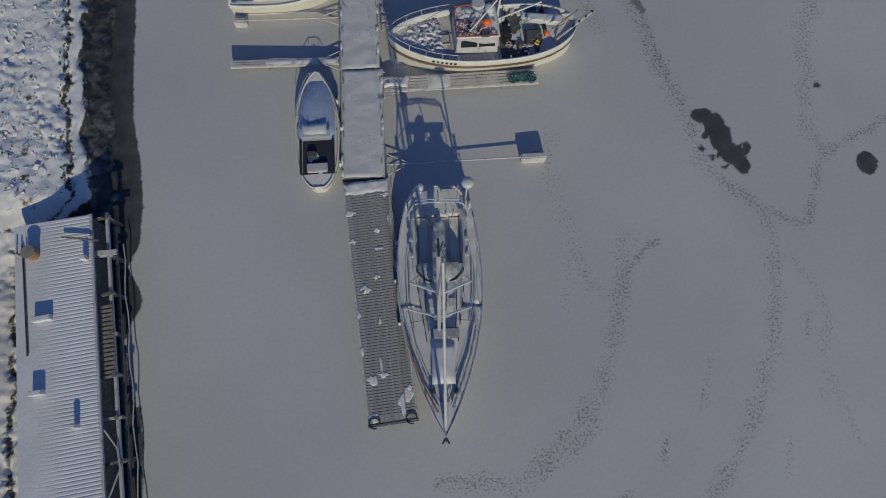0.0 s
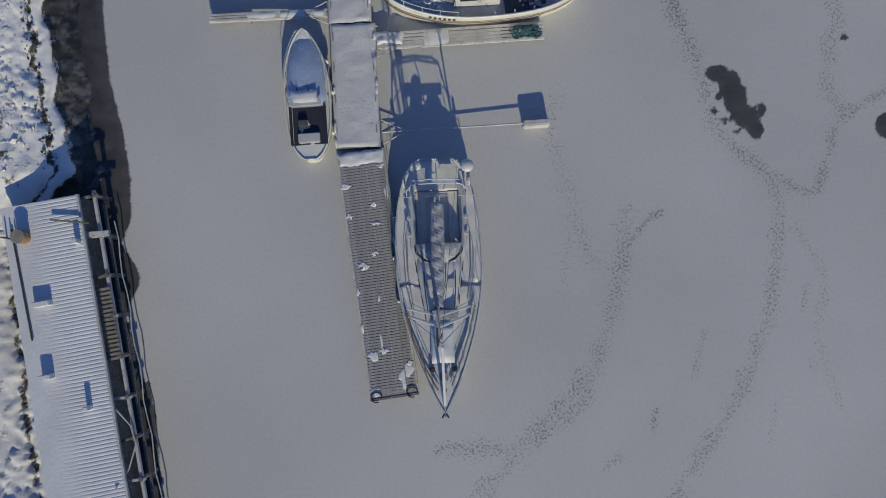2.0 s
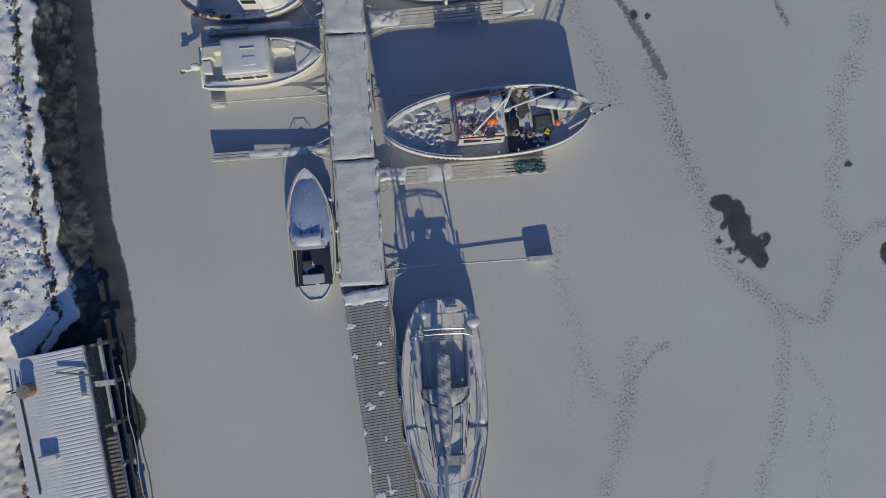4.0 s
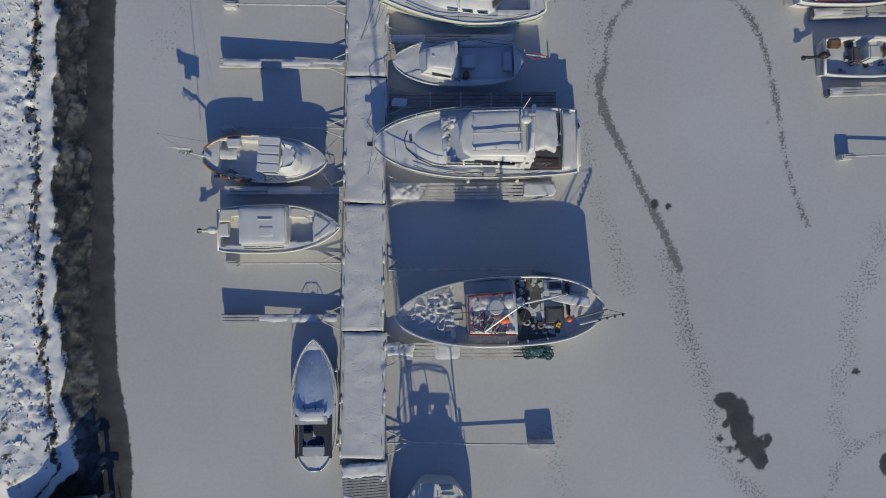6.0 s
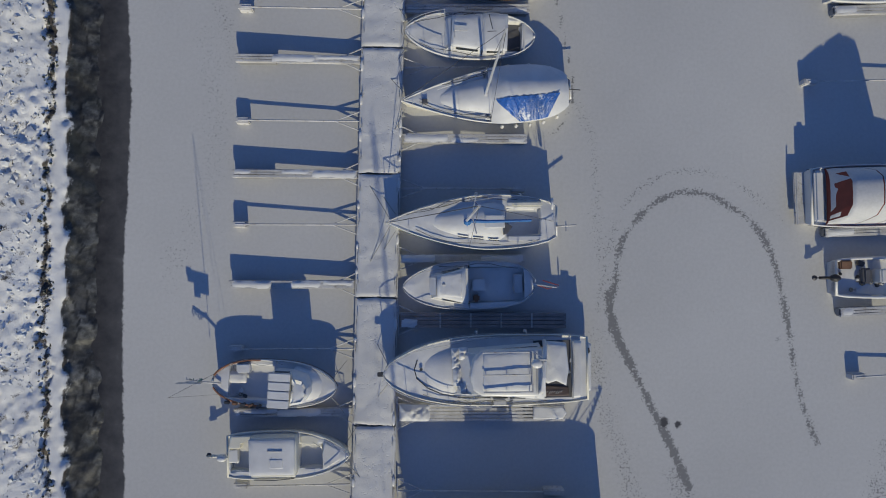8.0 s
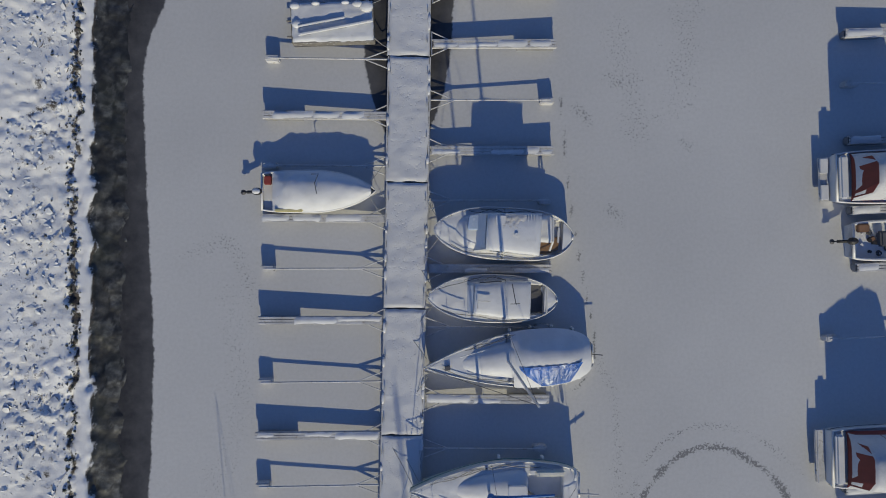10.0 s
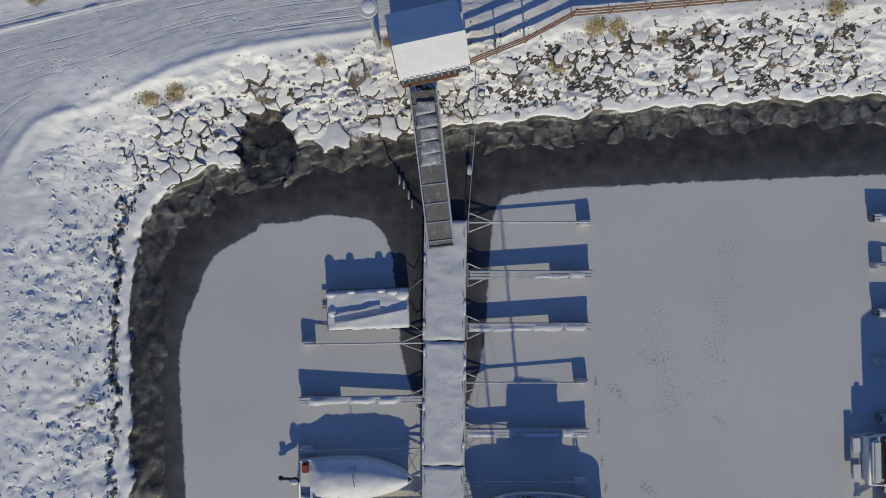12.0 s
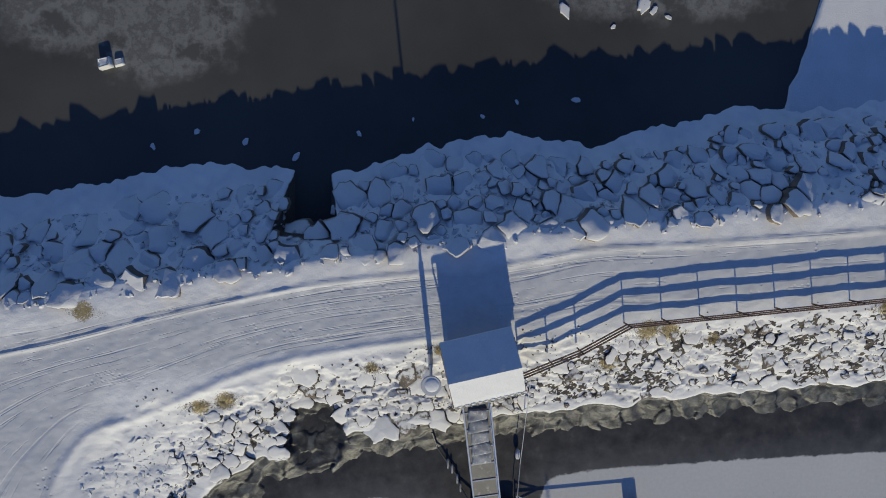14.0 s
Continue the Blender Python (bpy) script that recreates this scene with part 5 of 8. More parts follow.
# the big sailing yacht beside the slatted dock
ya, L = boat("sailing_yacht", (0.60, 12.25), (0.48, -1.62), "large grey sailing yacht under thin snow, moored by the slatted dock", "sailing yacht")
f = hull_form(L, 4.75, 1.42, 0.34, 0.43, 1.75, 0.92, 0.3, 0.05)
hull(ya, f, "greyhull", "greyhull", 0.06, "boatsnow", 0.85, 0.08, "", [(1.75, 5.2, -1.2, 1.2, 0.55)])
dome(ya, 5.3, 11.5, 2.7, 1.1, 1.45, 0.5)
for s in (-1, 1):
    for k in range(4):
        part("window", box(bmesh.new(), (6.0 + 0.9 * k, s * (1.26 - 0.13 * k), 1.68), (0.6, 0.05, 0.16), -7 * s, 0.02), "glass", ya)
for s in (-1, 1):
    part("coaming", tube(bmesh.new(), [(1.5, s * 1.25, 1.62), (2.2, s * 1.42, 1.66), (3.6, s * 1.46, 1.7), (4.9, s * 1.36, 1.72), (5.5, s * 1.2, 1.65)], 0.16, 8), "greyhull", ya)
    for x in (3.3, 4.2):
        part("winch", disc(bmesh.new(), (x, s * 1.55, 1.78), 0.13, 0.22, 12, 0.1), "alu", ya)
    part("cockpit_bench", box(bmesh.new(), (3.3, s * 0.90, 0.98), (3.0, 0.55, 0.24), bevel=0.04), "boatsnow", ya)
part("steering_wheel", tube(bmesh.new(), [(2.05, 0.6 * math.cos(a), 1.95 + 0.6 * math.sin(a)) for a in (i * 0.4488 for i in range(15))], 0.025, 6), "alu", ya)
part("binnacle", box(bmesh.new(), (2.3, 0, 1.3), (0.3, 0.35, 1.0), bevel=0.05), "greyhull", ya)
# the sprayhood, two side wings with clear panes and a low top between them
rows = [[(x + 0.35 * math.sin(a) * (k / 4), w * math.cos(a), 1.6 + hh * math.sin(a)) for a in (math.pi * q / 14 for q in range(15))] for k, (x, w, hh) in enumerate(((4.75, 1.32, 0.75), (4.95, 1.34, 0.80), (5.2, 1.28, 0.66), (5.45, 1.15, 0.4), (5.7, 1.0, 0.08)))]
bm = bmesh.new()
loft(bm, rows)
part("sprayhood", bm, "cover", ya, "frosted canvas sprayhood", True)
for s in (-1, 1):
    part("hood_window", box(bmesh.new(), (5.22, s * 0.62, 2.20), (0.5, 0.55, 0.03), -12 * s, 0.01, 0, 0), "hullwhite", ya, "clear frosted pane")
    part("hood_trim", tube(bmesh.new(), [(4.75, s * 1.33, 1.6), (5.2, s * 1.25, 2.0), (5.62, s * 0.85, 1.98), (5.75, s * 0.5, 1.95)], 0.04, 6), "darksteel", ya)
# stern arch with its domes and panels
for s in (-1, 1):
    part("arch_leg", tube(bmesh.new(), [(2.1, s * 1.62, 1.3), (1.95, s * 1.62, 2.5), (1.8, s * 1.35, 3.35)], 0.04, 8), "alu", ya)
part("arch_bar", tube(bmesh.new(), [(1.8, -1.36, 3.35), (1.72, -1.0, 3.45), (1.7, 0, 3.5), (1.72, 1.0, 3.45), (1.8, 1.36, 3.35)], 0.045, 8), "alu", ya, "bent steel stern arch")
part("arch_bar", tube(bmesh.new(), [(2.0, -1.45, 3.0), (1.5, -1.3, 3.2), (1.45, 0, 3.3), (1.5, 1.3, 3.2), (2.0, 1.45, 3.0)], 0.04, 8), "alu", ya)
part("solar_panel", box(bmesh.new(), (1.05, 0.62, 2.35), (0.62, 1.15, 0.05), bevel=0.01), "cream", ya, "pale frosted panel behind the arch")
part("solar_panel", box(bmesh.new(), (1.05, -0.72, 2.35), (0.75, 0.62, 0.05), bevel=0.01), "greyhull", ya)
part("davit", tube(bmesh.new(), [(1.7, 0, 3.4), (0.9, 0.02, 2.6), (0.3, 0, 1.6)], 0.03, 6), "alu", ya)
part("radar_dome", ball(disc(bmesh.new(), (1.1, 1.55, 1.4), 0.05, 3.0, 8), (1.05, 1.55, 4.55), (0.34, 0.34, 0.22), 16), "greyhull", ya, "white radar dome on a pole", True)
part("aerial_dome", ball(disc(bmesh.new(), (0.75, -0.95, 1.4), 0.05, 1.6, 8), (0.72, -0.95, 3.1), (0.26, 0.19, 0.17), 14), "hullwhite", ya, "", True)
part("liferaft", box(bmesh.new(), (0.55, 0.55, 1.75), (0.42, 0.85, 0.35), bevel=0.1), "boatsnow", ya)
for s in (-1, 1):
    part("horseshoe_buoy", tube(bmesh.new(), [(1.35 + 0.25 * math.cos(a), s * (1.75 + 0.03 * math.sin(a)), 1.95 + 0.25 * math.sin(a)) for a in (i * 0.6 for i in range(9))], 0.07, 6), "frost", ya, "frosted horseshoe buoy on the rail")
rail(ya, f, 0.25, 2.2, 0.62, 0.9)
MX, MY = 8.35, -0.16
part("mast", tube(bmesh.new(), [(MX, MY, 1.8), (MX, MY - 0.12, 18.6)], 0.10, 8, 0.7), "alu", ya, "tall metal mast")
part("mast_foot", disc(bmesh.new(), (MX, MY, 1.85), 0.28, 0.18, 12, 0.2), "darksteel", ya)
for z, w in ((6.7, 1.48), (12.8, 1.12)):
    for s in (-1, 1):
        part("spreader", tube(bmesh.new(), [(MX, MY, z), (MX - 0.42, MY + s * w, z + 0.1)], 0.05, 6), "alu", ya)
part("wind_vane", box(tube(bmesh.new(), [(MX, MY - 0.12, 18.6), (MX - 0.3, MY, 18.9)], 0.02, 5), (MX - 0.2, MY - 0.12, 18.65), (0.5, 0.06, 0.05)), "darksteel", ya)
for s in (-1, 1):
    pts = [(MX - 0.3, s * 2.0, 1.3), (MX - 0.42, MY + s * 1.48, 6.8), (MX - 0.42, MY + s * 1.12, 12.9), (MX, MY, 18.4)]
    part("shroud", tube(bmesh.new(), pts, 0.012, 4), "darksteel", ya)
    part("inner_shroud", tube(bmesh.new(), [(MX - 0.5, s * 1.75, 1.3), (MX, MY, 6.7)], 0.012, 4), "darksteel", ya)
    stay(ya, (0.4, s * 1.2, 1.4), (MX - 0.1, MY, 18.4))
part("furled_genoa", tube(bmesh.new(), [(L - 0.45, 0, 1.8), (L - 2.6, MY * 0.5, 9.8), (MX + 0.1, MY, 18.2)], 0.085, 8, 0.45), "greyhull", ya, "rolled pale headsail on the forestay")
part("boom", tube(bmesh.new(), [(MX - 0.1, MY, 3.05), (2.35, 0.02, 3.05)], 0.08, 8), "alu", ya)
part("boom_end", box(bmesh.new(), (2.75, 0.02, 3.12), (0.5, 0.22, 0.2), bevel=0.05), "greyhull", ya)
rows = []
for i in range(37):
    u = i / 36
    x = MX - 0.3 - 5.3 * u
    w = 0.25 + 0.10 * math.sin(2.6 * u) + 0.05 * noise.noise(Vector((x * 5, 0, 1)))
    rows.append([(x + 0.1 * math.cos(a), MY * (1 - u) + w * math.cos(a), 3.25 + (0.34 - 0.1 * u) * math.sin(a) * (1 + 0.12 * math.sin(x * 9 + 2 * math.cos(a))) + 0.05 * noise.noise(Vector((x * 6, a, 2)))) for a in (k * math.pi / 6 for k in range(12))])
part("stowed_mainsail", (lambda b: (loft(b, rows, True, True), b)[1])(bmesh.new()), "cover", ya, "wrinkled stowed mainsail under frost on the boom")
part("boom_vang", tube(bmesh.new(), [(MX - 0.1, MY, 2.0), (MX - 1.4, MY, 3.0)], 0.03, 6), "darksteel", ya)
for s in (-1, 1):
    for k in range(9):
        x = 2.2 + k * 1.3
        b, z = at(f, x)
        part("stanchion", tube(bmesh.new(), [(x, s * (b - 0.1), z), (x, s * (b - 0.1), z + 0.62)], 0.014, 5), "alu", ya)
    part("lifeline", tube(bmesh.new(), [(2.2 + k * 1.3, s * (at(f, 2.2 + k * 1.3)[0] - 0.1), at(f, 2.2 + k * 1.3)[1] + 0.6) for k in range(9)], 0.012, 4), "alu", ya)
    part("genoa_track", tube(bmesh.new(), [(4.4, s * 1.75, 1.5), (6.4, s * 1.72, 1.52), (8.2, s * 1.5, 1.6)], 0.03, 5), "galv", ya, "sheet track along the side deck")
    part("sheet", tube(bmesh.new(), [(3.5, s * 1.6, 1.75), (5.0, s * 1.9, 1.52), (7.0, s * 1.85, 1.56), (9.5, s * 1.35, 1.62), (12.3, s * 0.3, 1.75)], 0.018, 5), "rope", ya)
    part("grab_rail", tube(bmesh.new(), [(6.2, s * 0.85, 2.02), (7.2, s * 0.82, 2.0), (8.4, s * 0.72, 1.98)], 0.03, 5), "darksteel", ya)
    part("halyard", tube(bmesh.new(), [(5.8, s * 0.35, 2.0), (7.0, s * 0.3, 2.02), (MX, MY + s * 0.1, 2.0)], 0.018, 5), "darksteel", ya)
    part("side_hatch", box(bmesh.new(), (6.9, s * 0.62, 1.96), (0.5, 0.42, 0.06), bevel=0.02), "greyhull", ya)
part("rolled_sail", tube(bmesh.new(), [(MX - 0.2, 1.86, 1.68), (9.6, 1.5, 1.72), (11.0, 1.0, 1.76), (12.4, 0.42, 1.82)], 0.07, 8, 0.8), "cover", ya, "grey rolled sail lashed along the rail")
part("folded_sail", tube(bmesh.new(), [(MX + 0.1, -1.95, 1.6), (9.8, -1.6, 1.66), (11.4, -1.0, 1.7), (12.6, -0.35, 1.8)], 0.06, 8, 0.8), "tan", ya, "brown furled line along the rail")
rail(ya, f, L - 1.9, L - 0.15, 0.62, 0.9)
part("dinghy_cover", drift(bmesh.new(), 9.0, 11.2, -0.62, 0.62, 1.75, 0.30, 0.2, 3.0, 0.3), "boatsnow", ya, "snow mound over the fore hatch", True)
part("garage_hatch", box(bmesh.new(), (8.55, 0.15, 2.05), (0.6, 1.5, 0.22), bevel=0.08), "cover", ya)
for s in (-1, 1):
    part("deck_vent", disc(bmesh.new(), (11.55, s * 0.62, 1.6), 0.16, 0.25, 10, 0.1), "darksteel", ya)
part("deck_hatch", box(bmesh.new(), (11.9, 0, 1.75), (0.45, 0.45, 0.08), bevel=0.03), "cover", ya)
part("windlass", disc(bmesh.new(), (12.6, 0, 1.75), 0.12, 0.22, 10), "darksteel", ya)
for s in (-1, 1):
    part("anchor_fluke", box(bmesh.new(), (L + 0.18, s * 0.1, 1.35), (0.36, 0.1, 0.05), 28 * s, 0.02), "darksteel", ya, "dark bow anchor")
part("anchor_shank", tube(bmesh.new(), [(L - 0.4, 0, 1.55), (L + 0.25, 0, 1.38)], 0.035, 6), "darksteel", ya)
for x in (3.2, 5.4, 7.8):
    fender(ya, f, x, -1)

# small cabin cruiser on the landward side
sc, L = boat("cabin_boat", (-6.32, 12.6), (-6.5, 20.0), "small white cabin boat under snow with an open dark cockpit", "motor boat")
f = hull_form(L, 2.6, 0.85, 0.18, 0.5, 2.2, 0.72, 0.3, 0.0, 3.2)
hull(sc, f, "cream", "hullwhite", 0.06, "boatsnow", 0.85, 0.1, "green")
part("cockpit_floor", box(bmesh.new(), (1.9, 0, 0.82), (2.1, 1.75, 0.05)), "navy", sc)
for s in (-1, 1):
    part("cockpit_side", box(bmesh.new(), (1.9, s * 0.96, 0.98), (2.2, 0.12, 0.3), bevel=0.04), "navy", sc)
part("engine_box", box(bmesh.new(), (1.2, 0, 0.95), (0.55, 1.2, 0.25), bevel=0.05), "greyhull", sc, "pale stern bench")
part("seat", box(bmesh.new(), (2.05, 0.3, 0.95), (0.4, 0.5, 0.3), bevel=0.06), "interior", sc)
dome(sc, 3.0, 7.1, 2.3, 1.8, 0.95, 0.62, "cuddy", "palecanvas_shade", "pale blue canvas over the cuddy, dusted with frost")
part("targa_roof", box(bmesh.new(), (3.05, 0, 1.62), (0.45, 1.75, 0.08), bevel=0.03), "greyhull", sc)
snow_bank(sc, 2.95, 3.7, -0.75, 0.75, 1.62, 0.10)
for s in (-0.3, 0.3):
    part("wiper", tube(bmesh.new(), [(3.5, s, 1.68), (3.9, s + 0.12, 1.66)], 0.025, 5), "dark", sc)
rail(sc, f, 4.6, 7.1, 0.4, 0.9)
for x in (1.5, 3.8, 5.6):
    fender(sc, f, x, -1)
deck_lines(sc, f, L, 3, 68)

# the old fishing boat
fb, L = boat("fishing_boat", (9.5, 22.13), (-1.9, 21.4), "white wooden fishing boat with a cluttered red deckhouse", "fishing boat")
f = hull_form(L, 3.85, 1.85, 0.08, 0.47, 2.3, 0.62, 0.7, 0.35, 3.2, 28)
hull(fb, f, "cream", "hullwhite", 0.5, "boatsnow", 0.80, 0.12, "rust")
hd = 1.36
moor(fb, L - 0.4, 2.3, 0.4, 2.0)
for k in range(5):
    x0 = 8.1 + 0.52 * k
    w = at(f, x0 + 0.7)[0] - 0.12
    part("torn_snow", crumpled(bmesh.new(), x0, x0 + 0.75, -w, w, 1.52 + 0.055 * k, 0.22, 3.0 + 1.7 * k, 0.065), "boatsnow", fb, "crumpled snow on the foredeck", True)
part("foredeck_board", plate(bmesh.new(), [(7.55, -1.7), (8.25, -1.62), (8.25, 1.62), (7.55, 1.7)], 1.3, 1.58, 0.03), "frost", fb, "pale frosted deck boards")
part("side_deck", plate(bmesh.new(), [(4.7, 0.95), (7.6, 0.95), (7.6, 1.72), (4.7, 1.78)], 1.3, 1.52, 0.03), "frost", fb, "pale frosted side deck")
part("side_deck", plate(bmesh.new(), [(5.0, -1.75), (7.6, -1.7), (7.6, -1.1), (5.0, -1.1)], 1.3, 1.50, 0.03), "boatsnow", fb)
part("foredeck_hatch", box(bmesh.new(), (8.0, 0.05, 1.62), (0.5, 0.65, 0.12), bevel=0.03), "frost", fb)
part("hatch_rim", tube(bmesh.new(), [(8.28, -0.3, 1.7), (7.75, -0.3, 1.7), (7.75, 0.35, 1.7), (8.2, 0.35, 1.7)], 0.022, 6), "darksteel", fb)
rail(fb, f, 7.4, L - 0.2, 0.55, 0.8, True, "hullwhite")
wh = cabin(fb, 4.95, 7.55, 2.3, 2.1, hd, 1.75, 0.15, 0.05, 0.08, "wheelhouse", "boatsnow", "frost", True, 0.06, 0.02)
part("roof_rail", tube(bmesh.new(), [(5.05, -1.12, 3.3), (7.45, -1.0, 3.3), (7.48, 1.0, 3.3), (5.05, 1.12, 3.3)], 0.06, 6), "redpaint", wh, "weathered red roof coaming")
part("roof_snow", crumpled(bmesh.new(), 5.15, 7.3, -1.02, -0.1, 3.16, 0.10, 8.0), "boatsnow", wh, "torn snow on the wheelhouse roof", True)
for k in range(60):
    r = random.Random(k)
    x, y, a = r.uniform(5.9, 7.35), r.uniform(-0.05, 0.9), r.uniform(0, 6.28)
    q = r.uniform(0.12, 0.30)
    part("roof_gear", tube(bmesh.new(), [(x - q * math.cos(a), y - q * math.sin(a), 3.2 + r.uniform(0, 0.1)), (x + 0.06 * r.uniform(-1, 1), y + 0.06, 3.27 + r.uniform(0, 0.12)), (x + q * math.cos(a), y + q * math.sin(a), 3.2 + r.uniform(0, 0.1))], r.uniform(0.018, 0.035), 5), r.choice(("redpaint", "redpaint", "rust", "frost", "frost", "boatsnow", "darksteel")), wh)
for k in range(14):
    r = random.Random(50 + k)
    x, y = r.uniform(5.1, 7.2), r.uniform(-0.95, 0.95)
    part("roof_box", box(bmesh.new(), (x, y, 3.22), (r.uniform(0.10, 0.32), r.uniform(0.10, 0.32), r.uniform(0.10, 0.25)), r.uniform(0, 90), 0.03), r.choice(("boatsnow", "boatsnow", "frost", "greyhull", "rust")), wh)
part("liferaft_canister", ball(box(bmesh.new(), (5.35, -0.65, 3.24), (0.5, 0.7, 0.1)), (5.35, -0.65, 3.38), (0.28, 0.36, 0.2), 12), "boatsnow", wh)
buoy = part("buoy", ball(bmesh.new(), (5.62, 0.28, 3.42), (0.24, 0.22, 0.2), 14), "orange", wh, "orange net buoy", True)
part("buoy_rope", tube(bmesh.new(), [(5.35 + 0.10 * i, 0.30 + 0.28 * math.sin(i * 1.7), 3.36 + 0.05 * math.cos(i * 2.1)) for i in range(8)], 0.03, 6), "orange", wh)
part("radar_dish", disc(disc(bmesh.new(), (6.1, -0.45, 3.1), 0.06, 1.0, 8), (6.1, -0.45, 4.1), 0.40, 0.2, 24, 0.35), "greyhull", wh, "round pale radar cover")
part("roof_vent", box(bmesh.new(), (5.8, 1.08, 3.3), (0.5, 0.16, 0.2), bevel=0.03), "interior", wh)
mast(fb, 4.85, -0.5, hd, 5.2, 0.08, "hullwhite")
part("derrick", tube(bmesh.new(), [(4.8, -0.4, 2.6), (2.2, -0.9, 3.2)], 0.055, 8), "hullwhite", fb, "white cargo boom")
part("derrick", tube(bmesh.new(), [(6.7, 0.85, 3.5), (4.75, -0.6, 4.6)], 0.05, 8), "hullwhite", fb, "white cargo boom")
stay(fb, (4.85, -0.5, 6.3), (2.2, -0.9, 3.2), 0.015)
for s in (-1, 1):
    stay(fb, (4.85, -0.5, 6.3), (4.9, s * 1.8, 1.7), 0.015)
stay(fb, (4.85, -0.5, 6.3), (L - 0.4, 0, 2.3), 0.015)
stay(fb, (4.6, 0.35, 2.2), (2.6, -0.3, 2.6), 0.015)
# working deck aft
part("deck_mat", plate(bmesh.new(), [(1.9, -1.55), (4.7, -1.72), (4.7, 1.72), (1.9, 1.5)], hd - 0.2, hd + 0.06, 0.02), "wetdeck", fb, "dark bare working deck")
for k in range(3):
    part("deck_seam", box(bmesh.new(), (4.1 - 0.75 * k, 0.0, hd + 0.072), (0.03, 3.0, 0.012)), "darksteel", fb)
part("hold_hatch", plate(bmesh.new(), [(2.1, -0.15), (3.15, -0.15), (3.15, 0.75), (2.1, 0.75)], hd, hd + 0.34, 0.04), "darksteel", fb, "dark square hold hatch")
part("hatch_cover", plate(bmesh.new(), [(2.2, -0.05), (3.05, -0.05), (3.05, 0.65), (2.2, 0.65)], hd + 0.3, hd + 0.38, 0.02), "interior", fb)
part("net_hauler", disc(box(bmesh.new(), (4.35, 0.2, hd + 0.35), (0.55, 0.7, 0.7), 20, 0.06), (4.35, 0.2, hd + 0.7), 0.30, 0.3, 14), "dark", fb, "dark winch drum")
part("winch_post", disc(disc(bmesh.new(), (4.62, -0.55, hd), 0.14, 1.1, 12), (4.62, -0.55, hd + 1.1), 0.26, 0.12, 16, 0.2), "frost", fb, "frosted winch column")
# the bin's blue is shade put into its colour
part("fish_bin", box(bmesh.new(), (2.65, -1.35, hd + 0.3), (1.05, 0.62, 0.55), 0, 0.05), "palecanvas_shade", fb, "fish bin coloured pale blue as if in shade")
# dark block on top, painting the shade of the bin's hollow
part("fish_bin", box(bmesh.new(), (2.65, -1.35, hd + 0.52), (0.85, 0.44, 0.12), 0, 0.02), "interior", fb)
part("tarpaulin", plate(bmesh.new(), [(0.8, -0.62), (2.9, -0.95), (2.95, -0.55), (1.9, -0.25), (0.75, -0.05)], hd + 0.5, hd + 0.85, 0.08, 0.05, 0.05), "boatsnow", fb, "snowy tarpaulin over deck gear")
part("stern_deck", plate(bmesh.new(), [(0.35, -0.8), (1.85, -1.5), (1.85, -0.3), (1.3, 1.0), (0.4, 0.75)], hd - 0.1, hd + 0.32, 0.04, 0.03), "boatsnow", fb, "stern deck under snow")
part("snow_mound", ball(bmesh.new(), (1.3, -1.15, hd + 0.35), (0.5, 0.32, 0.16), 14), "boatsnow", fb, "", True)
part("partition", box(bmesh.new(), (1.88, -0.6, hd + 0.3), (0.12, 1.9, 0.62), 0, 0.02), "darksteel", fb)
part("yellow_oilskin", tube(bmesh.new(), [(2.35, 0.85, hd + 0.35), (2.45, 0.72, hd + 0.4), (2.62, 0.9, hd + 0.36), (2.4, 0.98, hd + 0.33)], 0.07, 6), "yellowbright", fb, "bright yellow oilskin on the deck")
part("orange_float", ball(bmesh.new(), (1.92, 0.52, hd + 0.75), (0.16, 0.2, 0.16), 12), "orange", fb, "", True)
for k in range(38):
    r = random.Random(300 + k)
    x, y = r.choice(((r.uniform(4.0, 5.0), r.uniform(-1.7, -0.3)), (r.uniform(3.0, 4.6), r.uniform(-1.65, -1.35)), (r.uniform(2.2, 3.9), r.uniform(0.75, 1.35)), (r.uniform(2.2, 3.9), r.uniform(0.75, 1.35))))
    if abs(y) < at(f, x)[0] - 0.25:
        a = r.uniform(0.08, 0.26)
        part("deck_gear", box(bmesh.new(), (x, y, hd + 0.1 + a * 0.4), (a, a * r.uniform(0.4, 1.6), a * 0.9), r.uniform(0, 90), 0.025), r.choice(("boatsnow", "boatsnow", "frost", "rust", "greyhull", "darksteel")), fb)
for k in range(5):
    r = random.Random(400 + k)
    x, y = r.uniform(2.2, 4.6), r.uniform(0.6, 1.3)
    part("coiled_rope", tube(bmesh.new(), [(x + (0.22 - 0.006 * i) * math.cos(i), y + (0.2 - 0.006 * i) * math.sin(i), hd + 0.1 + 0.012 * i) for i in range(16)], 0.025, 5), r.choice(("rope", "frost")), fb, "coil of rope")
for s in (-1, 1):
    for k in range(4):
        part("bulwark_stay", box(bmesh.new(), (2.0 + 1.1 * k, s * (at(f, 2.0 + 1.1 * k)[0] - 0.2), hd + 0.25), (0.07, 0.2, 0.45)), "hullwhite", fb)
mz = part("mizzen_mast", tube(bmesh.new(), [(1.3, 0.85, 1.9), (0.3, 0.55, 2.75), (-0.7, 0.26, 3.55)], 0.075, 8, 0.6), "frost", fb, "slanting frosted stern spar")
part("crosstree", tube(bmesh.new(), [(1.6, 0.45, 2.4), (0.2, 0.0, 3.4)], 0.05, 6), "wood", mz)
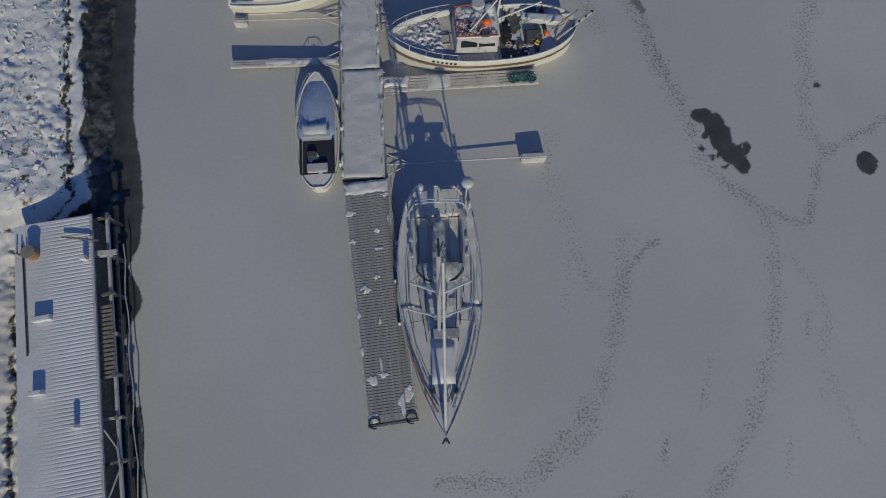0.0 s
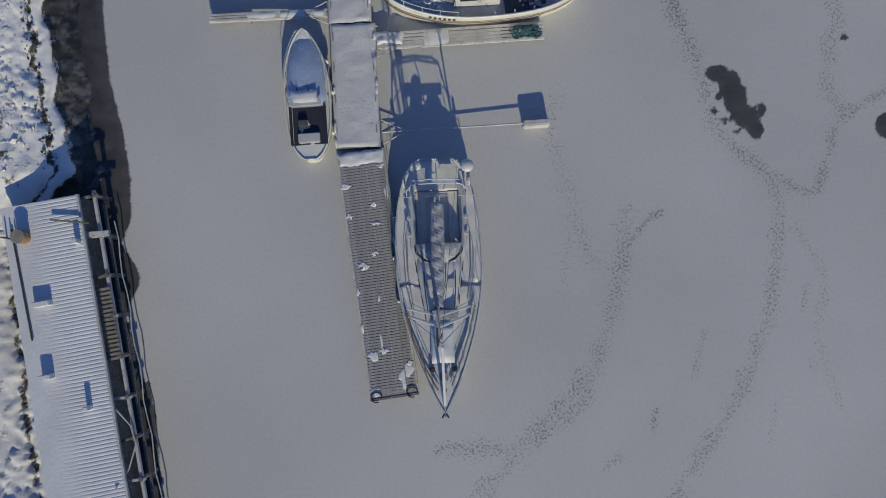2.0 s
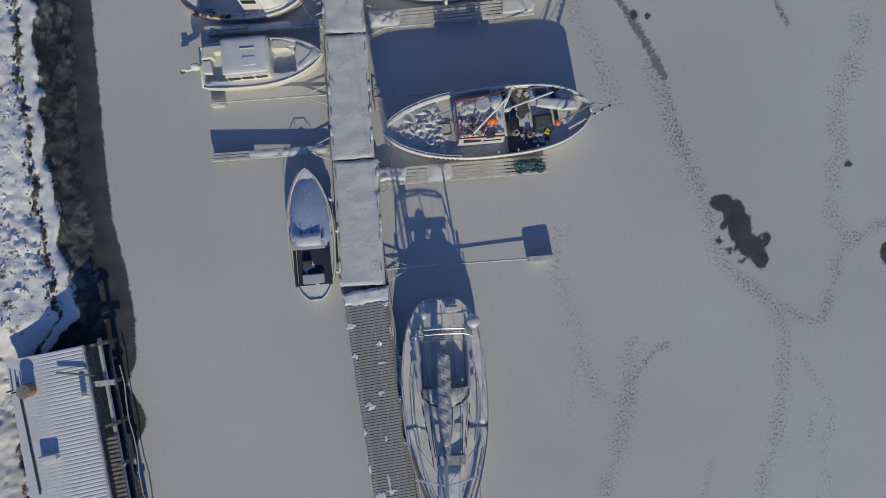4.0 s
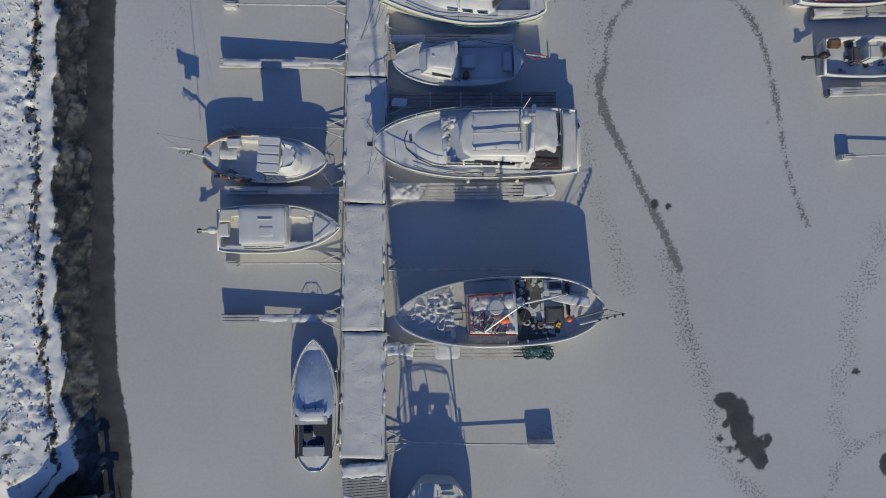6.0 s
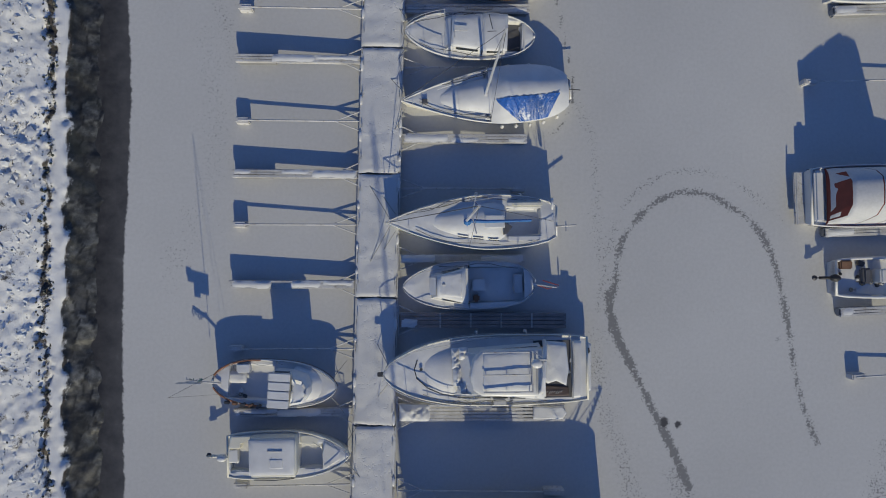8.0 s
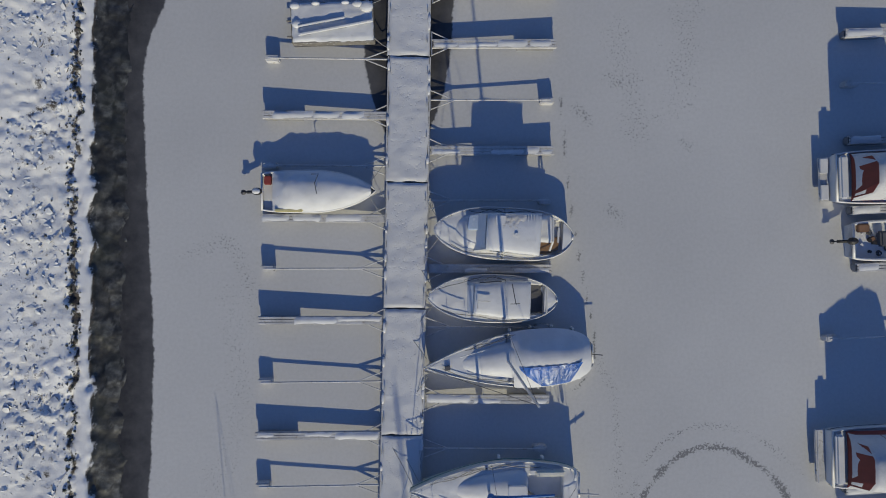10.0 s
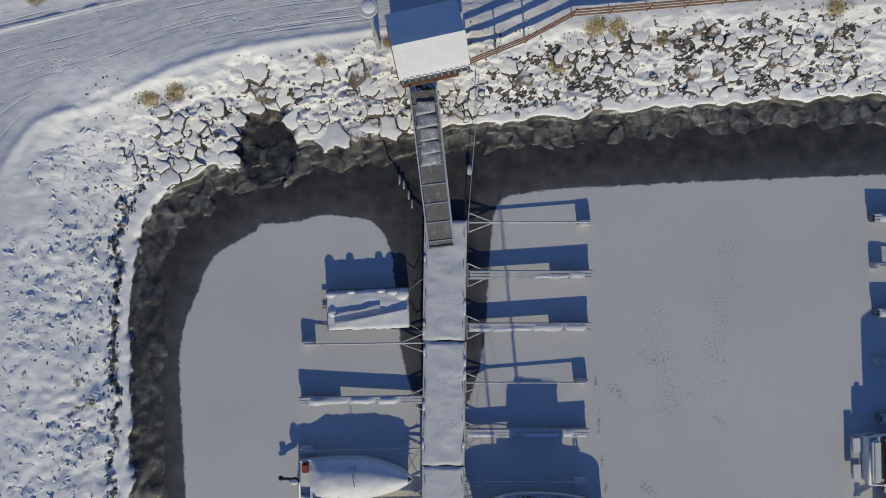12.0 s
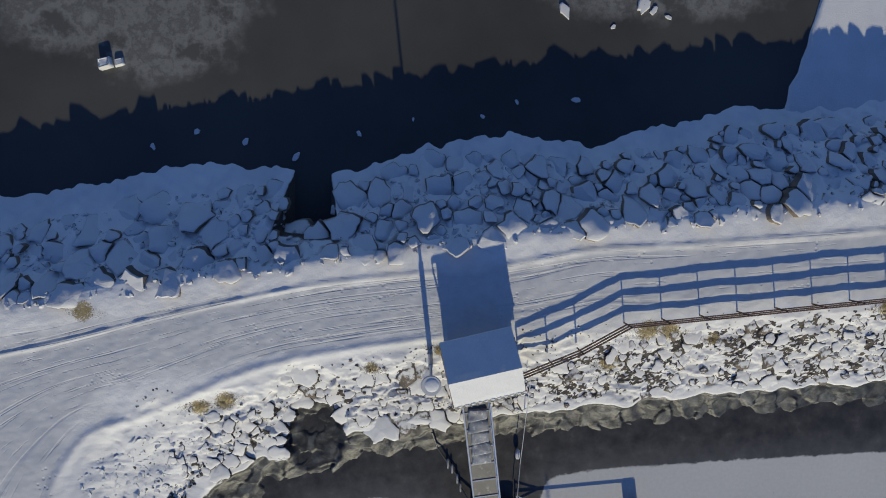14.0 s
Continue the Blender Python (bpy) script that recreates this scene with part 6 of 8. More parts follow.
for a, b in (((1.6, 0.45, 2.4), (-0.7, 0.26, 3.55)), ((0.2, 0.0, 3.4), (-0.7, 0.26, 3.55)), ((1.7, 1.2, 2.0), (0.0, 0.45, 3.0)), ((0.2, 0.0, 3.4), (2.6, 0.7, 2.2))):
    stay(fb, a, b, 0.015)
for k in range(7):
    part("line_knot", box(bmesh.new(), (0.45 - 0.17 * k, 0.60 - 0.05 * k, 2.72 + 0.14 * k), (0.12, 0.12, 0.12), 20 * k, 0.02), "frost" if k % 2 else "darksteel", mz)
for k in range(6):
    x = 8.9 - 0.26 * k
    b, z = at(f, x)
    part("lettering_bar", box(bmesh.new(), (x, b + 0.02, z * 0.86), (0.15, 0.02, 0.17), math.degrees(math.atan2(at(f, x + 0.1)[0] - at(f, x - 0.1)[0], 0.2))), "mark", fb, "dark registration mark")

# the motor cruiser
cr, L = boat("motor_cruiser", (8.1, 31.4), (-3.35, 30.9), "long white motor cruiser under snow with a closed flybridge", "motor yacht")
f = hull_form(L, 3.95, 1.45, 0.88, 0.42, 2.5, 0.62, 0.5, 0.0, 2.0, 26)
hull(cr, f, "hullwhite", "cream", 0.06, "boatsnow", 0.85, 0.08, "greyhull")
part("bathing_platform", plate(bmesh.new(), [(-0.3, -1.3), (0.45, -1.45), (0.45, 1.5), (-0.25, 1.35)], 0.5, 1.05, 0.10, 0.06, 0.05), "boatsnow", cr, "bathing platform under lumpy snow")
part("tender_chock", box(bmesh.new(), (0.05, -0.9, 1.1), (0.5, 0.35, 0.2), 15, 0.06), "darksteel", cr)
part("transom", plate(bmesh.new(), [(0.4, -1.55), (0.85, -1.6), (0.95, 1.6), (0.5, 1.55)], 0.9, 1.75, 0.10, 0.03), "hullwhite", cr, "white rounded transom beam")
part("transom_rail", tube(bmesh.new(), [(0.95, -1.6, 2.0), (0.9, 0, 2.05), (1.0, 1.55, 1.95)], 0.04, 6), "frost", cr)
# floor coloured dark for the shade inside the cockpit
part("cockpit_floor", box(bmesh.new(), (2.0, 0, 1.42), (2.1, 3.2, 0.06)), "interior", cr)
part("cockpit_trim", plate(bmesh.new(), [(1.15, 1.0), (3.1, 0.85), (2.5, 1.5), (1.1, 1.5)], 1.43, 1.50, 0.02), "chestnut", cr, "dark brown cockpit sole")
for k in range(7):
    part("frost_mark", tube(bmesh.new(), [(1.5 + 0.13 * k, 1.2, 1.53), (1.62 + 0.13 * k, 1.3 + 0.05 * (k % 3), 1.53)], 0.018, 5), "frost", cr)
part("canvas_cover", plate(bmesh.new(), [(1.4, -1.55), (2.5, -1.65), (2.72, -1.0), (2.72, 0.45), (2.45, 0.62), (2.0, 0.48), (1.45, 0.75), (1.3, -0.2)], 1.9, 2.5, 0.12, 0.06, 0.04), "boatsnow", cr, "snow-laden cockpit canvas")
cabin(cr, 2.75, 7.7, 3.05, 2.5, 1.4, 1.35, 1.6, 0.05, 0.22, crown=0.08, snow=0.10)
fly = part("flybridge", plate(bmesh.new(), [(2.7, -1.45), (6.1, -1.35), (6.55, -0.9), (6.75, 0.0), (6.55, 0.75), (6.1, 1.05), (2.7, 1.15)], 2.75, 3.27, 0.14, 0.05, 0.02), "hullwhite", cr, "long white hardtop")
part("roof_snow", plate(bmesh.new(), [(3.45, -1.28), (6.0, -1.2), (6.05, 0.72), (3.45, 0.78)], 3.25, 3.35, 0.06, 0.03, 0.03), "boatsnow", fly, "smooth snow on the hardtop")
for y in (-1.3, -0.12, 0.8):
    part("grab_rail", tube(bmesh.new(), [(3.5, y, 3.53), (4.2, y, 3.55), (6.05, y, 3.47)], 0.035, 6), "frost", fly)
    for x in (3.6, 4.8, 5.9):
        part("rail_foot", tube(bmesh.new(), [(x, y, 3.27), (x, y, 3.51)], 0.022, 5), "frost", fly)
part("roof_bar", tube(bmesh.new(), [(3.5, -1.3, 3.53), (3.45, 0.8, 3.53)], 0.04, 6), "frost", fly)
part("radar_arch", tube(bmesh.new(), [(2.5, -1.62, 1.8), (2.75, -1.5, 3.4), (2.85, -0.8, 3.75), (2.9, 0, 3.8), (2.95, 0.7, 3.6), (3.15, 1.2, 2.8), (3.4, 1.45, 1.8)], 0.12, 8), "hullwhite", cr, "white radar arch")
part("radar_dome", ball(disc(bmesh.new(), (3.25, -0.72, 3.2), 0.06, 0.5, 8), (3.25, -0.72, 3.8), (0.30, 0.25, 0.16), 16), "hullwhite", cr, "", True)
part("arch_light", box(bmesh.new(), (2.95, -0.95, 3.92), (0.45, 0.14, 0.12), 0, 0.04), "frost", cr)
part("aerial", tube(bmesh.new(), [(3.4, -1.3, 3.2), (3.3, -1.35, 5.6)], 0.025, 5), "hullwhite", cr)
for k in range(2):
    part("arch_ladder", tube(bmesh.new(), [(3.15 + 0.28 * k, -0.6, 3.4), (3.2 + 0.28 * k, 0.9, 3.3)], 0.03, 5), "frost", cr)
for k, (x0, x1, y0, y1) in enumerate(((6.75, 7.25, -1.4, -0.7), (7.2, 7.65, -1.35, -0.2), (7.1, 7.6, -0.35, 0.75), (6.7, 7.2, 0.55, 1.2))):
    part("torn_snow", crumpled(bmesh.new(), x0, x1, y0, y1, 1.85 + 0.12 * (k in (0, 3)), 0.16, 2.0 + k, 0.07), "boatsnow", cr, "broken snow slid off the windscreen", True)
rail(cr, f, 5.5, L - 0.12, 0.65, 1.1)
dome(cr, 7.3, 9.75, 2.9, 2.0, 1.46, 0.34, "fore_cabin")
part("trunk_edge", tube(bmesh.new(), [(7.4, 1.36, 1.6), (8.2, 1.22, 1.66), (9.0, 0.85, 1.7), (9.6, 0.3, 1.72), (9.72, -0.2, 1.72), (9.55, -0.7, 1.7)], 0.03, 6), "darksteel", cr)
part("foredeck_hatch", disc(bmesh.new(), (9.35, -0.2, 1.74), 0.09, 0.05, 12), "darksteel", cr)
for k in range(4):
    part("hull_band", box(bmesh.new(), (4.1 + 0.95 * k, 1.38 - 0.03 * k, 2.2), (0.85, 0.04, 0.3), -1.5, 0.01), "glass", cr)
part("boarding_step", box(bmesh.new(), (5.0, 1.78, 1.55), (0.7, 0.22, 0.14), 0, 0.03), "greyhull", cr)
moor(cr, L - 0.3, 1.9)
part("anchor", box(bmesh.new(), (L + 0.05, 0, 1.85), (0.5, 0.25, 0.1), bevel=0.03), "darksteel", cr)
for x in (3.4, 6.2):
    fender(cr, f, x, 1)
    fender(cr, f, x, -1)
clutter(cr, 0.4, 1.8, -1.2, 1.2, 1.15, 6, 69)
deck_lines(cr, f, L, 4, 70)

# small wheelhouse boat with net gear, landward side
lc, L = boat("coastal_boat", (-12.95, 30.2), (-5.95, 29.95), "small white workboat with a planked foredeck and stern mast", "workboat")
f = hull_form(L, 2.65, 0.95, 0.08, 0.5, 2.3, 0.62, 0.4, 0.2, 3.2)
hull(lc, f, "hullwhite", "hullwhite", 0.10, "boatsnow", 0.82, 0.06, "rust", [(0.9, 3.4, -0.95, 0.95, 0.42)])
moor(lc, L - 0.3, 1.2)
for k in range(4):
    part("hatch_board", box(bmesh.new(), (4.1, -0.72 + 0.48 * k, 2.62), (1.15, 0.44, 0.14), bevel=0.03), "boatsnow", lc, "snowy hatch board")
part("wheelhouse", box(bmesh.new(), (4.1, 0, 1.6), (1.1, 1.8, 2.0), bevel=0.05), "hullwhite", lc)
part("house_front", plate(bmesh.new(), [(4.6, -0.9), (5.35, -0.72), (5.65, -0.25), (5.65, 0.25), (5.35, 0.72), (4.6, 0.9)], 0.8, 2.5, 0.35, 0.1, 0.03), "boatsnow", lc, "rounded house front under snow")
for s in (-1, 1):
    part("window", box(bmesh.new(), (4.1, s * 0.9, 2.05), (0.8, 0.04, 0.4), 0, 0.01), "glass", lc)
for s in (-1, 1):
    part("rubbing_rail", tube(bmesh.new(), [(x, s * (at(f, x)[0] - 0.02), at(f, x)[1] + 0.04) for x in (0.1, 0.25, 0.5, 0.9, 1.4, 2.0, 2.6)], 0.055, 6), "rustbright", lc, "orange-brown stern rail")
dome(lc, 4.4, 6.45, 2.2, 1.7, 0.95, 0.5, "foredeck_house")
part("net_bin", box(bmesh.new(), (1.7, 0.8, 0.95), (0.75, 0.5, 0.4), 5, 0.05), "boatsnow", lc)
part("snow_ledge", drift(bmesh.new(), 0.7, 1.8, -0.1, 0.55, 0.75, 0.12, 0.12, 3.0), "boatsnow", lc, "", True)
part("tiller_gear", tube(bmesh.new(), [(0.5, -0.1, 1.1), (-0.4, 0.0, 1.5), (-1.2, 0.1, 1.7)], 0.05, 6), "frost", lc, "frosted stern spar")
for k in range(9):
    q = random.Random(820 + k)
    part("spar_net", tube(bmesh.new(), [(-0.35 - 0.09 * k + q.uniform(-0.1, 0.1), q.uniform(-0.16, 0.2), 1.45 + 0.03 * k), (-0.45 - 0.09 * k, q.uniform(-0.05, 0.1), 1.55 + 0.02 * k), (-0.55 - 0.09 * k, q.uniform(-0.2, 0.2), 1.5)], 0.028, 5), q.choice(("net", "green", "frost")), lc, "teal net tangled on the spar")
for k in range(5):
    part("roller", box(bmesh.new(), (0.9 + 0.45 * k, -1.15 - 0.03 * k, 1.1), (0.3, 0.16, 0.22), 8 * k, 0.03), "rust" if k % 2 else "darksteel", lc)
mast(lc, -0.35, 0.15, 0.9, 5.2, 0.016, "greyhull")
for a in ((0.6, 0.7), (0.6, -0.7)):
    stay(lc, (-0.35, 0.15, 6.0), (a[0], a[1], 1.1), 0.006)
bm = bmesh.new()
for x, z, w, h in ((-0.75, 2.45, 1.2, 0.32), (-0.6, 2.2, 0.85, 0.3), (-1.25, 2.6, 0.3, 0.22), (-0.85, 2.05, 0.35, 0.2)):
    box(bm, (x, 0.1, z), (w, 0.04, h), 0, 0.01, 0, 6)
part("ragged_flag", bm, "greyhull", lc, "ragged sheet hung at the stern mast")
clutter(lc, 0.7, 2.0, -0.9, -0.5, 0.56, 5, 61, ("rust", "darksteel", "interior", "boatsnow", "green", "frost"))
deck_lines(lc, f, L, 3, 62)

# open motor boat with a long cuddy, landward side
lo, L = boat("motor_boat", (-12.0, 26.0), (-5.1, 26.3), "white fibreglass motor boat with snow-filled cockpit and outboard", "motor boat")
f = hull_form(L, 2.75, 1.1, 0.82, 0.42, 2.2, 0.7, 0.4, 0.0, 2.0)
hull(lo, f, "cream", "cream", 0.05, "boatsnow", 0.84, 0.10, "", [(0.2, 1.55, -0.85, 0.85, 0.42), (4.05, 5.35, -0.72, 0.62, 0.42)])
house = part("wheelhouse", plate(bmesh.new(), [(1.55, -0.95), (3.95, -0.98), (4.05, -0.6), (4.05, 0.85), (3.95, 1.2), (1.5, 1.2)], 0.4, 1.62, 0.06), "cream", lo, "cream wheelhouse")
part("roof_snow", plate(bmesh.new(), [(1.45, -0.82), (3.92, -0.84), (3.98, 1.1), (1.45, 1.12)], 1.58, 1.70, 0.06, 0.03, 0.02), "boatsnow", house, "flat roof under even snow")
for k in range(3):
    part("window", box(bmesh.new(), (1.95 + 0.75 * k, -0.98, 1.25), (0.62, 0.03, 0.34), 0, 0.01), "glass", house)
part("roof_hatch", plate(bmesh.new(), [(2.6, -0.45), (3.3, -0.45), (3.3, 0.05), (2.6, 0.05)], 1.68, 1.75, 0.02), "boatsnow", house)
part("wiper_bar", tube(bmesh.new(), [(2.5, 0.5, 1.76), (3.3, 0.48, 1.76)], 0.03, 6), "frost", house)
part("grab_rail", tube(bmesh.new(), [(1.7, -1.08, 1.6), (2.8, -1.12, 1.63), (3.9, -1.06, 1.6)], 0.025, 6), "darksteel", house)
part("aft_locker", plate(bmesh.new(), [(0.12, 0.45), (0.75, 0.45), (0.8, 0.75), (1.45, 0.8), (1.45, 1.15), (0.2, 1.15)], 0.4, 0.96, 0.06), "cream", lo, "cream stern locker")
part("bow_bench", plate(bmesh.new(), [(4.1, 0.62), (5.1, 0.55), (5.35, 0.3), (5.3, 0.85), (4.8, 1.1), (4.1, 1.15)], 0.4, 0.95, 0.08), "cream", lo, "cream bow seat")
part("foredeck", plate(bmesh.new(), [(5.5, -0.75), (6.2, -0.35), (6.75, 0), (6.2, 0.35), (5.5, 0.75), (5.35, 0.0)], 0.7, 1.14, 0.05), "hullwhite", lo)
part("splash_well", plate(bmesh.new(), [(0.05, -0.35), (0.6, -0.4), (0.6, 0.4), (0.05, 0.35)], 0.4, 0.85, 0.06), "boatsnow", lo)
part("side_seat", plate(bmesh.new(), [(0.15, -1.1), (1.4, -1.15), (1.4, -0.85), (0.15, -0.75)], 0.4, 0.8, 0.06), "cream", lo)
rail(lo, f, 4.9, L - 0.2, 0.3, 0.7)
outboard(lo, -0.02, 0.62, "cream")
moor(lo, L - 0.3, 1.1)
raise_gear(lo, 0.25)

# sloop with a blue boom cover
s2, L = boat("sloop", (6.2, 39.6), (-3.4, 39.3), "white sailing sloop under snow with a blue boom cover", "sailing yacht")
f = hull_form(L, 3.1, 1.4, 0.55, 0.40, 1.7, 0.95, 0.3, 0.05, 2.0)
hull(s2, f, "cream", "hullwhite", 0.05, "boatsnow", 0.75, 0.06, "green", [(0.95, 2.85, -0.75, 0.75, 0.5)])
dome(s2, 2.95, 7.4, 2.35, 1.2, 0.98, 0.42)
for k in range(3):
    part("window", box(bmesh.new(), (3.6 + 0.85 * k, 1.05 - 0.09 * k, 1.18), (0.6, 0.04, 0.12), -6, 0.02), "glass", s2)
part("slide_hatch", plate(bmesh.new(), [(3.0, -0.35), (4.1, -0.35), (4.1, 0.38), (3.0, 0.38)], 1.3, 1.46, 0.04), "boatsnow", s2)
part("mast_collar", ball(bmesh.new(), (5.1, 0.05, 2.05), (0.22, 0.22, 0.3), 12), "blue", s2, "blue canvas gathered at the mast", True)
for s in (-1, 1):
    part("cockpit_bench", box(bmesh.new(), (1.85, s * 0.95, 1.02), (1.9, 0.3, 0.16), bevel=0.05), "boatsnow", s2)
# solid dark plate: the shaded opening is painted, not cut
part("companionway", plate(bmesh.new(), [(2.55, 0.3), (3.0, 0.0), (3.05, 0.75), (2.85, 0.7)], 1.05, 1.34, 0.02), "interior", s2)
part("sail_bag", box(bmesh.new(), (1.7, -0.95, 1.25), (1.7, 0.35, 0.3), bevel=0.1), "cream", s2)
moor(s2, L - 0.5, 1.3)
moor(s2, L - 0.2, 1.3, 1.2, 2.2, 0.2)
MX2 = 5.15
mast(s2, MX2, 0, 1.3, 10.5, 0.08)
part("blue_boom_cover", tube(bmesh.new(), [(MX2 - 0.05, 0, 2.1), (4.0, 0.05, 2.05), (1.6, 0.0, 1.98)], 0.11, 8, 0.6), "blue", s2, "blue boom cover")
for s in (-1, 1):
    stay(s2, (MX2 - 0.2, s * 1.45, 1.05), (MX2, 0, 11.6), 0.012)
    part("spreader", tube(bmesh.new(), [(MX2, 0, 6.6), (MX2 - 0.2, s * 0.9, 6.7)], 0.03, 6), "alu", s2)
stay(s2, (L - 0.15, 0, 1.4), (MX2, 0, 11.7), 0.02)
stay(s2, (0.1, 0, 1.2), (MX2, 0, 11.7), 0.012)
rail(s2, f, L - 1.3, L - 0.1, 0.55, 0.8)
rail(s2, f, 0.1, 1.0, 0.55, 0.45, False)
part("lifebuoy", tube(bmesh.new(), [(0.35 + 0.05 * math.sin(a), -0.95 + 0.28 * math.cos(a), 1.5 + 0.28 * math.sin(a)) for a in (i * 0.4488 for i in range(15))], 0.07, 8), "hullwhite", s2)
part("wind_vane", tube(tube(bmesh.new(), [(0.1, 0.3, 1.1), (-1.0, 0.25, 1.4)], 0.05, 6), [(-0.45, 0.0, 1.2), (-0.45, 0.6, 1.3)], 0.04, 6), "frost", s2, "frosted steering gear at the stern")
for x in (2.0, 4.5):
    fender(s2, f, x, -1)
deck_lines(s2, f, L, 5, 71)
raise_gear(s2, 0.4)

# open launch with a small cuddy
op, L = boat("open_launch", (5.1, 36.05), (-2.4, 35.7), "open white launch with a small snowy wheelhouse", "motor boat")
f = hull_form(L, 2.75, 0.9, 0.12, 0.5, 2.3, 0.62, 0.4, 0.15, 4.0)
hull(op, f, "hullwhite", "greyhull", 0.05, "boatsnow", 0.82, 0.06, "", [(0.6, 4.0, -1.0, 1.0, 0.42)])
part("well_floor", box(bmesh.new(), (2.3, 0, 0.48), (3.2, 1.9, 0.04)), "boatsnow", op, "shaded open well")
cabin(op, 4.05, 6.2, 2.3, 1.5, 0.85, 0.7, 0.7, 0.0, 0.2, crown=0.1, snow=0.08)
part("dash_board", box(bmesh.new(), (3.95, 0, 1.35), (0.25, 2.0, 0.4), bevel=0.05), "hullwhite", op)
part("engine_box", box(bmesh.new(), (3.2, 0.0, 0.8), (0.75, 0.7, 0.45), bevel=0.06), "boatsnow", op)
part("helm_seat", box(bmesh.new(), (3.35, 0.75, 0.85), (0.35, 0.4, 0.5), bevel=0.08), "rust", op)
part("stern_bench", box(bmesh.new(), (0.95, 0, 0.75), (0.5, 1.1, 0.3), bevel=0.05), "greyhull", op)
part("stern_frame", tube(tube(bmesh.new(), [(0.2, -0.6, 0.9), (0.15, -0.25, 2.0), (0.15, 0.3, 2.0), (0.35, 0.7, 0.9)], 0.03, 6), [(0.15, 0.0, 2.0), (-1.0, 0.2, 2.1)], 0.035, 6), "frost", op, "pale stern frame")
part("red_pole", tube(bmesh.new(), [(0.0, 0.05, 1.85), (-0.6, 0.28, 1.8), (-1.2, 0.1, 1.75), (-0.3, -0.2, 1.8)], 0.03, 6), "redpaint", op)
part("roof_lamp", ball(bmesh.new(), (5.2, -0.1, 1.75), (0.1, 0.1, 0.08), 10), "frost", op)
part("roof_snow", plate(bmesh.new(), [(4.2, -0.75), (5.4, -0.6), (5.4, 0.5), (4.2, 0.65)], 1.6, 1.76, 0.06, 0.02, 0.04), "boatsnow", op)
deck_lines(op, f, L, 2, 66)

# covered boat with outboard, landward side
lv, L = boat("covered_boat", (-12.25, 56.0), (-5.7, 56.2), "small boat under a snow-covered tarpaulin with an outboard", "motor boat")
f = hull_form(L, 2.45, 0.8, 0.85, 0.42, 2.1, 0.75, 0.3, 0.0, 2.0)
hull(lv, f, "cream", "hullwhite", 0.25, "boatsnow", 0.85, 0.12, "")
rows = []
for i in range(29):
    x = 0.65 + (L - 0.9) * i / 28
    b, z = at(f, x)
    b = max(0.05, b - 0.05)
    k = 0.55 * math.sin(min(1, i / 6) * math.pi / 2) * (1 - max(0, (i - 16) / 16) ** 2)
    rows.append([(x, b * v, z + 0.03 + k * (1 - v * v) ** 0.8 + 0.05 * noise.noise(Vector((x * 2.5, v * 2, 3))) + max(0.0, 0.14 - 0.03 * x) * noise.noise(Vector((x * 5, v * 3.5, 8)))) for v in (-1, -0.9, -0.77, -0.64, -0.5, -0.33, -0.16, 0, 0.16, 0.33, 0.5, 0.64, 0.77, 0.9, 1)])
part("tarpaulin", (lambda b: (loft(b, rows), b)[1])(bmesh.new()), "boatsnow", lv, "tarpaulin under wrinkled snow", True)
part("yellow_hem", box(bmesh.new(), (1.6, -1.08, 0.92), (1.6, 0.2, 0.14), 0, 0.05), "yellow", lv, "yellow hem of the cover")
part("stern_locker", box(bmesh.new(), (0.4, 0.65, 0.8), (0.4, 0.5, 0.3), bevel=0.05), "redpaint", lv)
part("roof_frame", tube(bmesh.new(), [(3.0, 0.9, 1.5), (3.4, 0.9, 1.52), (3.2, 0.4, 1.6), (3.3, -0.2, 1.55)], 0.025, 5), "darksteel", lv)
outboard(lv, 0.0, 0.6, "dark")
moor(lv, L - 0.3, 1.0)

# double-ended cabin boat with a varnished cockpit
b1, L = boat("cabin_cruiser", (5.6, 53.75), (-2.35, 54.05), "white double-ended cabin boat with brown cockpit sole and snowy roof", "motor boat")
f = hull_form(L, 3.0, 1.0, 0.08, 0.5, 2.4, 0.60, 0.4, 0.2, 3.6)
hull(b1, f, "cream", "hullwhite", 0.05, "boatsnow", 0.82, 0.07, "rust", [(0.6, 2.15, -0.95, 1.05, 0.4)])
cabin(b1, 2.2, 5.7, 2.5, 2.2, 1.0, 1.9, 0.7, 0.05, 0.15, crown=0.1)
dome(b1, 5.0, 7.2, 2.4, 1.7, 1.0, 0.42, "fore_cabin")
part("cockpit_sole", plate(bmesh.new(), [(0.7, 0.0), (1.6, 0.1), (3.0, 0.75), (2.9, 1.15), (1.6, 1.12), (0.8, 0.75)], 0.5, 0.93, 0.02), "tan", b1, "brown cockpit sole")
part("cockpit_side", box(bmesh.new(), (2.1, 0.55, 1.1), (0.1, 1.2, 0.6), bevel=0.02), "tan", b1)
part("cockpit_canvas", drift(bmesh.new(), 1.2, 2.3, -1.1, 0.35, 1.25, 0.12, 0.14, 8.0), "boatsnow", b1, "snow on the cockpit cover", True)
part("tiller", box(bmesh.new(), (0.85, -0.1, 1.15), (0.12, 0.9, 0.14), 0, 0.03), "hullwhite", b1)
part("roof_hatch", box(bmesh.new(), (4.4, -0.65, 3.08), (0.55, 0.5, 0.06), bevel=0.02), "boatsnow", b1)
part("roof_vent", disc(bmesh.new(), (3.5, 0.1, 3.03), 0.10, 0.14, 12), "hullwhite", b1)
rail(b1, f, 5.2, L - 0.1, 0.55, 0.8)
moor(b1, L - 0.3, 1.3)
deck_lines(b1, f, L, 3, 74)
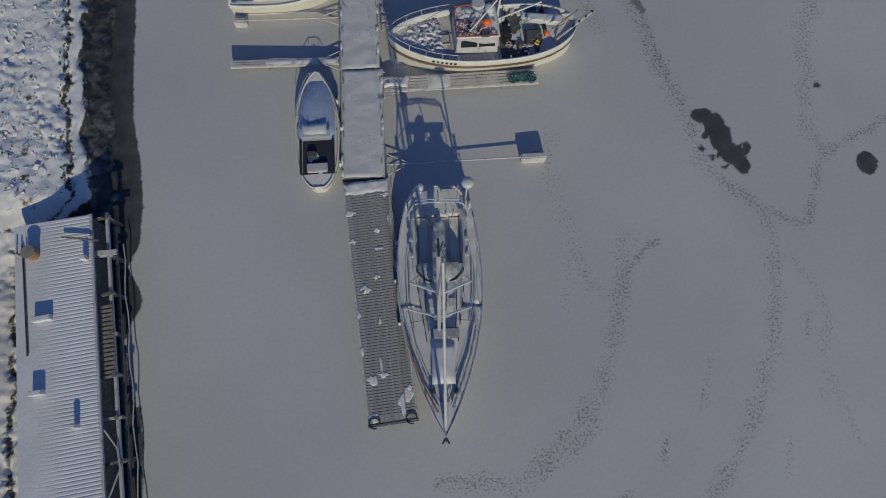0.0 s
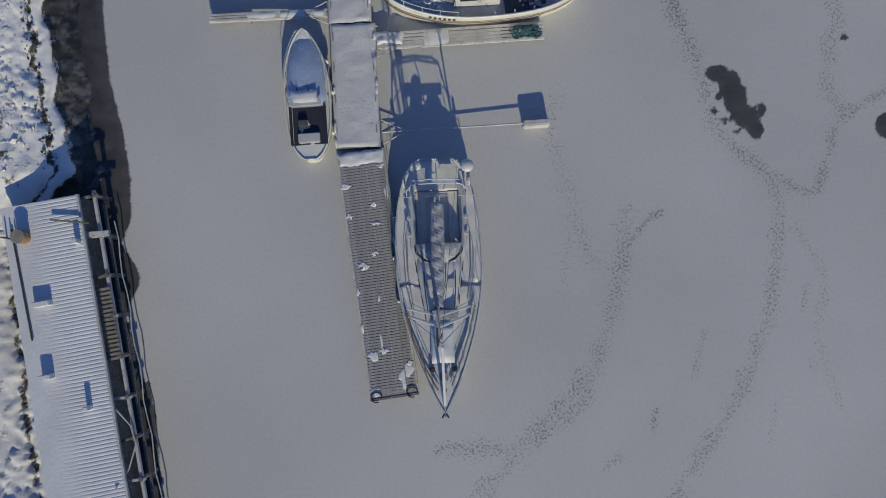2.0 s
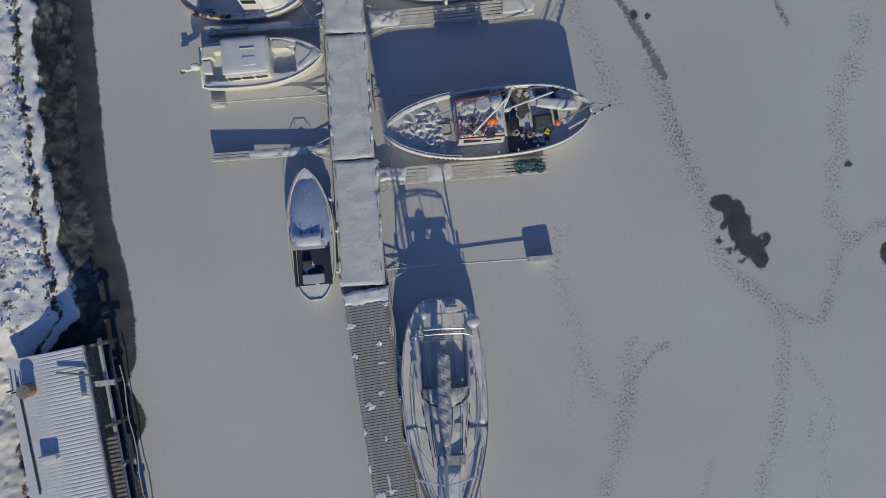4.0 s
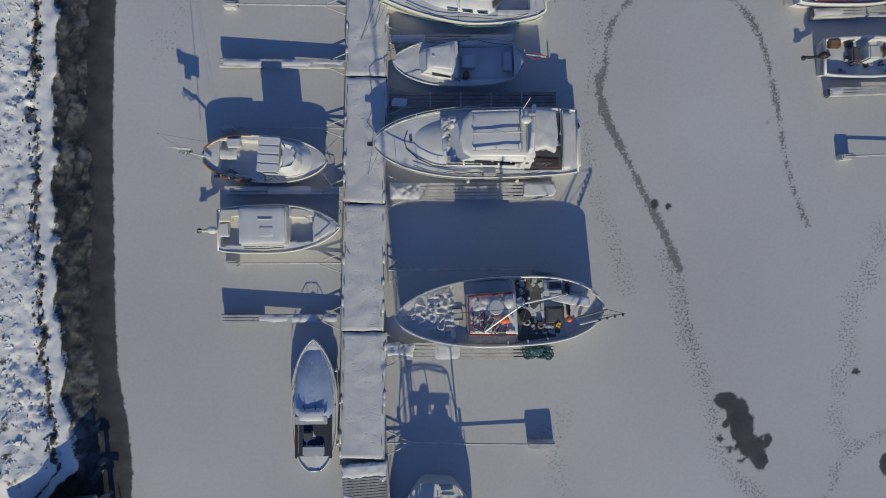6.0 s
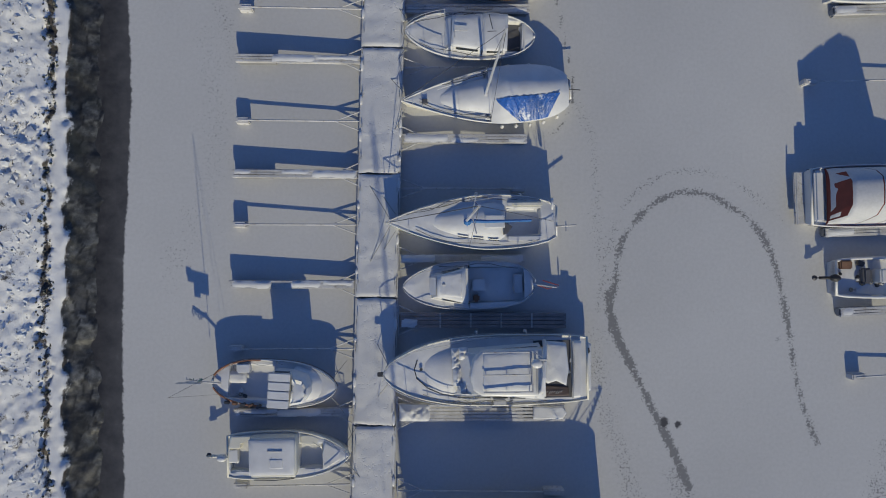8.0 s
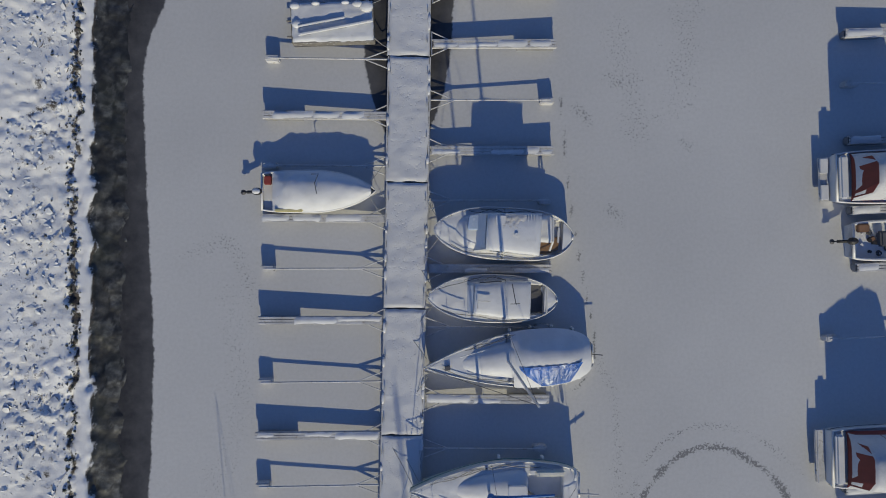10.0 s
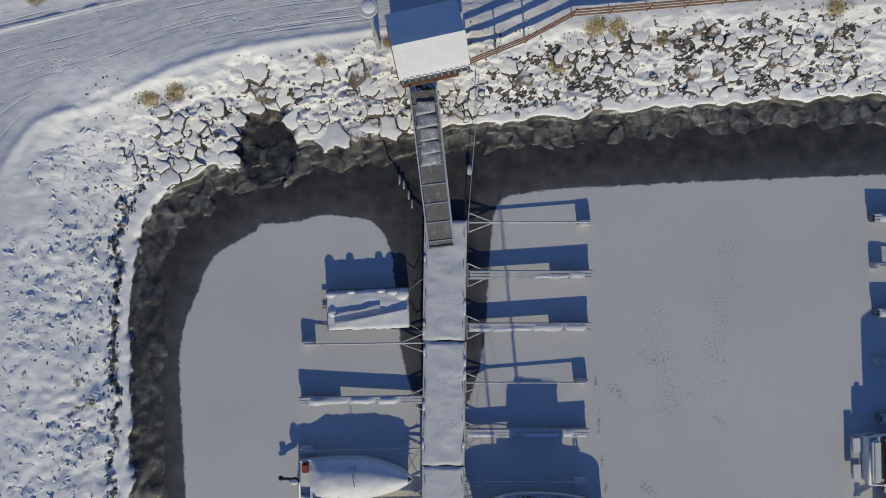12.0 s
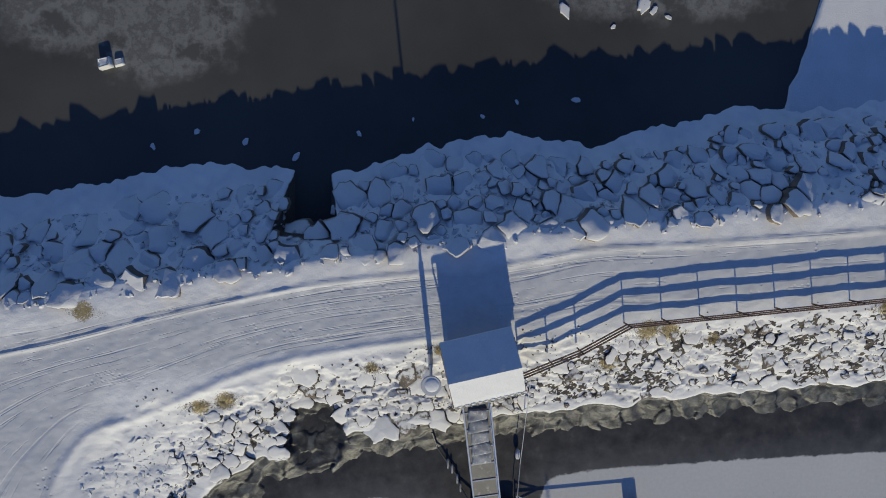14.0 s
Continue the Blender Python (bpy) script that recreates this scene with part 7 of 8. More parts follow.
part("foil_cover", crumpled(bmesh.new(), 3.0, 4.4, -1.0, 0.0, 3.04, 0.05, 5.0, 0.08), "frost", b1, "crumpled pale sheeting on the roof", True)
# shaded windscreen: the blue of the shade is painted on the panel
part("windscreen_panel", plate(bmesh.new(), [(5.15, -1.1), (6.0, -0.9), (6.05, -0.1), (5.2, -0.1)], 1.40, 1.62, 0.03), "palecanvas_shade", b1, "windscreen panel tinted blue for the shade on it")
part("cockpit_arch", tube(bmesh.new(), [(1.35, -1.15, 1.2), (1.35, -1.0, 2.0), (1.3, 0.3, 2.05), (1.3, 0.8, 1.2)], 0.06, 8), "hullwhite", b1, "white cockpit arch")
for k in range(4):
    part("roof_rib", tube(bmesh.new(), [(2.45 + 0.15 * k, -1.05, 3.04), (2.45 + 0.15 * k, 0.4, 3.08)], 0.025, 5), "boatsnow", b1)

# pointed launch with a white cuddy
b2, L = boat("cuddy_launch", (4.8, 50.15), (-2.62, 50.2), "white launch with a long snow-covered cabin and open stern well", "motor boat")
f = hull_form(L, 2.75, 0.95, 0.05, 0.5, 2.1, 0.64, 0.4, 0.15, 2.8)
hull(b2, f, "hullwhite", "hullwhite", 0.05, "boatsnow", 0.82, 0.06, "", [(0.75, 1.68, -0.85, 0.85, 0.42)])
cabin(b2, 1.7, 3.0, 2.2, 2.25, 0.9, 0.6, 0.05, 0.0, 0.1, "aft_house", windows=True, crown=0.05)
cabin(b2, 3.05, 5.3, 2.25, 1.9, 0.9, 0.6, 0.6, 0.0, 0.15, crown=0.06)
# dark floor colour adds to the shade down in the well
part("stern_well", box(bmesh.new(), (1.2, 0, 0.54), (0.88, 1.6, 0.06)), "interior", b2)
part("well_rim", box(bmesh.new(), (0.6, 0, 0.98), (0.1, 1.6, 0.2), bevel=0.02), "hullwhite", b2)
part("roof_rails", tube(bmesh.new(), [(3.9, 0.1, 1.85), (4.6, 0.1, 1.85), (4.6, 0.5, 1.85)], 0.03, 6), "frost", b2)
part("roof_post", tube(tube(bmesh.new(), [(2.7, -0.9, 1.75), (2.55, 0.2, 2.5)], 0.025, 5), [(2.3, 0.15, 2.1), (2.8, 0.2, 2.1)], 0.02, 5), "darksteel", b2)
rail(b2, f, 5.2, L - 0.1, 0.5, 0.8)
moor(b2, L - 0.3, 1.2)
deck_lines(b2, f, L, 3, 76)

# sailing boat under a blue tarpaulin
s3, L = boat("tarped_yacht", (6.9, 47.15), (-2.75, 46.2), "white sailing yacht, its stern under a blue tarpaulin", "sailing yacht")
f = hull_form(L, 3.25, 1.0, 0.32, 0.38, 1.6, 1.0, 0.35, 0.05, 3.2)
hull(s3, f, "cream", "hullwhite", 0.05, "boatsnow", 0.78, 0.06, "")
dome(s3, 4.1, 8.0, 2.3, 1.1, 0.98, 0.42)
part("handrail", tube(bmesh.new(), [(6.2, -0.75, 1.5), (7.2, -0.55, 1.5), (7.6, -0.45, 1.42)], 0.03, 6), "hullwhite", s3)
part("deck_hatch", plate(bmesh.new(), [(8.2, 0.0), (8.5, 0.0), (8.5, 0.25), (8.2, 0.25)], 1.0, 1.34, 0.02), "interior", s3)
rows = []
for i in range(17):
    x = 0.15 + 4.5 * i / 16
    b, z = at(f, x)
    b += 0.05
    k = 0.85 * math.sin(math.pi * min(1, (i + 1) / 6) / 2) * min(1, (4.65 - x) / 1.4 + 0.35)
    rows.append([(x, b * v, z + 0.02 + k * (1 - abs(v) ** 1.6) + 0.06 * noise.noise(Vector((x * 3, v * 5, 1)))) for v in (-1, -0.9, -0.8, -0.65, -0.5, -0.3, -0.1, 0.1, 0.3, 0.5, 0.65, 0.8, 0.9, 1)])
part("snowy_tarpaulin", (lambda b: (loft(b, rows), b)[1])(bmesh.new()), "boatsnow", s3, "tarpaulin under snow", True)
rows = []
for i in range(29):
    u = i / 28
    line = []
    for k, v in enumerate((0.22, 0.32, 0.42, 0.52, 0.62, 0.72, 0.82, 0.9, 0.97)):
        x0, x1 = 0.75 + 0.9 * (v - 0.22), 4.35 - 1.9 * (v - 0.22) ** 1.3
        x = x0 + (x1 - x0) * u
        b, z = at(f, x)
        h = 0.85 * math.sin(math.pi * min(1, (x / 4.5 * 16 + 1) / 6) / 2) * min(1, (4.65 - x) / 1.4 + 0.35)
        line.append((x, (b + 0.05) * v, z + 0.06 + h * (1 - abs(v) ** 1.6) + 0.05 * noise.noise(Vector((x * 9, v * 1.2, 4))) + 0.03 * noise.noise(Vector((x * 17, v * 2, 9)))))
    rows.append(line)
part("blue_tarpaulin", (lambda b: (loft(b, rows), b)[1])(bmesh.new()), "tarp", s3, "creased blue tarpaulin")
mast(s3, 4.9, 0, 1.4, 10.0, 0.08)
for s in (-1, 1):
    stay(s3, (4.7, s * 1.5, 1.05), (4.9, 0, 11.2), 0.012)
stay(s3, (L - 0.1, 0, 1.4), (4.9, 0, 11.2), 0.015)
for k in range(5):
    fender(s3, f, 0.8 + 0.8 * k, 1)
for k in range(4):
    fender(s3, f, 1.0 + 1.2 * k, -1)
part("tiller_bar", tube(bmesh.new(), [(0.1, 0, 1.2), (-0.5, 0.1, 1.25)], 0.03, 6), "darksteel", s3)
rail(s3, f, L - 1.2, L - 0.1, 0.5, 0.8)
moor(s3, L - 0.2, 1.3)
deck_lines(s3, f, L, 5, 73)


def canopy_cruiser(stern, bow, name, label, beam, tall=1.0, twin=False):
    ob, L = boat(name, stern, bow, label, "motor boat")
    f = hull_form(L, beam, 1.15, 0.88, 0.40, 2.0, 0.8, 0.5, 0.0, 2.0)
    hull(ob, f, "hullwhite", "hullwhite", 0.08, "boatsnow", 0.86, 0.1, "navy")
    part("bathing_platform", box(bmesh.new(), (-0.3, 0, 0.45), (0.6, beam * 0.85, 0.12), bevel=0.04), "frost", ob)
    if twin:
        for s in (-1, 1):
            part("platform_grate", box(bmesh.new(), (-0.35, s * beam * 0.25, 0.6), (0.45, beam * 0.28, 0.12), bevel=0.02), "boatsnow", ob)
    else:
        part("swim_rail", tube(bmesh.new(), [(-0.55, -beam * 0.42, 0.7), (-0.6, 0, 0.75), (-0.55, beam * 0.42, 0.7)], 0.04, 6), "frost", ob)
    part("transom_bench", box(bmesh.new(), (0.35, 0, 1.25), (0.5, beam * 0.8, 0.3), bevel=0.1), "boatsnow", ob)
    w = beam / 2 - 0.2
    rows = [[(x, w * v, 1.2 + hh * (1 - abs(v) ** 5)) for v in (-1, -0.97, -0.9, -0.75, -0.4, 0, 0.4, 0.75, 0.9, 0.97, 1)] for x, hh in ((0.75, 0.15), (0.95, 0.85 * tall), (2.0, 1.0 * tall), (3.4, 1.15 * tall), (4.3, 1.05 * tall), (4.9, 0.35))]
    can = part("canopy", (lambda b: (loft(b, rows), b)[1])(bmesh.new()), "red", ob, "red canvas cockpit canopy", False)
    lift = [(0.75, 0.15), (0.95, 0.85 * tall), (2.0, 1.0 * tall), (3.4, 1.15 * tall), (4.3, 1.05 * tall), (4.9, 0.35)]
    for x0, x1 in ((0.78, 2.30), (2.36, 3.50), (3.56, 4.86)):
        rows = []
        for i in range(9):
            x = x0 + (x1 - x0) * i / 8
            hh = float(np.interp(x, [q[0] for q in lift], [q[1] for q in lift]))
            rim = 0.0 if i in (0, 8) else 0.05
            rows.append([(x, w * v * 1.015, 1.2 + hh * (1 - abs(v) ** 5) + 0.03 + (rim + 0.02 * noise.noise(Vector((x * 4, v * 4, L))) if 0 < k < 10 else 0)) for k, v in enumerate((-0.985, -0.96, -0.9, -0.75, -0.4, 0, 0.2, 0.5, 0.75, 0.9, 0.95))])
        part("canopy_snow", (lambda b: (loft(b, rows), b)[1])(bmesh.new()), "canopysnow", can, "snow on the canopy", True)
    cabin(ob, 4.7, L - 1.2, beam * 0.7, beam * 0.3, 1.2, 0.4, 1.0, 0.0, 0.2, windows=False, crown=0.15)
    rail(ob, f, L - 3.0, L - 0.1, 0.55, 0.9)
    return ob


canopy_cruiser((20.7, 57.5), (29.5, 57.95), "canopy_cruiser", "white motor boat with red canvas canopy under snow, twin platforms", 3.1, 2.4, True)
canopy_cruiser((20.8, 41.35), (29.8, 41.75), "canopy_cruiser", "white motor boat with a long red canopy under snow", 3.6, 2.4)


def day_boat(stern, bow):
    ob, L = boat("day_boat", stern, bow, "open grey-white day boat with an outboard, snow inside", "motor boat")
    f = hull_form(L, 2.4, 0.8, 0.85, 0.42, 2.1, 0.8, 0.35, 0.0, 2.0)
    hull(ob, f, "greyhull", "hullwhite", 0.45, "boatsnow", 0.85, 0.16, "")
    part("console", box(bmesh.new(), (2.6, 0.1, 0.9), (0.7, 0.8, 0.9), bevel=0.08), "hullwhite", ob)
    part("console_screen", box(bmesh.new(), (2.95, 0.1, 1.5), (0.05, 0.75, 0.4), 0, 0.01, 0, -20), "glass", ob)
    part("seat", box(bmesh.new(), (1.8, 0.1, 0.7), (0.5, 0.9, 0.5), bevel=0.1), "interior", ob)
    part("stern_tray", box(bmesh.new(), (0.6, 0.75, 0.75), (0.7, 0.5, 0.3), bevel=0.06), "rust", ob)
    outboard(ob, 0.0, 0.6, "dark", False)
    rail(ob, f, 3.5, L - 0.1, 0.4, 0.8)
    clutter(ob, 0.5, 4.0, -0.85, 0.85, 0.4, 16, int(stern[1]), ("darksteel", "interior", "rust", "boatsnow", "dark"))
    return ob


day_boat((22.0, 53.9), (28.6, 54.2))
day_boat((22.5, 36.75), (29.1, 36.95))

# ---- the causeway: shed, lamp, fence, gangway ----
shed = thing("shed", pose(-5.15, 79.95, 0, 0, 0, 13.5), "small red-walled landing shed with a snow-covered ridged roof", "shed")
W, D, RZ, EZ = 3.75, 2.75, 5.25, 4.35
ND = 0.55   # how much deeper the seaward slope is
for s in (-1, 1):
    part("side_wall", box(bmesh.new(), (s * (W / 2 - 0.2), 0, 3.35), (0.1, D - 0.5, 2.0), bevel=0.01), "rust", shed, "brown timber wall")
part("back_wall", box(bmesh.new(), (0, D / 2 - 0.3, 3.35), (W - 0.5, 0.1, 2.0)), "rust", shed)
part("front_wall", box(bmesh.new(), (0.75, -D / 2 + 0.25, 3.4), (1.7, 0.1, 1.8), bevel=0.01), "redpaint", shed, "red front panel")
part("lifebuoy", tube(bmesh.new(), [(0.6 + 0.33 * math.cos(a), -D / 2 + 0.16, 3.75 + 0.33 * math.sin(a)) for a in (i * 0.4488 for i in range(15))], 0.08, 8), "hullwhite", shed, "white lifebuoy on the red panel")
for x in (-1.55, -0.15, 1.6):
    part("post", box(bmesh.new(), (x, -D / 2 + 0.18, 2.9), (0.12, 0.12, 2.9), bevel=0.01), "frost", shed)
part("doorway_frame", box(bmesh.new(), (-0.85, -D / 2 + 0.2, 4.05), (1.3, 0.08, 0.35)), "wood", shed)
part("floor", box(bmesh.new(), (0, 0, 2.42), (W - 0.4, D - 0.4, 0.12)), "wood", shed)
part("sill", box(bmesh.new(), (-0.2, -D / 2 + 0.05, 2.5), (W - 0.6, 0.3, 0.16), bevel=0.02), "rust", shed)
for s in (-1, 1):
    rows = []
    for k in range(7):
        u = k / 6
        y = s * u * (D / 2 + (0.12 if s < 0 else ND))
        z = RZ + (EZ - RZ) * u
        rows.append([(-W / 2 + W * i / 12, y, z + 0.03 * noise.noise(Vector((i * 0.5, y * 2, 2))) + (0.0 if k < 6 else -0.03)) for i in range(13)])
    bm = bmesh.new()
    loft(bm, rows)
    low = [[(x, y, z - 0.14) for x, y, z in r] for r in rows]
    loft(bm, low)
    loft(bm, [rows[-1], low[-1]])
    for e in (0, -1):
        loft(bm, [[r[e] for r in rows], [r[e] for r in low]])
    part("roof", bm, "soft", shed, "roof slope under smooth snow")
part("eave_board", box(bmesh.new(), (0, -D / 2 - 0.20, EZ - 0.22), (W - 0.06, 0.24, 0.05), 0, 0.01, 20), "darksteel", shed, "dark ridged eave")
for k in range(11):
    x = -W / 2 + 0.17 + k * (W - 0.34) / 10
    part("eave_ridge", tube(bmesh.new(), [(x, -D / 2 - 0.06, EZ - 0.10), (x + 0.02, -D / 2 - 0.32, EZ - 0.23)], 0.055, 6), "concrete", shed)
    part("snow_scallop", ball(bmesh.new(), (x + 0.15, -D / 2 - 0.13, EZ - 0.02), (0.13, 0.07, 0.035), 8), "soft", shed, "scalloped snow edge", True)
for s in (-1, 1):
    part("barge_board", box(bmesh.new(), (s * (W / 2 + 0.02), -0.05, 4.35), (0.05, D + 0.1, 0.16)), "rust", shed)

lamp = thing("street_lamp", pose(-7.85, 80.3, 2.3), "tall grey street lamp with a round snow-capped head", "street lamp")
part("pole", tube(bmesh.new(), [(0, 0, -0.3), (0, 0, 2.6), (0, 0, 5.75)], 0.10, 10, 0.6), "galv", lamp)
part("sleeve", tube(bmesh.new(), [(0, 0, -0.2), (0, 0, 2.4)], 0.13, 10), "galv", lamp)
part("head", disc(disc(bmesh.new(), (0, 0, 5.7), 0.30, 0.12, 20, 0.46), (0, 0, 5.82), 0.46, 0.08, 24, 0.44), "greyhull", lamp)
part("snow_cap", ball(bmesh.new(), (0.03, 0.04, 5.88), (0.33, 0.33, 0.09), 16), "soft", lamp, "cap of snow", True)
part("base", box(bmesh.new(), (0, -0.1, -0.2), (0.7, 0.7, 0.35), bevel=0.05), "concrete", lamp)

fence = thing("fence", pose(0, 0, 0), "brown weathered timber fence with three rails along the road", "fence")
LINE = [Vector((-3.0, 79.45, 0)), Vector((0.1, 80.75, 0)), Vector((2.61, 82.16, 0)), Vector((17.0, 83.72, 0)), Vector((31.0, 85.2, 0))]
for a, b in zip(LINE, LINE[1:]):
    n = max(1, round((b - a).length / 2.07))
    ang = math.degrees(math.atan2((b - a).y, (b - a).x))
    for k in range(n):
        p, q = a.lerp(b, k / n), a.lerp(b, (k + 1) / n)
        zz = ROAD_Z - 0.1
        part("post", box(bmesh.new(), (p.x, p.y, zz + 0.6), (0.07, 0.07, 1.3), ang, 0.01), "rust", fence)
        for h in (0.38, 0.80, 1.20):
            c = (p + q) / 2
            part("rail", box(bmesh.new(), (c.x, c.y - 0.05, zz + h + 0.05), ((q - p).length + 0.03, 0.045, 0.17), ang, 0.008), "rust", fence)

gang = thing("gangway", pose(-4.28, 69.55, 0.7, 0, 0, math.degrees(math.atan2(1.14, 8.45))), "aluminium gangway with a dark grated deck and side rails", "gangway")
GL, GZ = 8.5, 1.95
slope = math.degrees(math.atan2(GZ, GL))
for s in (-1, 1):
    for h in (0.0, 1.0):
        part("chord", tube(bmesh.new(), [(s * 0.72, 0, h), (s * 0.72, GL, GZ + h)], 0.04, 8), "alu", gang, "bright aluminium side chord")
    for k in range(8):
        y = GL * (k + 0.5) / 8
        part("baluster", tube(bmesh.new(), [(s * 0.72, y, GZ * y / GL), (s * 0.72, y, GZ * y / GL + 1.0)], 0.022, 6), "alu", gang)
part("deck", box(bmesh.new(), (0, GL / 2, GZ / 2 - 0.02), (1.36, math.hypot(GL, GZ), 0.04), 0, 0, slope), "wetdeck", gang, "grey grated deck")
for k in range(8):
    y = GL * (k + 0.3) / 8
    part("tread_bar", box(bmesh.new(), (0, y, GZ * y / GL + 0.03), (1.36, 0.06, 0.04)), "alu", gang)
for k, (y, h) in enumerate(((4.9, 0.10), (5.5, 0.16), (6.2, 0.14), (6.9, 0.18), (7.6, 0.2))):
    part("snow_lump", plate(bmesh.new(), [(-0.6 + 0.06 * (k % 3), y - 0.36), (0.5 + 0.05 * (k % 2), y - 0.28), (0.58, y + 0.30), (-0.45, y + 0.38)], GZ * y / GL - 0.1, GZ * y / GL + h, 0.08, 0.03, 0.08), "cover", gang, "greyish trodden snow on the gangway")
part("foot_roller", tube(bmesh.new(), [(-0.8, 0, 0), (0.8, 0, 0)], 0.07, 8), "darksteel", gang)

# the moored raft beside the dock
raft = thing("raft", pose(-8.42, 65.85, 0, 0, 0, 3.4), "square timber raft under snow with a plank lying across", "raft")
part("hull", box(bmesh.new(), (0, 0, 0.3), (4.75, 2.3, 0.85), bevel=0.04), "wood", raft)
part("snow_cover", drift(bmesh.new(), -2.33, 2.33, -1.12, 1.12, 0.73, 0.10, 0.12, 17.0, 0.5), "boatsnow", raft, "even snow cover", True)
part("lying_plank", box(bmesh.new(), (0.2, -0.42, 0.95), (4.3, 0.12, 0.16), 9, 0.02), "boatsnow", raft, "snowy plank")
part("lying_plank", box(bmesh.new(), (-0.6, -0.05, 0.93), (2.7, 0.10, 0.12), 9, 0.02), "boatsnow", raft)
for k, (x, y, a, b) in enumerate(((2.0, 0.8, 0.4, 0.35), (-2.1, 0.95, 0.3, 0.2), (-0.9, 1.05, 0.25, 0.12), (0.8, 1.05, 0.25, 0.12), (-2.0, -0.1, 0.3, 0.25), (1.5, 0.95, 0.35, 0.2))):
    part("snow_lump", ball(bmesh.new(), (x, y, 0.82), (a, b, 0.16), 10), "boatsnow", raft, "", True)
for y in (-0.7, 0.2):
    part("fender_beam", box(bmesh.new(), (-2.5, y, 0.5), (0.3, 0.08, 0.12)), "wood", raft)
for s in (-1, 1):
    part("mooring_line", tube(bmesh.new(), [(2.35, s * 1.0, 0.7), (2.8, s * 1.3, 0.4), (3.2, s * 1.6, 0.62)], 0.025, 5), "rope", raft)

# frozen chains from the dock to the bank
ch = thing("mooring_chain", pose(0, 0, 0), "ice-crusted mooring chain running from the dock to the bank", "chain")
part("links", tube(bmesh.new(), [(-5.3, 70.9, 0.45), (-6.0, 72.0, 0.22), (-6.3, 72.8, 0.2), (-6.8, 73.5, 0.2), (-7.4, 74.4, 0.25), (-7.7, 75.4, 0.6)], 0.05, 6), "darksteel", ch)
for k, (x, y) in enumerate(((-6.0, 72.0), (-6.2, 72.5), (-6.5, 73.1), (-6.75, 73.4))):
    part("ice_crust", ball(bmesh.new(), (x, y, 0.22), (0.07, 0.34, 0.07), 8), "cover", ch, "", True)
ch2 = thing("mooring_chain", pose(0, 0, 0), "taut mooring cable with a lump of ice", "cable")
part("cable", tube(bmesh.new(), [(-2.75, 71.0, 0.6), (-2.6, 73.5, 0.65), (-2.45, 76.5, 1.4), (-2.4, 79.0, 2.5)], 0.025, 5), "galv", ch2)
part("ice_crust", ball(bmesh.new(), (-2.7, 74.0, 0.3), (0.16, 0.35, 0.14), 8), "boatsnow", ch2, "", True)

# ---- the wharf building on the west bank ----
WHARF_TURN = 8.6
wharf = thing("wharf_shed", pose(-20.62, 10.75, 0, 0, 0, WHARF_TURN - 0.5), "long low wharf shed with a ribbed metal roof under thin snow", "wharf shed")
WL, WW = 40.0, 4.05
RZ0 = 2.2
part("wall", box(bmesh.new(), (0, -WL / 2, 1.1), (WW - 0.2, WL - 0.2, 2.0)), "wood", wharf, "weathered board wall")
bm = bmesh.new()
nr = 200
rows = []
for k in range(nr * 4 + 1):
    y = -k * WL / (nr * 4)
    h = (0.0, 0.020, 0.020, 0.020)[k % 4]
    rows.append([(x, y, RZ0 + 0.05 * (1 - abs(x) / 2) + h * min(1.0, max(0.0, (x + 0.75) * 0.8))) for x in (-WW / 2, -1.2, -0.4, 0.4, 1.2, WW / 2)])
loft(bm, rows)
loft(bm, [[(WW / 2, 0, RZ0 - 0.2), (WW / 2, -WL, RZ0 - 0.2)], [(WW / 2, 0, RZ0), (WW / 2, -WL, RZ0)]])
loft(bm, [[(-WW / 2, 0, RZ0 - 0.2), (WW / 2, 0, RZ0 - 0.2)], [(-WW / 2, 0, RZ0), (WW / 2, 0, RZ0)]])
part("roof", bm, "roofsnow", wharf, "ribbed roof sheets under thin snow")
part("edge_beam", box(bmesh.new(), (WW / 2 + 0.06, -WL / 2, RZ0 - 0.02), (0.12, WL, 0.16)), "frost", wharf)
part("flue", disc(bmesh.new(), (-1.0, -1.75, RZ0), 0.36, 0.55, 18, 0.33), "tan", wharf, "squat brown barrel flue")
part("flue_cap", disc(bmesh.new(), (-1.0, -1.75, RZ0 + 0.55), 0.37, 0.05, 18), "boardgrey", wharf)
for x, y, a, b, h in ((-0.55, -5.4, 0.95, 0.28, 0.42), (-0.9, -9.2, 0.65, 0.25, 0.5), (0.95, -11.2, 0.3, 0.2, 0.6), (1.75, -2.5, 0.3, 0.25, 0.5), (-0.3, -17.0, 0.8, 0.3, 0.45)):
    part("roof_vent", box(bmesh.new(), (x, y, RZ0 + h / 2), (a, b, h), bevel=0.03), "roofsnow", wharf, "snow-capped roof vent")
part("roof_pipe", tube(bmesh.new(), [(-1.55, -1.2, RZ0 + 0.1), (-1.4, -7.2, RZ0 + 0.1)], 0.05, 6), "darksteel", wharf)
for k in range(4):
    part("stub_post", box(bmesh.new(), (-1.9 + 0.25 * k, -1.6 - 0.1 * k, RZ0 + 0.25), (0.08, 0.08, 0.5)), "wood", wharf)
OX = WW / 2 + 0.62
part("outer_beam", box(bmesh.new(), (OX, -WL / 2 + 0.2, 1.55), (0.16, WL, 0.2), 0, 0.02), "frost", wharf, "frosted outer beam of the fender frame")
part("lower_beam", box(bmesh.new(), (OX + 0.1, -WL / 2, 0.9), (0.14, WL - 1, 0.2), 0, 0.02), "wood", wharf)
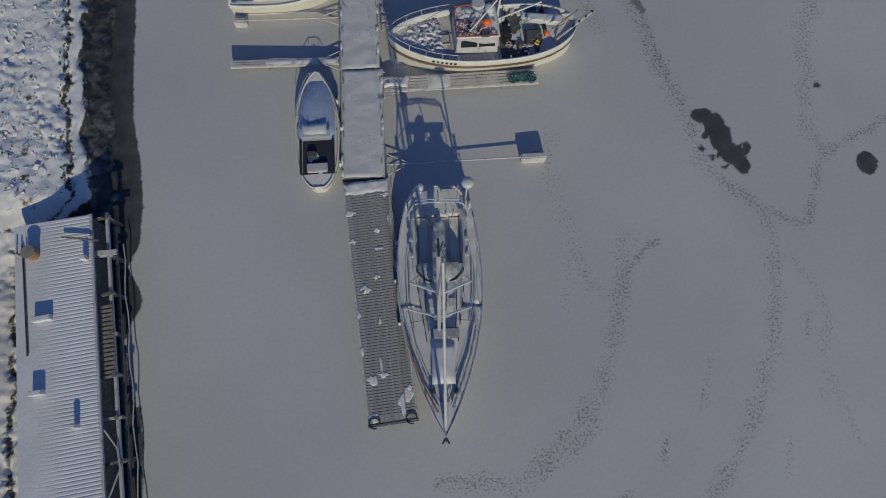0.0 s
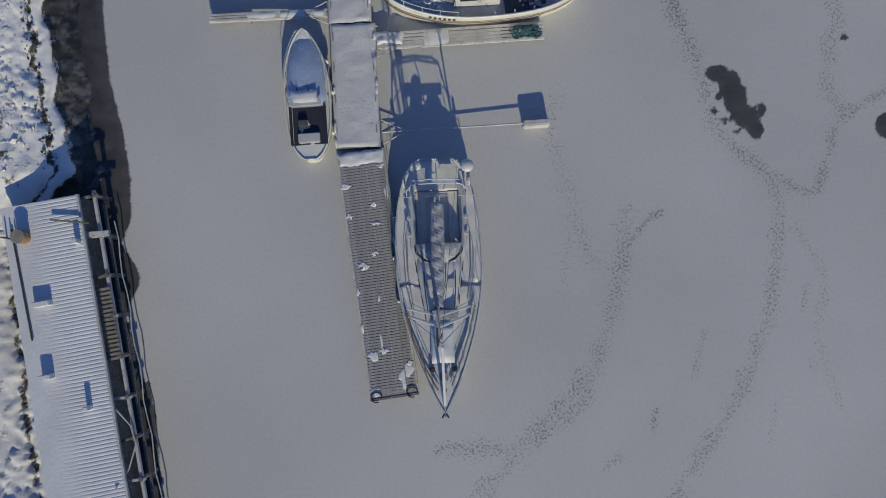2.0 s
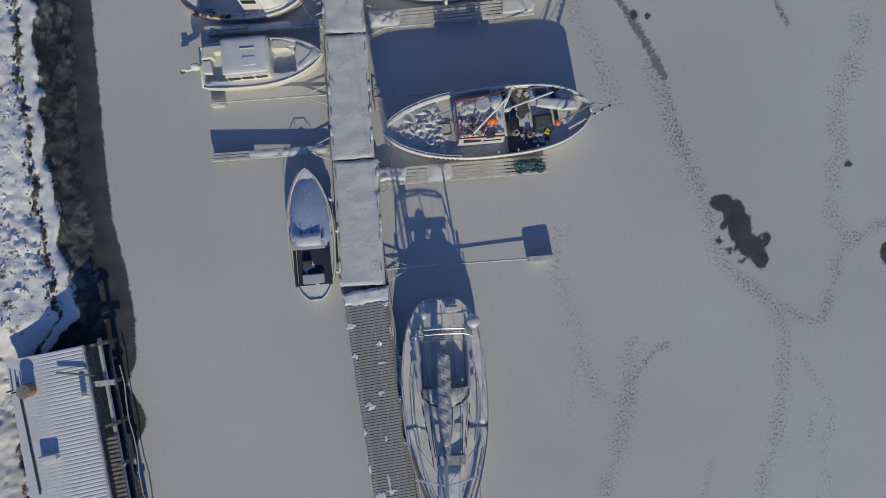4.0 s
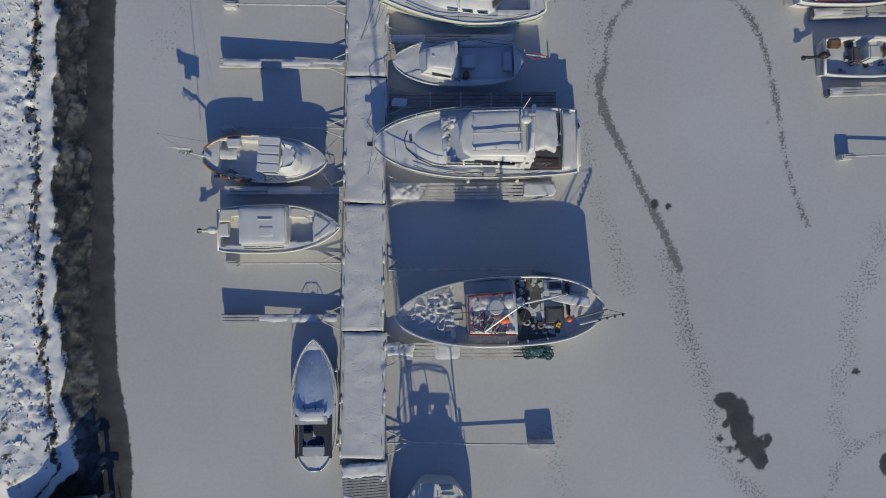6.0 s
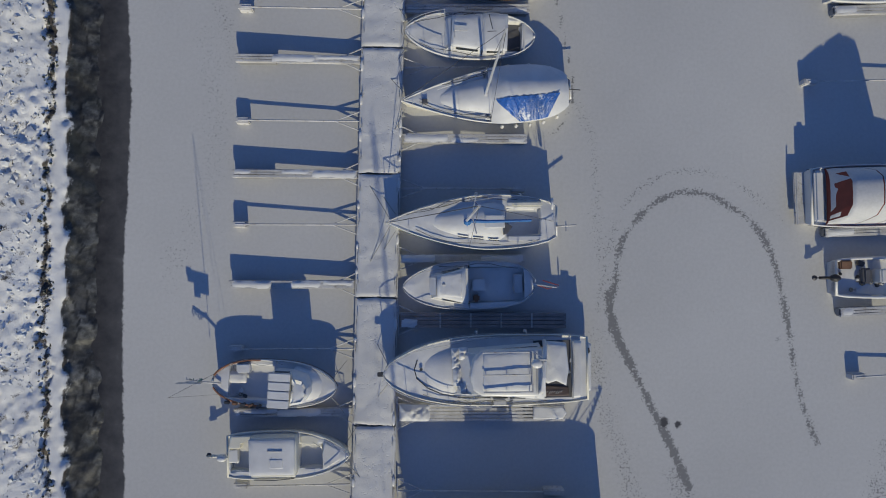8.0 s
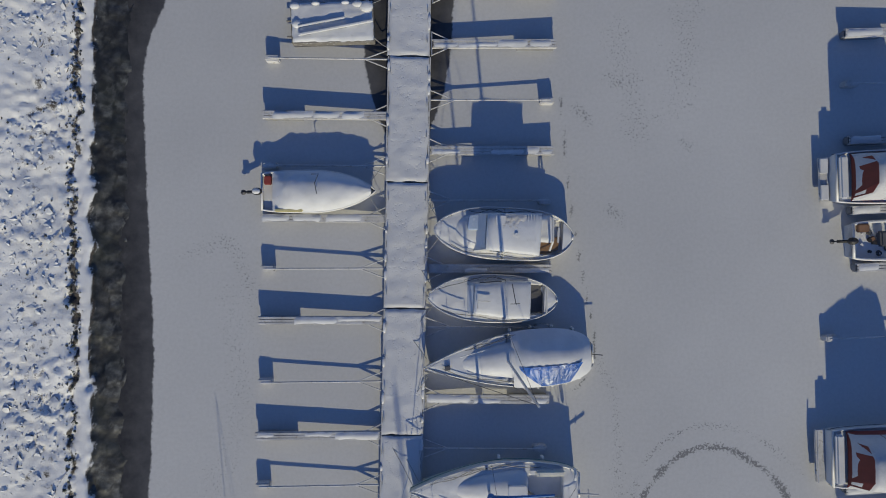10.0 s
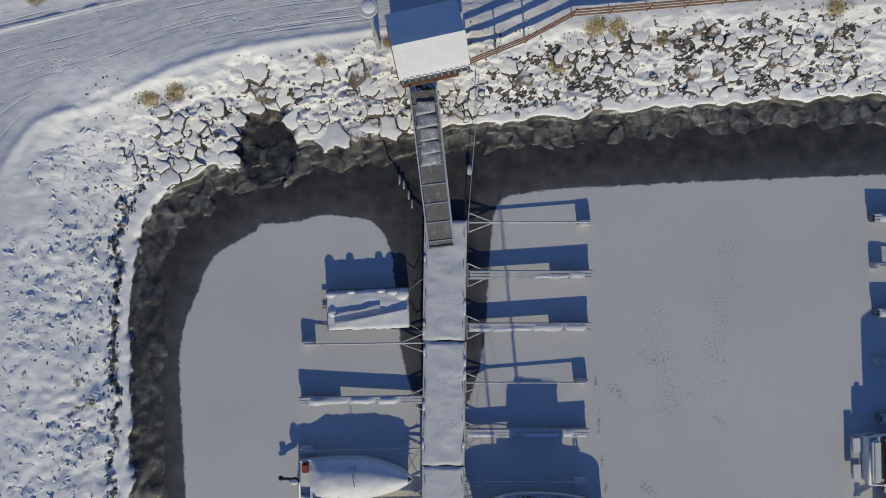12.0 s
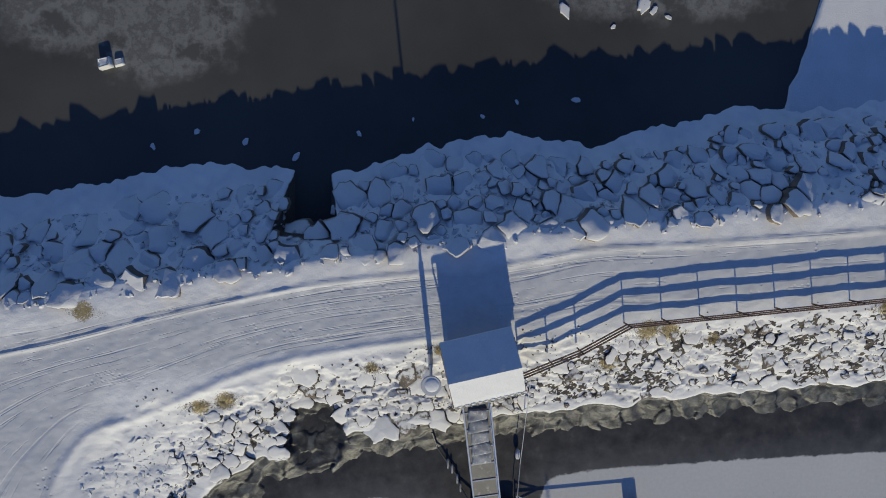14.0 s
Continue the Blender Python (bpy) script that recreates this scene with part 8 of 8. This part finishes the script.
for k in range(18):
    y = -0.1 - k * 2.2
    part("timber_post", tube(bmesh.new(), [(OX + 0.05, y, -0.5), (OX, y, 1.75)], 0.13, 8), "wood", wharf)
    part("cross_beam", box(bmesh.new(), (WW / 2 + 0.38, y, 1.62), (0.95, 0.16, 0.14), 4 * (-1) ** k, 0.02), "frost" if k % 2 else "wood", wharf)
for k in range(17):
    part("board", box(bmesh.new(), (WW / 2 + 0.36, -5.2 - k * 0.235, 1.72), (0.75, 0.15, 0.05), 0, 0.01), "boardgrey", wharf, "bleached deck board")
part("loose_plank", box(bmesh.new(), (1.6, -1.4, 2.45), (2.0, 0.10, 0.1), -16, 0.01), "wood", wharf)
part("loose_plank", box(bmesh.new(), (OX - 0.2, -2.2, 1.8), (1.5, 0.3, 0.1), -6, 0.01), "frost", wharf)
part("rubbing_strip", tube(bmesh.new(), [(OX + 0.42 + 0.07 * math.sin(k * 1.7), -1.5 - k * 1.0, 0.75) for k in range(34)], 0.035, 6), "frost", wharf, "frosted fender line at the water")
part("hanging_hose", tube(bmesh.new(), [(WW / 2 + 0.1, -11.6, 2.0), (WW / 2 + 0.6, -12.6, 1.8), (WW / 2 + 0.7, -13.6, 1.75), (WW / 2 + 0.2, -14.8, 1.9), (1.6, -15.6, 2.32)], 0.045, 6), "frost", wharf)

# ---- rubble of the banks ----


def strewn(n, seed, x0, x1, y0, y1, gap_at, want, spread=1.0):
    """Points no nearer to each other than gap_at allows, where want holds."""
    q = np.random.RandomState(seed)
    x, y = q.uniform(x0, x1, n), q.uniform(y0, y1, n)
    g = np.sort(q.uniform(0.0, 1.0, n) ** 2.5)[::-1] * spread * gap_at(x, y) + gap_at(x, y) * 0.62
    ok = want(x, y)
    out, bins = [], {}
    for a, b, d in zip(x[ok], y[ok], g[ok]):
        i, j = int(a // 1.5), int(b // 1.5)
        if all((a - c) ** 2 + (b - e) ** 2 > ((d + f) / 2) ** 2 for k in (i - 1, i, i + 1) for l in (j - 1, j, j + 1) for c, e, f in bins.get((k, l), ())):
            bins.setdefault((i, j), []).append((a, b, d))
            out.append((a, b, d))
    return out


def cells(points, wide=1.0, bend=0.16):
    """The broken outline round each point: its share of the plane among its neighbours."""
    out = []
    for a, b, d in points:
        p, poly = Vector((a, b)), [Vector((a + wide * d * (0.80 + 0.14 * math.sin(9 * a + 5 * b + 2.3 * k)) * math.cos(k * 0.785 + a), b + d * (0.80 + 0.14 * math.sin(7 * b + 4 * a + 3.1 * k)) * math.sin(k * 0.785 + a))) for k in range(8)]
        for c, e, f in points:
            if (c, e) == (a, b) or abs(c - a) > 2.2 or abs(e - b) > 2.2:
                continue
            q = Vector((c, e))
            mid, way = p.lerp(q, d / (d + f)), q - p
            cut = []
            for u, v in zip(poly, poly[1:] + poly[:1]):
                du, dv = (u - mid).dot(way), (v - mid).dot(way)
                if du <= 0:
                    cut.append(u)
                if du * dv < 0:
                    cut.append(u.lerp(v, du / (du - dv)))
            poly = cut
            if len(poly) < 3:
                break
        if len(poly) >= 3:
            fine = [u.lerp(v, k / 3) for u, v in zip(poly, poly[1:] + poly[:1]) for k in range(3)]
            out.append((p, [q + float(bend * d) * noise.noise_vector(Vector((q.x * 1.9, q.y * 1.9, 4.0))).xy for q in fine]))
    return out


def block(rr, p, poly, gap, thick, tip, hard=0.15):
    """A block on the outline poly about p: steep broken sides, worn edges, a tilted top. Heights are from its middle."""
    c = sum(poly, Vector((0, 0))) / len(poly)
    ring = [q - c for q in poly]
    ring = [q * max(0.35, 1 - gap / max(q.length, 0.05)) for q in ring]
    size = sum(q.length for q in ring) / len(ring)
    verts, n = [], len(ring)
    slant = rr.uniform(0, 6.28)
    ridge = rr.uniform(-0.1, 0.35) * size
    flat = rr.random() < hard
    for scale, drop in ((1.03, thick + 0.35), (1.0, 0.16 + 0.45 * thick), (0.94, 0.07), (0.84, 0.0), (0.45, -0.01)):
        for q in ring:
            x, y = q.x * scale, q.y * scale
            side = x * math.cos(slant) + y * math.sin(slant) - ridge
            worn = 0.05 * noise.noise(Vector((x * 2.2 + p.x, y * 2.2, p.y)))
            verts.append((x, y, tip[0] * x + tip[1] * y - drop * (0.5 + size * 0.8) + worn - (0.55 * side if side > 0 else 0)))
    verts.append((0.0, 0.0, 0.02 - (0.55 * -ridge if ridge < 0 else 0)))
    faces = [(k * n + i, k * n + (i + 1) % n, k * n + n + (i + 1) % n, k * n + n + i) for k in range(4) for i in range(n)]
    faces += [(4 * n + i, 4 * n + (i + 1) % n, 5 * n) for i in range(n)]
    return c, verts, faces, [k >= 2 * n and not flat for k in range(len(faces))]


def flagstone(rr, p, poly, tip, proud):
    """A low slab bedded in the slope: its upper edge flush with the snow, its lower edge standing proud over a bare broken face."""
    c = sum(poly, Vector((0, 0))) / len(poly)
    ring = []
    for u in poly:
        q = u - c
        a = math.atan2(q.y, q.x)
        w = 1.0 + 0.30 * noise.noise(Vector((math.cos(a) * 1.3, math.sin(a) * 1.3, p.x * 3.1))) + 0.14 * noise.noise(Vector((q.x * 9, q.y * 9, p.y)))
        ring.append(q * w * rr.uniform(0.97, 1.03))
    n = len(ring)
    verts = []
    for out, inner, drop in ((0.10, 1.0, 0.42), (0.03, 1.0, 0.10), (0.0, 0.95, 0.025), (0.0, 0.80, 0.0), (0.0, 0.42, -0.012)):
        for q in ring:
            low = max(0.0, -q.normalized().y)
            r = q * inner + q.normalized() * out * (0.25 + low)
            verts.append((r.x, r.y, tip[0] * r.x + tip[1] * r.y + proud - drop + 0.035 * noise.noise(Vector((r.x * 5 + p.x, r.y * 5, p.y)))))
    verts.append((0.0, 0.0, proud + 0.015))
    faces = [(k * n + i, k * n + (i + 1) % n, k * n + n + (i + 1) % n, k * n + n + i) for k in range(4) for i in range(n)]
    faces += [(4 * n + i, 4 * n + (i + 1) % n, 5 * n) for i in range(n)]
    return c, verts, faces, [k >= 2 * n for k in range(len(faces))]


def lay_blocks(single, joined, label, made, limit, order, materials):
    """The first of the blocks, in the given order, as pieces of the ground; the others in one mesh."""
    zs = bank_height(np.array([b[0].x for b in made]), np.array([b[0].y for b in made]))[0]
    made = sorted([(b[0], float(z) + b[1], *b[2:]) for b, z in zip(made, zs)], key=order)
    for c, z, verts, faces, soft, mat in made[:limit]:
        me = bpy.data.meshes.new(single)
        me.from_pydata(verts, [], faces)
        me.polygons.foreach_set("use_smooth", soft)
        me.materials.append(M[materials[mat]])
        ob = new(single, me)
        ob.parent = ground
        ob.matrix_basis = pose(c.x, c.y, z)
    if made[limit:]:
        vs, fs, ss, ms = [], [], [], []
        for c, z, verts, faces, soft, mat in made[limit:]:
            base = len(vs)
            vs += [(x + c.x, y + c.y, h + z) for x, y, h in verts]
            fs += [tuple(base + i for i in f) for f in faces]
            ss += soft
            ms += [mat] * len(faces)
        me = bpy.data.meshes.new(joined)
        me.from_pydata(vs, [], fs)
        for m in materials:
            me.materials.append(M[m])
        me.polygons.foreach_set("use_smooth", ss)
        me.polygons.foreach_set("material_index", ms)
        tagged(new(joined, me), label, "stones", kind="stuff")


# the seaward face of the causeway: big quarried blocks, close together
rr = random.Random(5)


def on_sea_face(x, y):
    n = past_sea(x, y)
    low = np.interp(x, [-34, -18, -12, 2, 30], [1.5, 1.0, 0.5, 0.9, 1.2])
    return (n > low) & (n < 4.5 + 0.3 * np.sin(x * 1.7) * np.sin(x * 0.53)) & ((np.abs(x + 14.9) > 1.45) | (y < 86.9))


made = []
face_cells = cells(strewn(9000, 71, -34, 24, 81, 95, lambda x, y: np.interp(x, [-34, -10, -4, 24], [0.76, 0.72, 0.58, 0.54]) * (1 + 0.3 * field(x, y, 0.12, 75, 2)), on_sea_face, 1.25), 1.15, 0.20)
depths = past_sea(np.array([p.x for p, _ in face_cells]), np.array([p.y for p, _ in face_cells]))
for (p, poly), n in zip(face_cells, depths):
    crest = n > 4.2
    tip = (rr.uniform(-0.35, 0.35), (rr.uniform(-0.6, 0.25) if crest else -0.55 + rr.uniform(-0.38, 0.35)))
    c, verts, faces, soft = block(rr, p, poly, rr.uniform(-0.02, 0.05), 0.35, tip, 0.3)
    z = 0.28 + rr.uniform(-0.22, 0.24) - (0.10 if crest else 0)
    made.append((c, z, verts, faces, soft, 0))
lay_blocks("boulder", "boulder_bank", "snow-capped quarry boulders packed on the seaward bank", made, 300, lambda b: abs(b[0].x + 6), ["rock"])

# the harbour slope: snow-capped slabs and bare brown stones
made = []


def on_slope(x, y):
    s = past_tide(x, y)
    line = np.interp(x, [-8.5, -8.0, -3.2, -3.0, 0.1, 2.61, 17, 31], [99, 78.5, 78.5, 79.0, 80.3, 81.7, 83.2, 84.7])
    return (rockiness(x, y, s) > 0.22) & (past_sea(x, y) > 5.5) & (y < line)


slope_cells = cells(strewn(26000, 72, -24, 28, 70, 84, lambda x, y: np.interp(x, [-24, -19, -16, -10, -7, 0, 28], [0.28, 0.46, 0.74, 0.68, 0.52, 0.40, 0.36]) * (1 + 0.45 * field(x, y, 0.16, 73, 2)), on_slope), 1.25, 0.34)
px, py = np.array([p.x for p, _ in slope_cells]), np.array([p.y for p, _ in slope_cells])
for (p, poly), rock, brown in zip(slope_cells, rockiness(px, py, past_tide(px, py)), field(px, py, 0.2, 74, 2)):
    bare = rr.random() < 0.10 + 0.25 * max(0.0, brown) + (0.22 if p.x > -1 else 0)
    if rr.random() < (0.50 if rock < 0.38 else 0.15 if p.x < -2 else 0.55):
        continue
    steep = 0.36 - rr.uniform(0.10, 0.34)
    c, verts, faces, soft = flagstone(rr, p, poly, (rr.uniform(-0.12, 0.12), steep), rr.uniform(0.0, 0.07) - (0.03 if bare else 0))
    made.append((c, 0.02, verts, faces, soft, 1 if bare else 0))
lay_blocks("slab", "stone_slope", "snow-capped slabs and bare brown stones on the causeway slope", made, 300, lambda b: abs(b[0].x + 11), ["slab", "darkstone"])


def rubble(name, places, seed, material, label, flat=0.7):
    """Many stones joined into one: places of (x, y, z, size)."""
    rr = random.Random(seed)
    shapes = []
    for k in range(8):
        b = bmesh.new()
        bmesh.ops.create_icosphere(b, subdivisions=1, radius=1.0)
        q = random.Random(seed + k)
        for _ in range(7):
            d = Vector((q.gauss(0, 1), q.gauss(0, 1), q.gauss(0, 0.7))).normalized()
            lim = q.uniform(0.4, 0.75)
            for v in b.verts:
                e = v.co.dot(d) - lim
                if e > 0:
                    v.co -= d * e
        b.verts.index_update()
        shapes.append((np.array([v.co[:] for v in b.verts]), [[v.index for v in f.verts] for f in b.faces]))
        b.free()
    verts, faces = [], []
    for x, y, z, size in places:
        co, fs = shapes[rr.randrange(8)]
        m = np.array(Euler((rr.uniform(-0.5, 0.5), rr.uniform(-0.5, 0.5), rr.uniform(0, 6.28))).to_matrix())
        c = (co * np.array([rr.uniform(0.7, 1.3), rr.uniform(0.5, 0.9), flat]) * size) @ m.T + np.array([x, y, z])
        base = len(verts)
        verts.extend(map(tuple, c))
        faces.extend([[base + i for i in f] for f in fs])
    me = bpy.data.meshes.new(name)
    me.from_pydata(verts, [], faces)
    me.materials.append(M[material])
    return tagged(new(name, me), label, "stones", kind="stuff")


def scatter(n, seed, x0, x1, y0, y1, size, s_from, s_to, thin=0.0, sink=0.1):
    q = np.random.RandomState(seed)
    x, y = q.uniform(x0, x1, n), q.uniform(y0, y1, n)
    z, s, nn, _ = bank_height(x, y)
    ok = (s > s_from) & (s < s_to) & (nn > 5) & (field(x, y, 0.14, seed, 2) > thin)
    sz = size[0] + (size[1] - size[0]) * q.uniform(0, 1, n) ** 2.2
    return [(a, b, c + sink * d, d) for a, b, c, d, o in zip(x, y, z, sz, ok) if o]


rubble("rubble", scatter(3600, 31, -24, 30, 70, 84, (0.05, 0.15), 0.9, 5.2, -0.25, -0.05), 41, "darkstone", "bare brown stones showing through the snow of the causeway", 0.5)
sq = np.random.RandomState(77)
sx_, sy_ = sq.uniform(-34, 24, 2600), sq.uniform(81, 95, 2600)
sz_, _, sn_, _ = bank_height(sx_, sy_)
rubble("chinking", [(a, b, c + 0.05, d) for a, b, c, n, d in zip(sx_, sy_, sz_, sn_, sq.uniform(0.10, 0.30, 2600)) if 1.0 < n < 4.95 and (abs(a + 14.9) > 1.4 or b < 87)], 46, "rock", "small snowy stones wedged between the boulders", 0.7)
rubble("bank_rubble", scatter(1500, 33, -32, -19, 12.5, 70, (0.03, 0.11), 1.2, 6.5, -0.5), 43, "weedrock", "small snowy stones on the west bank", 0.6)
west = scatter(12000, 36, -31, -18.5, 12.5, 76, (0.10, 0.42), 1.3, 6.2, -0.45, -0.24)
inside = away(BERM, np.array([q[0] for q in west]), np.array([q[1] for q in west])) < -1.2
west = [q for q, ok in zip(west, inside) if ok or q[1] < 60]
rubble("snow_clods", west, 47, "clod", "angular clods and snow-capped stones on the west bank", 0.30)
rubble("wrack_line", scatter(13000, 34, -25, -18, 12.5, 74, (0.04, 0.15), 0.6, 1.2, -0.9), 44, "weedrock", "dark line of rubble and weed above the tide", 0.7)

# tufts of dead grass along the road
gr = np.random.RandomState(8)
verts, faces = [], []
for cx, cy, rad in GRASS:
    for _ in range(260):
        a, q = gr.uniform(0, 6.28), rad * gr.uniform(0, 1) ** 0.5 * 0.8
        x, y = cx + q * math.cos(a) * 1.9 + gr.normal(0, 0.15), cy + q * math.sin(a) * 0.45 + 0.15 * math.sin(3 * (cx + q * math.cos(a)))
        verts.append((x, y))
zz = bank_height(np.array([v[0] for v in verts]), np.array([v[1] for v in verts]))[0]
co = []
for (x, y), z in zip(verts, zz):
    a, h, w = gr.uniform(0, 6.28), gr.uniform(0.06, 0.22), 0.010
    lx, ly = gr.normal(0, 0.12), gr.normal(0, 0.12)
    i = len(co)
    co += [(x - w * math.cos(a), y - w * math.sin(a), z - 0.03), (x + w * math.cos(a), y + w * math.sin(a), z - 0.03), (x + lx, y + ly, z + h)]
    faces.append((i, i + 1, i + 2))
me = bpy.data.meshes.new("dead_grass")
me.from_pydata(co, [], faces)
me.materials.append(M["grass"])
tagged(new("dead_grass", me), "tufts of yellow dead grass through the snow", "grass", kind="stuff")

# small floes adrift beyond the causeway, and two blocks of ice
fr = random.Random(3)
FLOES = [(-12.2, 92.6, 0.8), (-4.85, 93.7, 0.6), (-2.85, 94.6, 0.6), (0.7, 94.8, 0.9), (-21.7, 92.6, 0.8), (-24.3, 91.7, 0.8), (-0.1, 100.0, 1.7), (4.6, 100.4, 2.2), (5.2, 100.1, 1.2), (2.8, 99.1, 0.7), (6.1, 99.7, 0.8), (3.6, 101.0, 1.4), (-18.9, 92.0, 0.9), (-15.9, 91.2, 1.0), (-9.0, 93.5, 0.5)]
for x, y, size in FLOES:
    b = bmesh.new()
    plate(b, [(0.34 * fr.uniform(0.5, 1.1) * math.cos(a), 0.20 * fr.uniform(0.5, 1.1) * math.sin(a)) for a in (k * 0.785 for k in range(8))], -0.05, 0.06, 0.03, 0.01, 0.02)
    ob = link("ice_floe", b, "boatsnow")
    ob.matrix_world = pose(x, y, SEA_Z + 0.02, 0, 0, fr.uniform(0, 180)) @ Matrix.Diagonal((size, size, size, 1))
    tagged(ob, "small lump of drifting white ice on dark water", "ice floe", "drifting floes")
for x, y, w, h in ((-26.85, 96.4, 0.40, 0.45), (-26.1, 96.5, 0.3, 0.2)):
    b = plate(bmesh.new(), [(-w, -w * 0.7), (w * 0.8, -w * 0.8), (w, w * 0.6), (-w * 0.7, w * 0.8)], -0.2, h, 0.1, 0.05, 0.08)
    ob = link("ice_block", b, "boatsnow")
    ob.matrix_world = pose(x, y, SEA_Z, 0, 0, 20)
    tagged(ob, "white block of ice standing in the slush", "ice block")
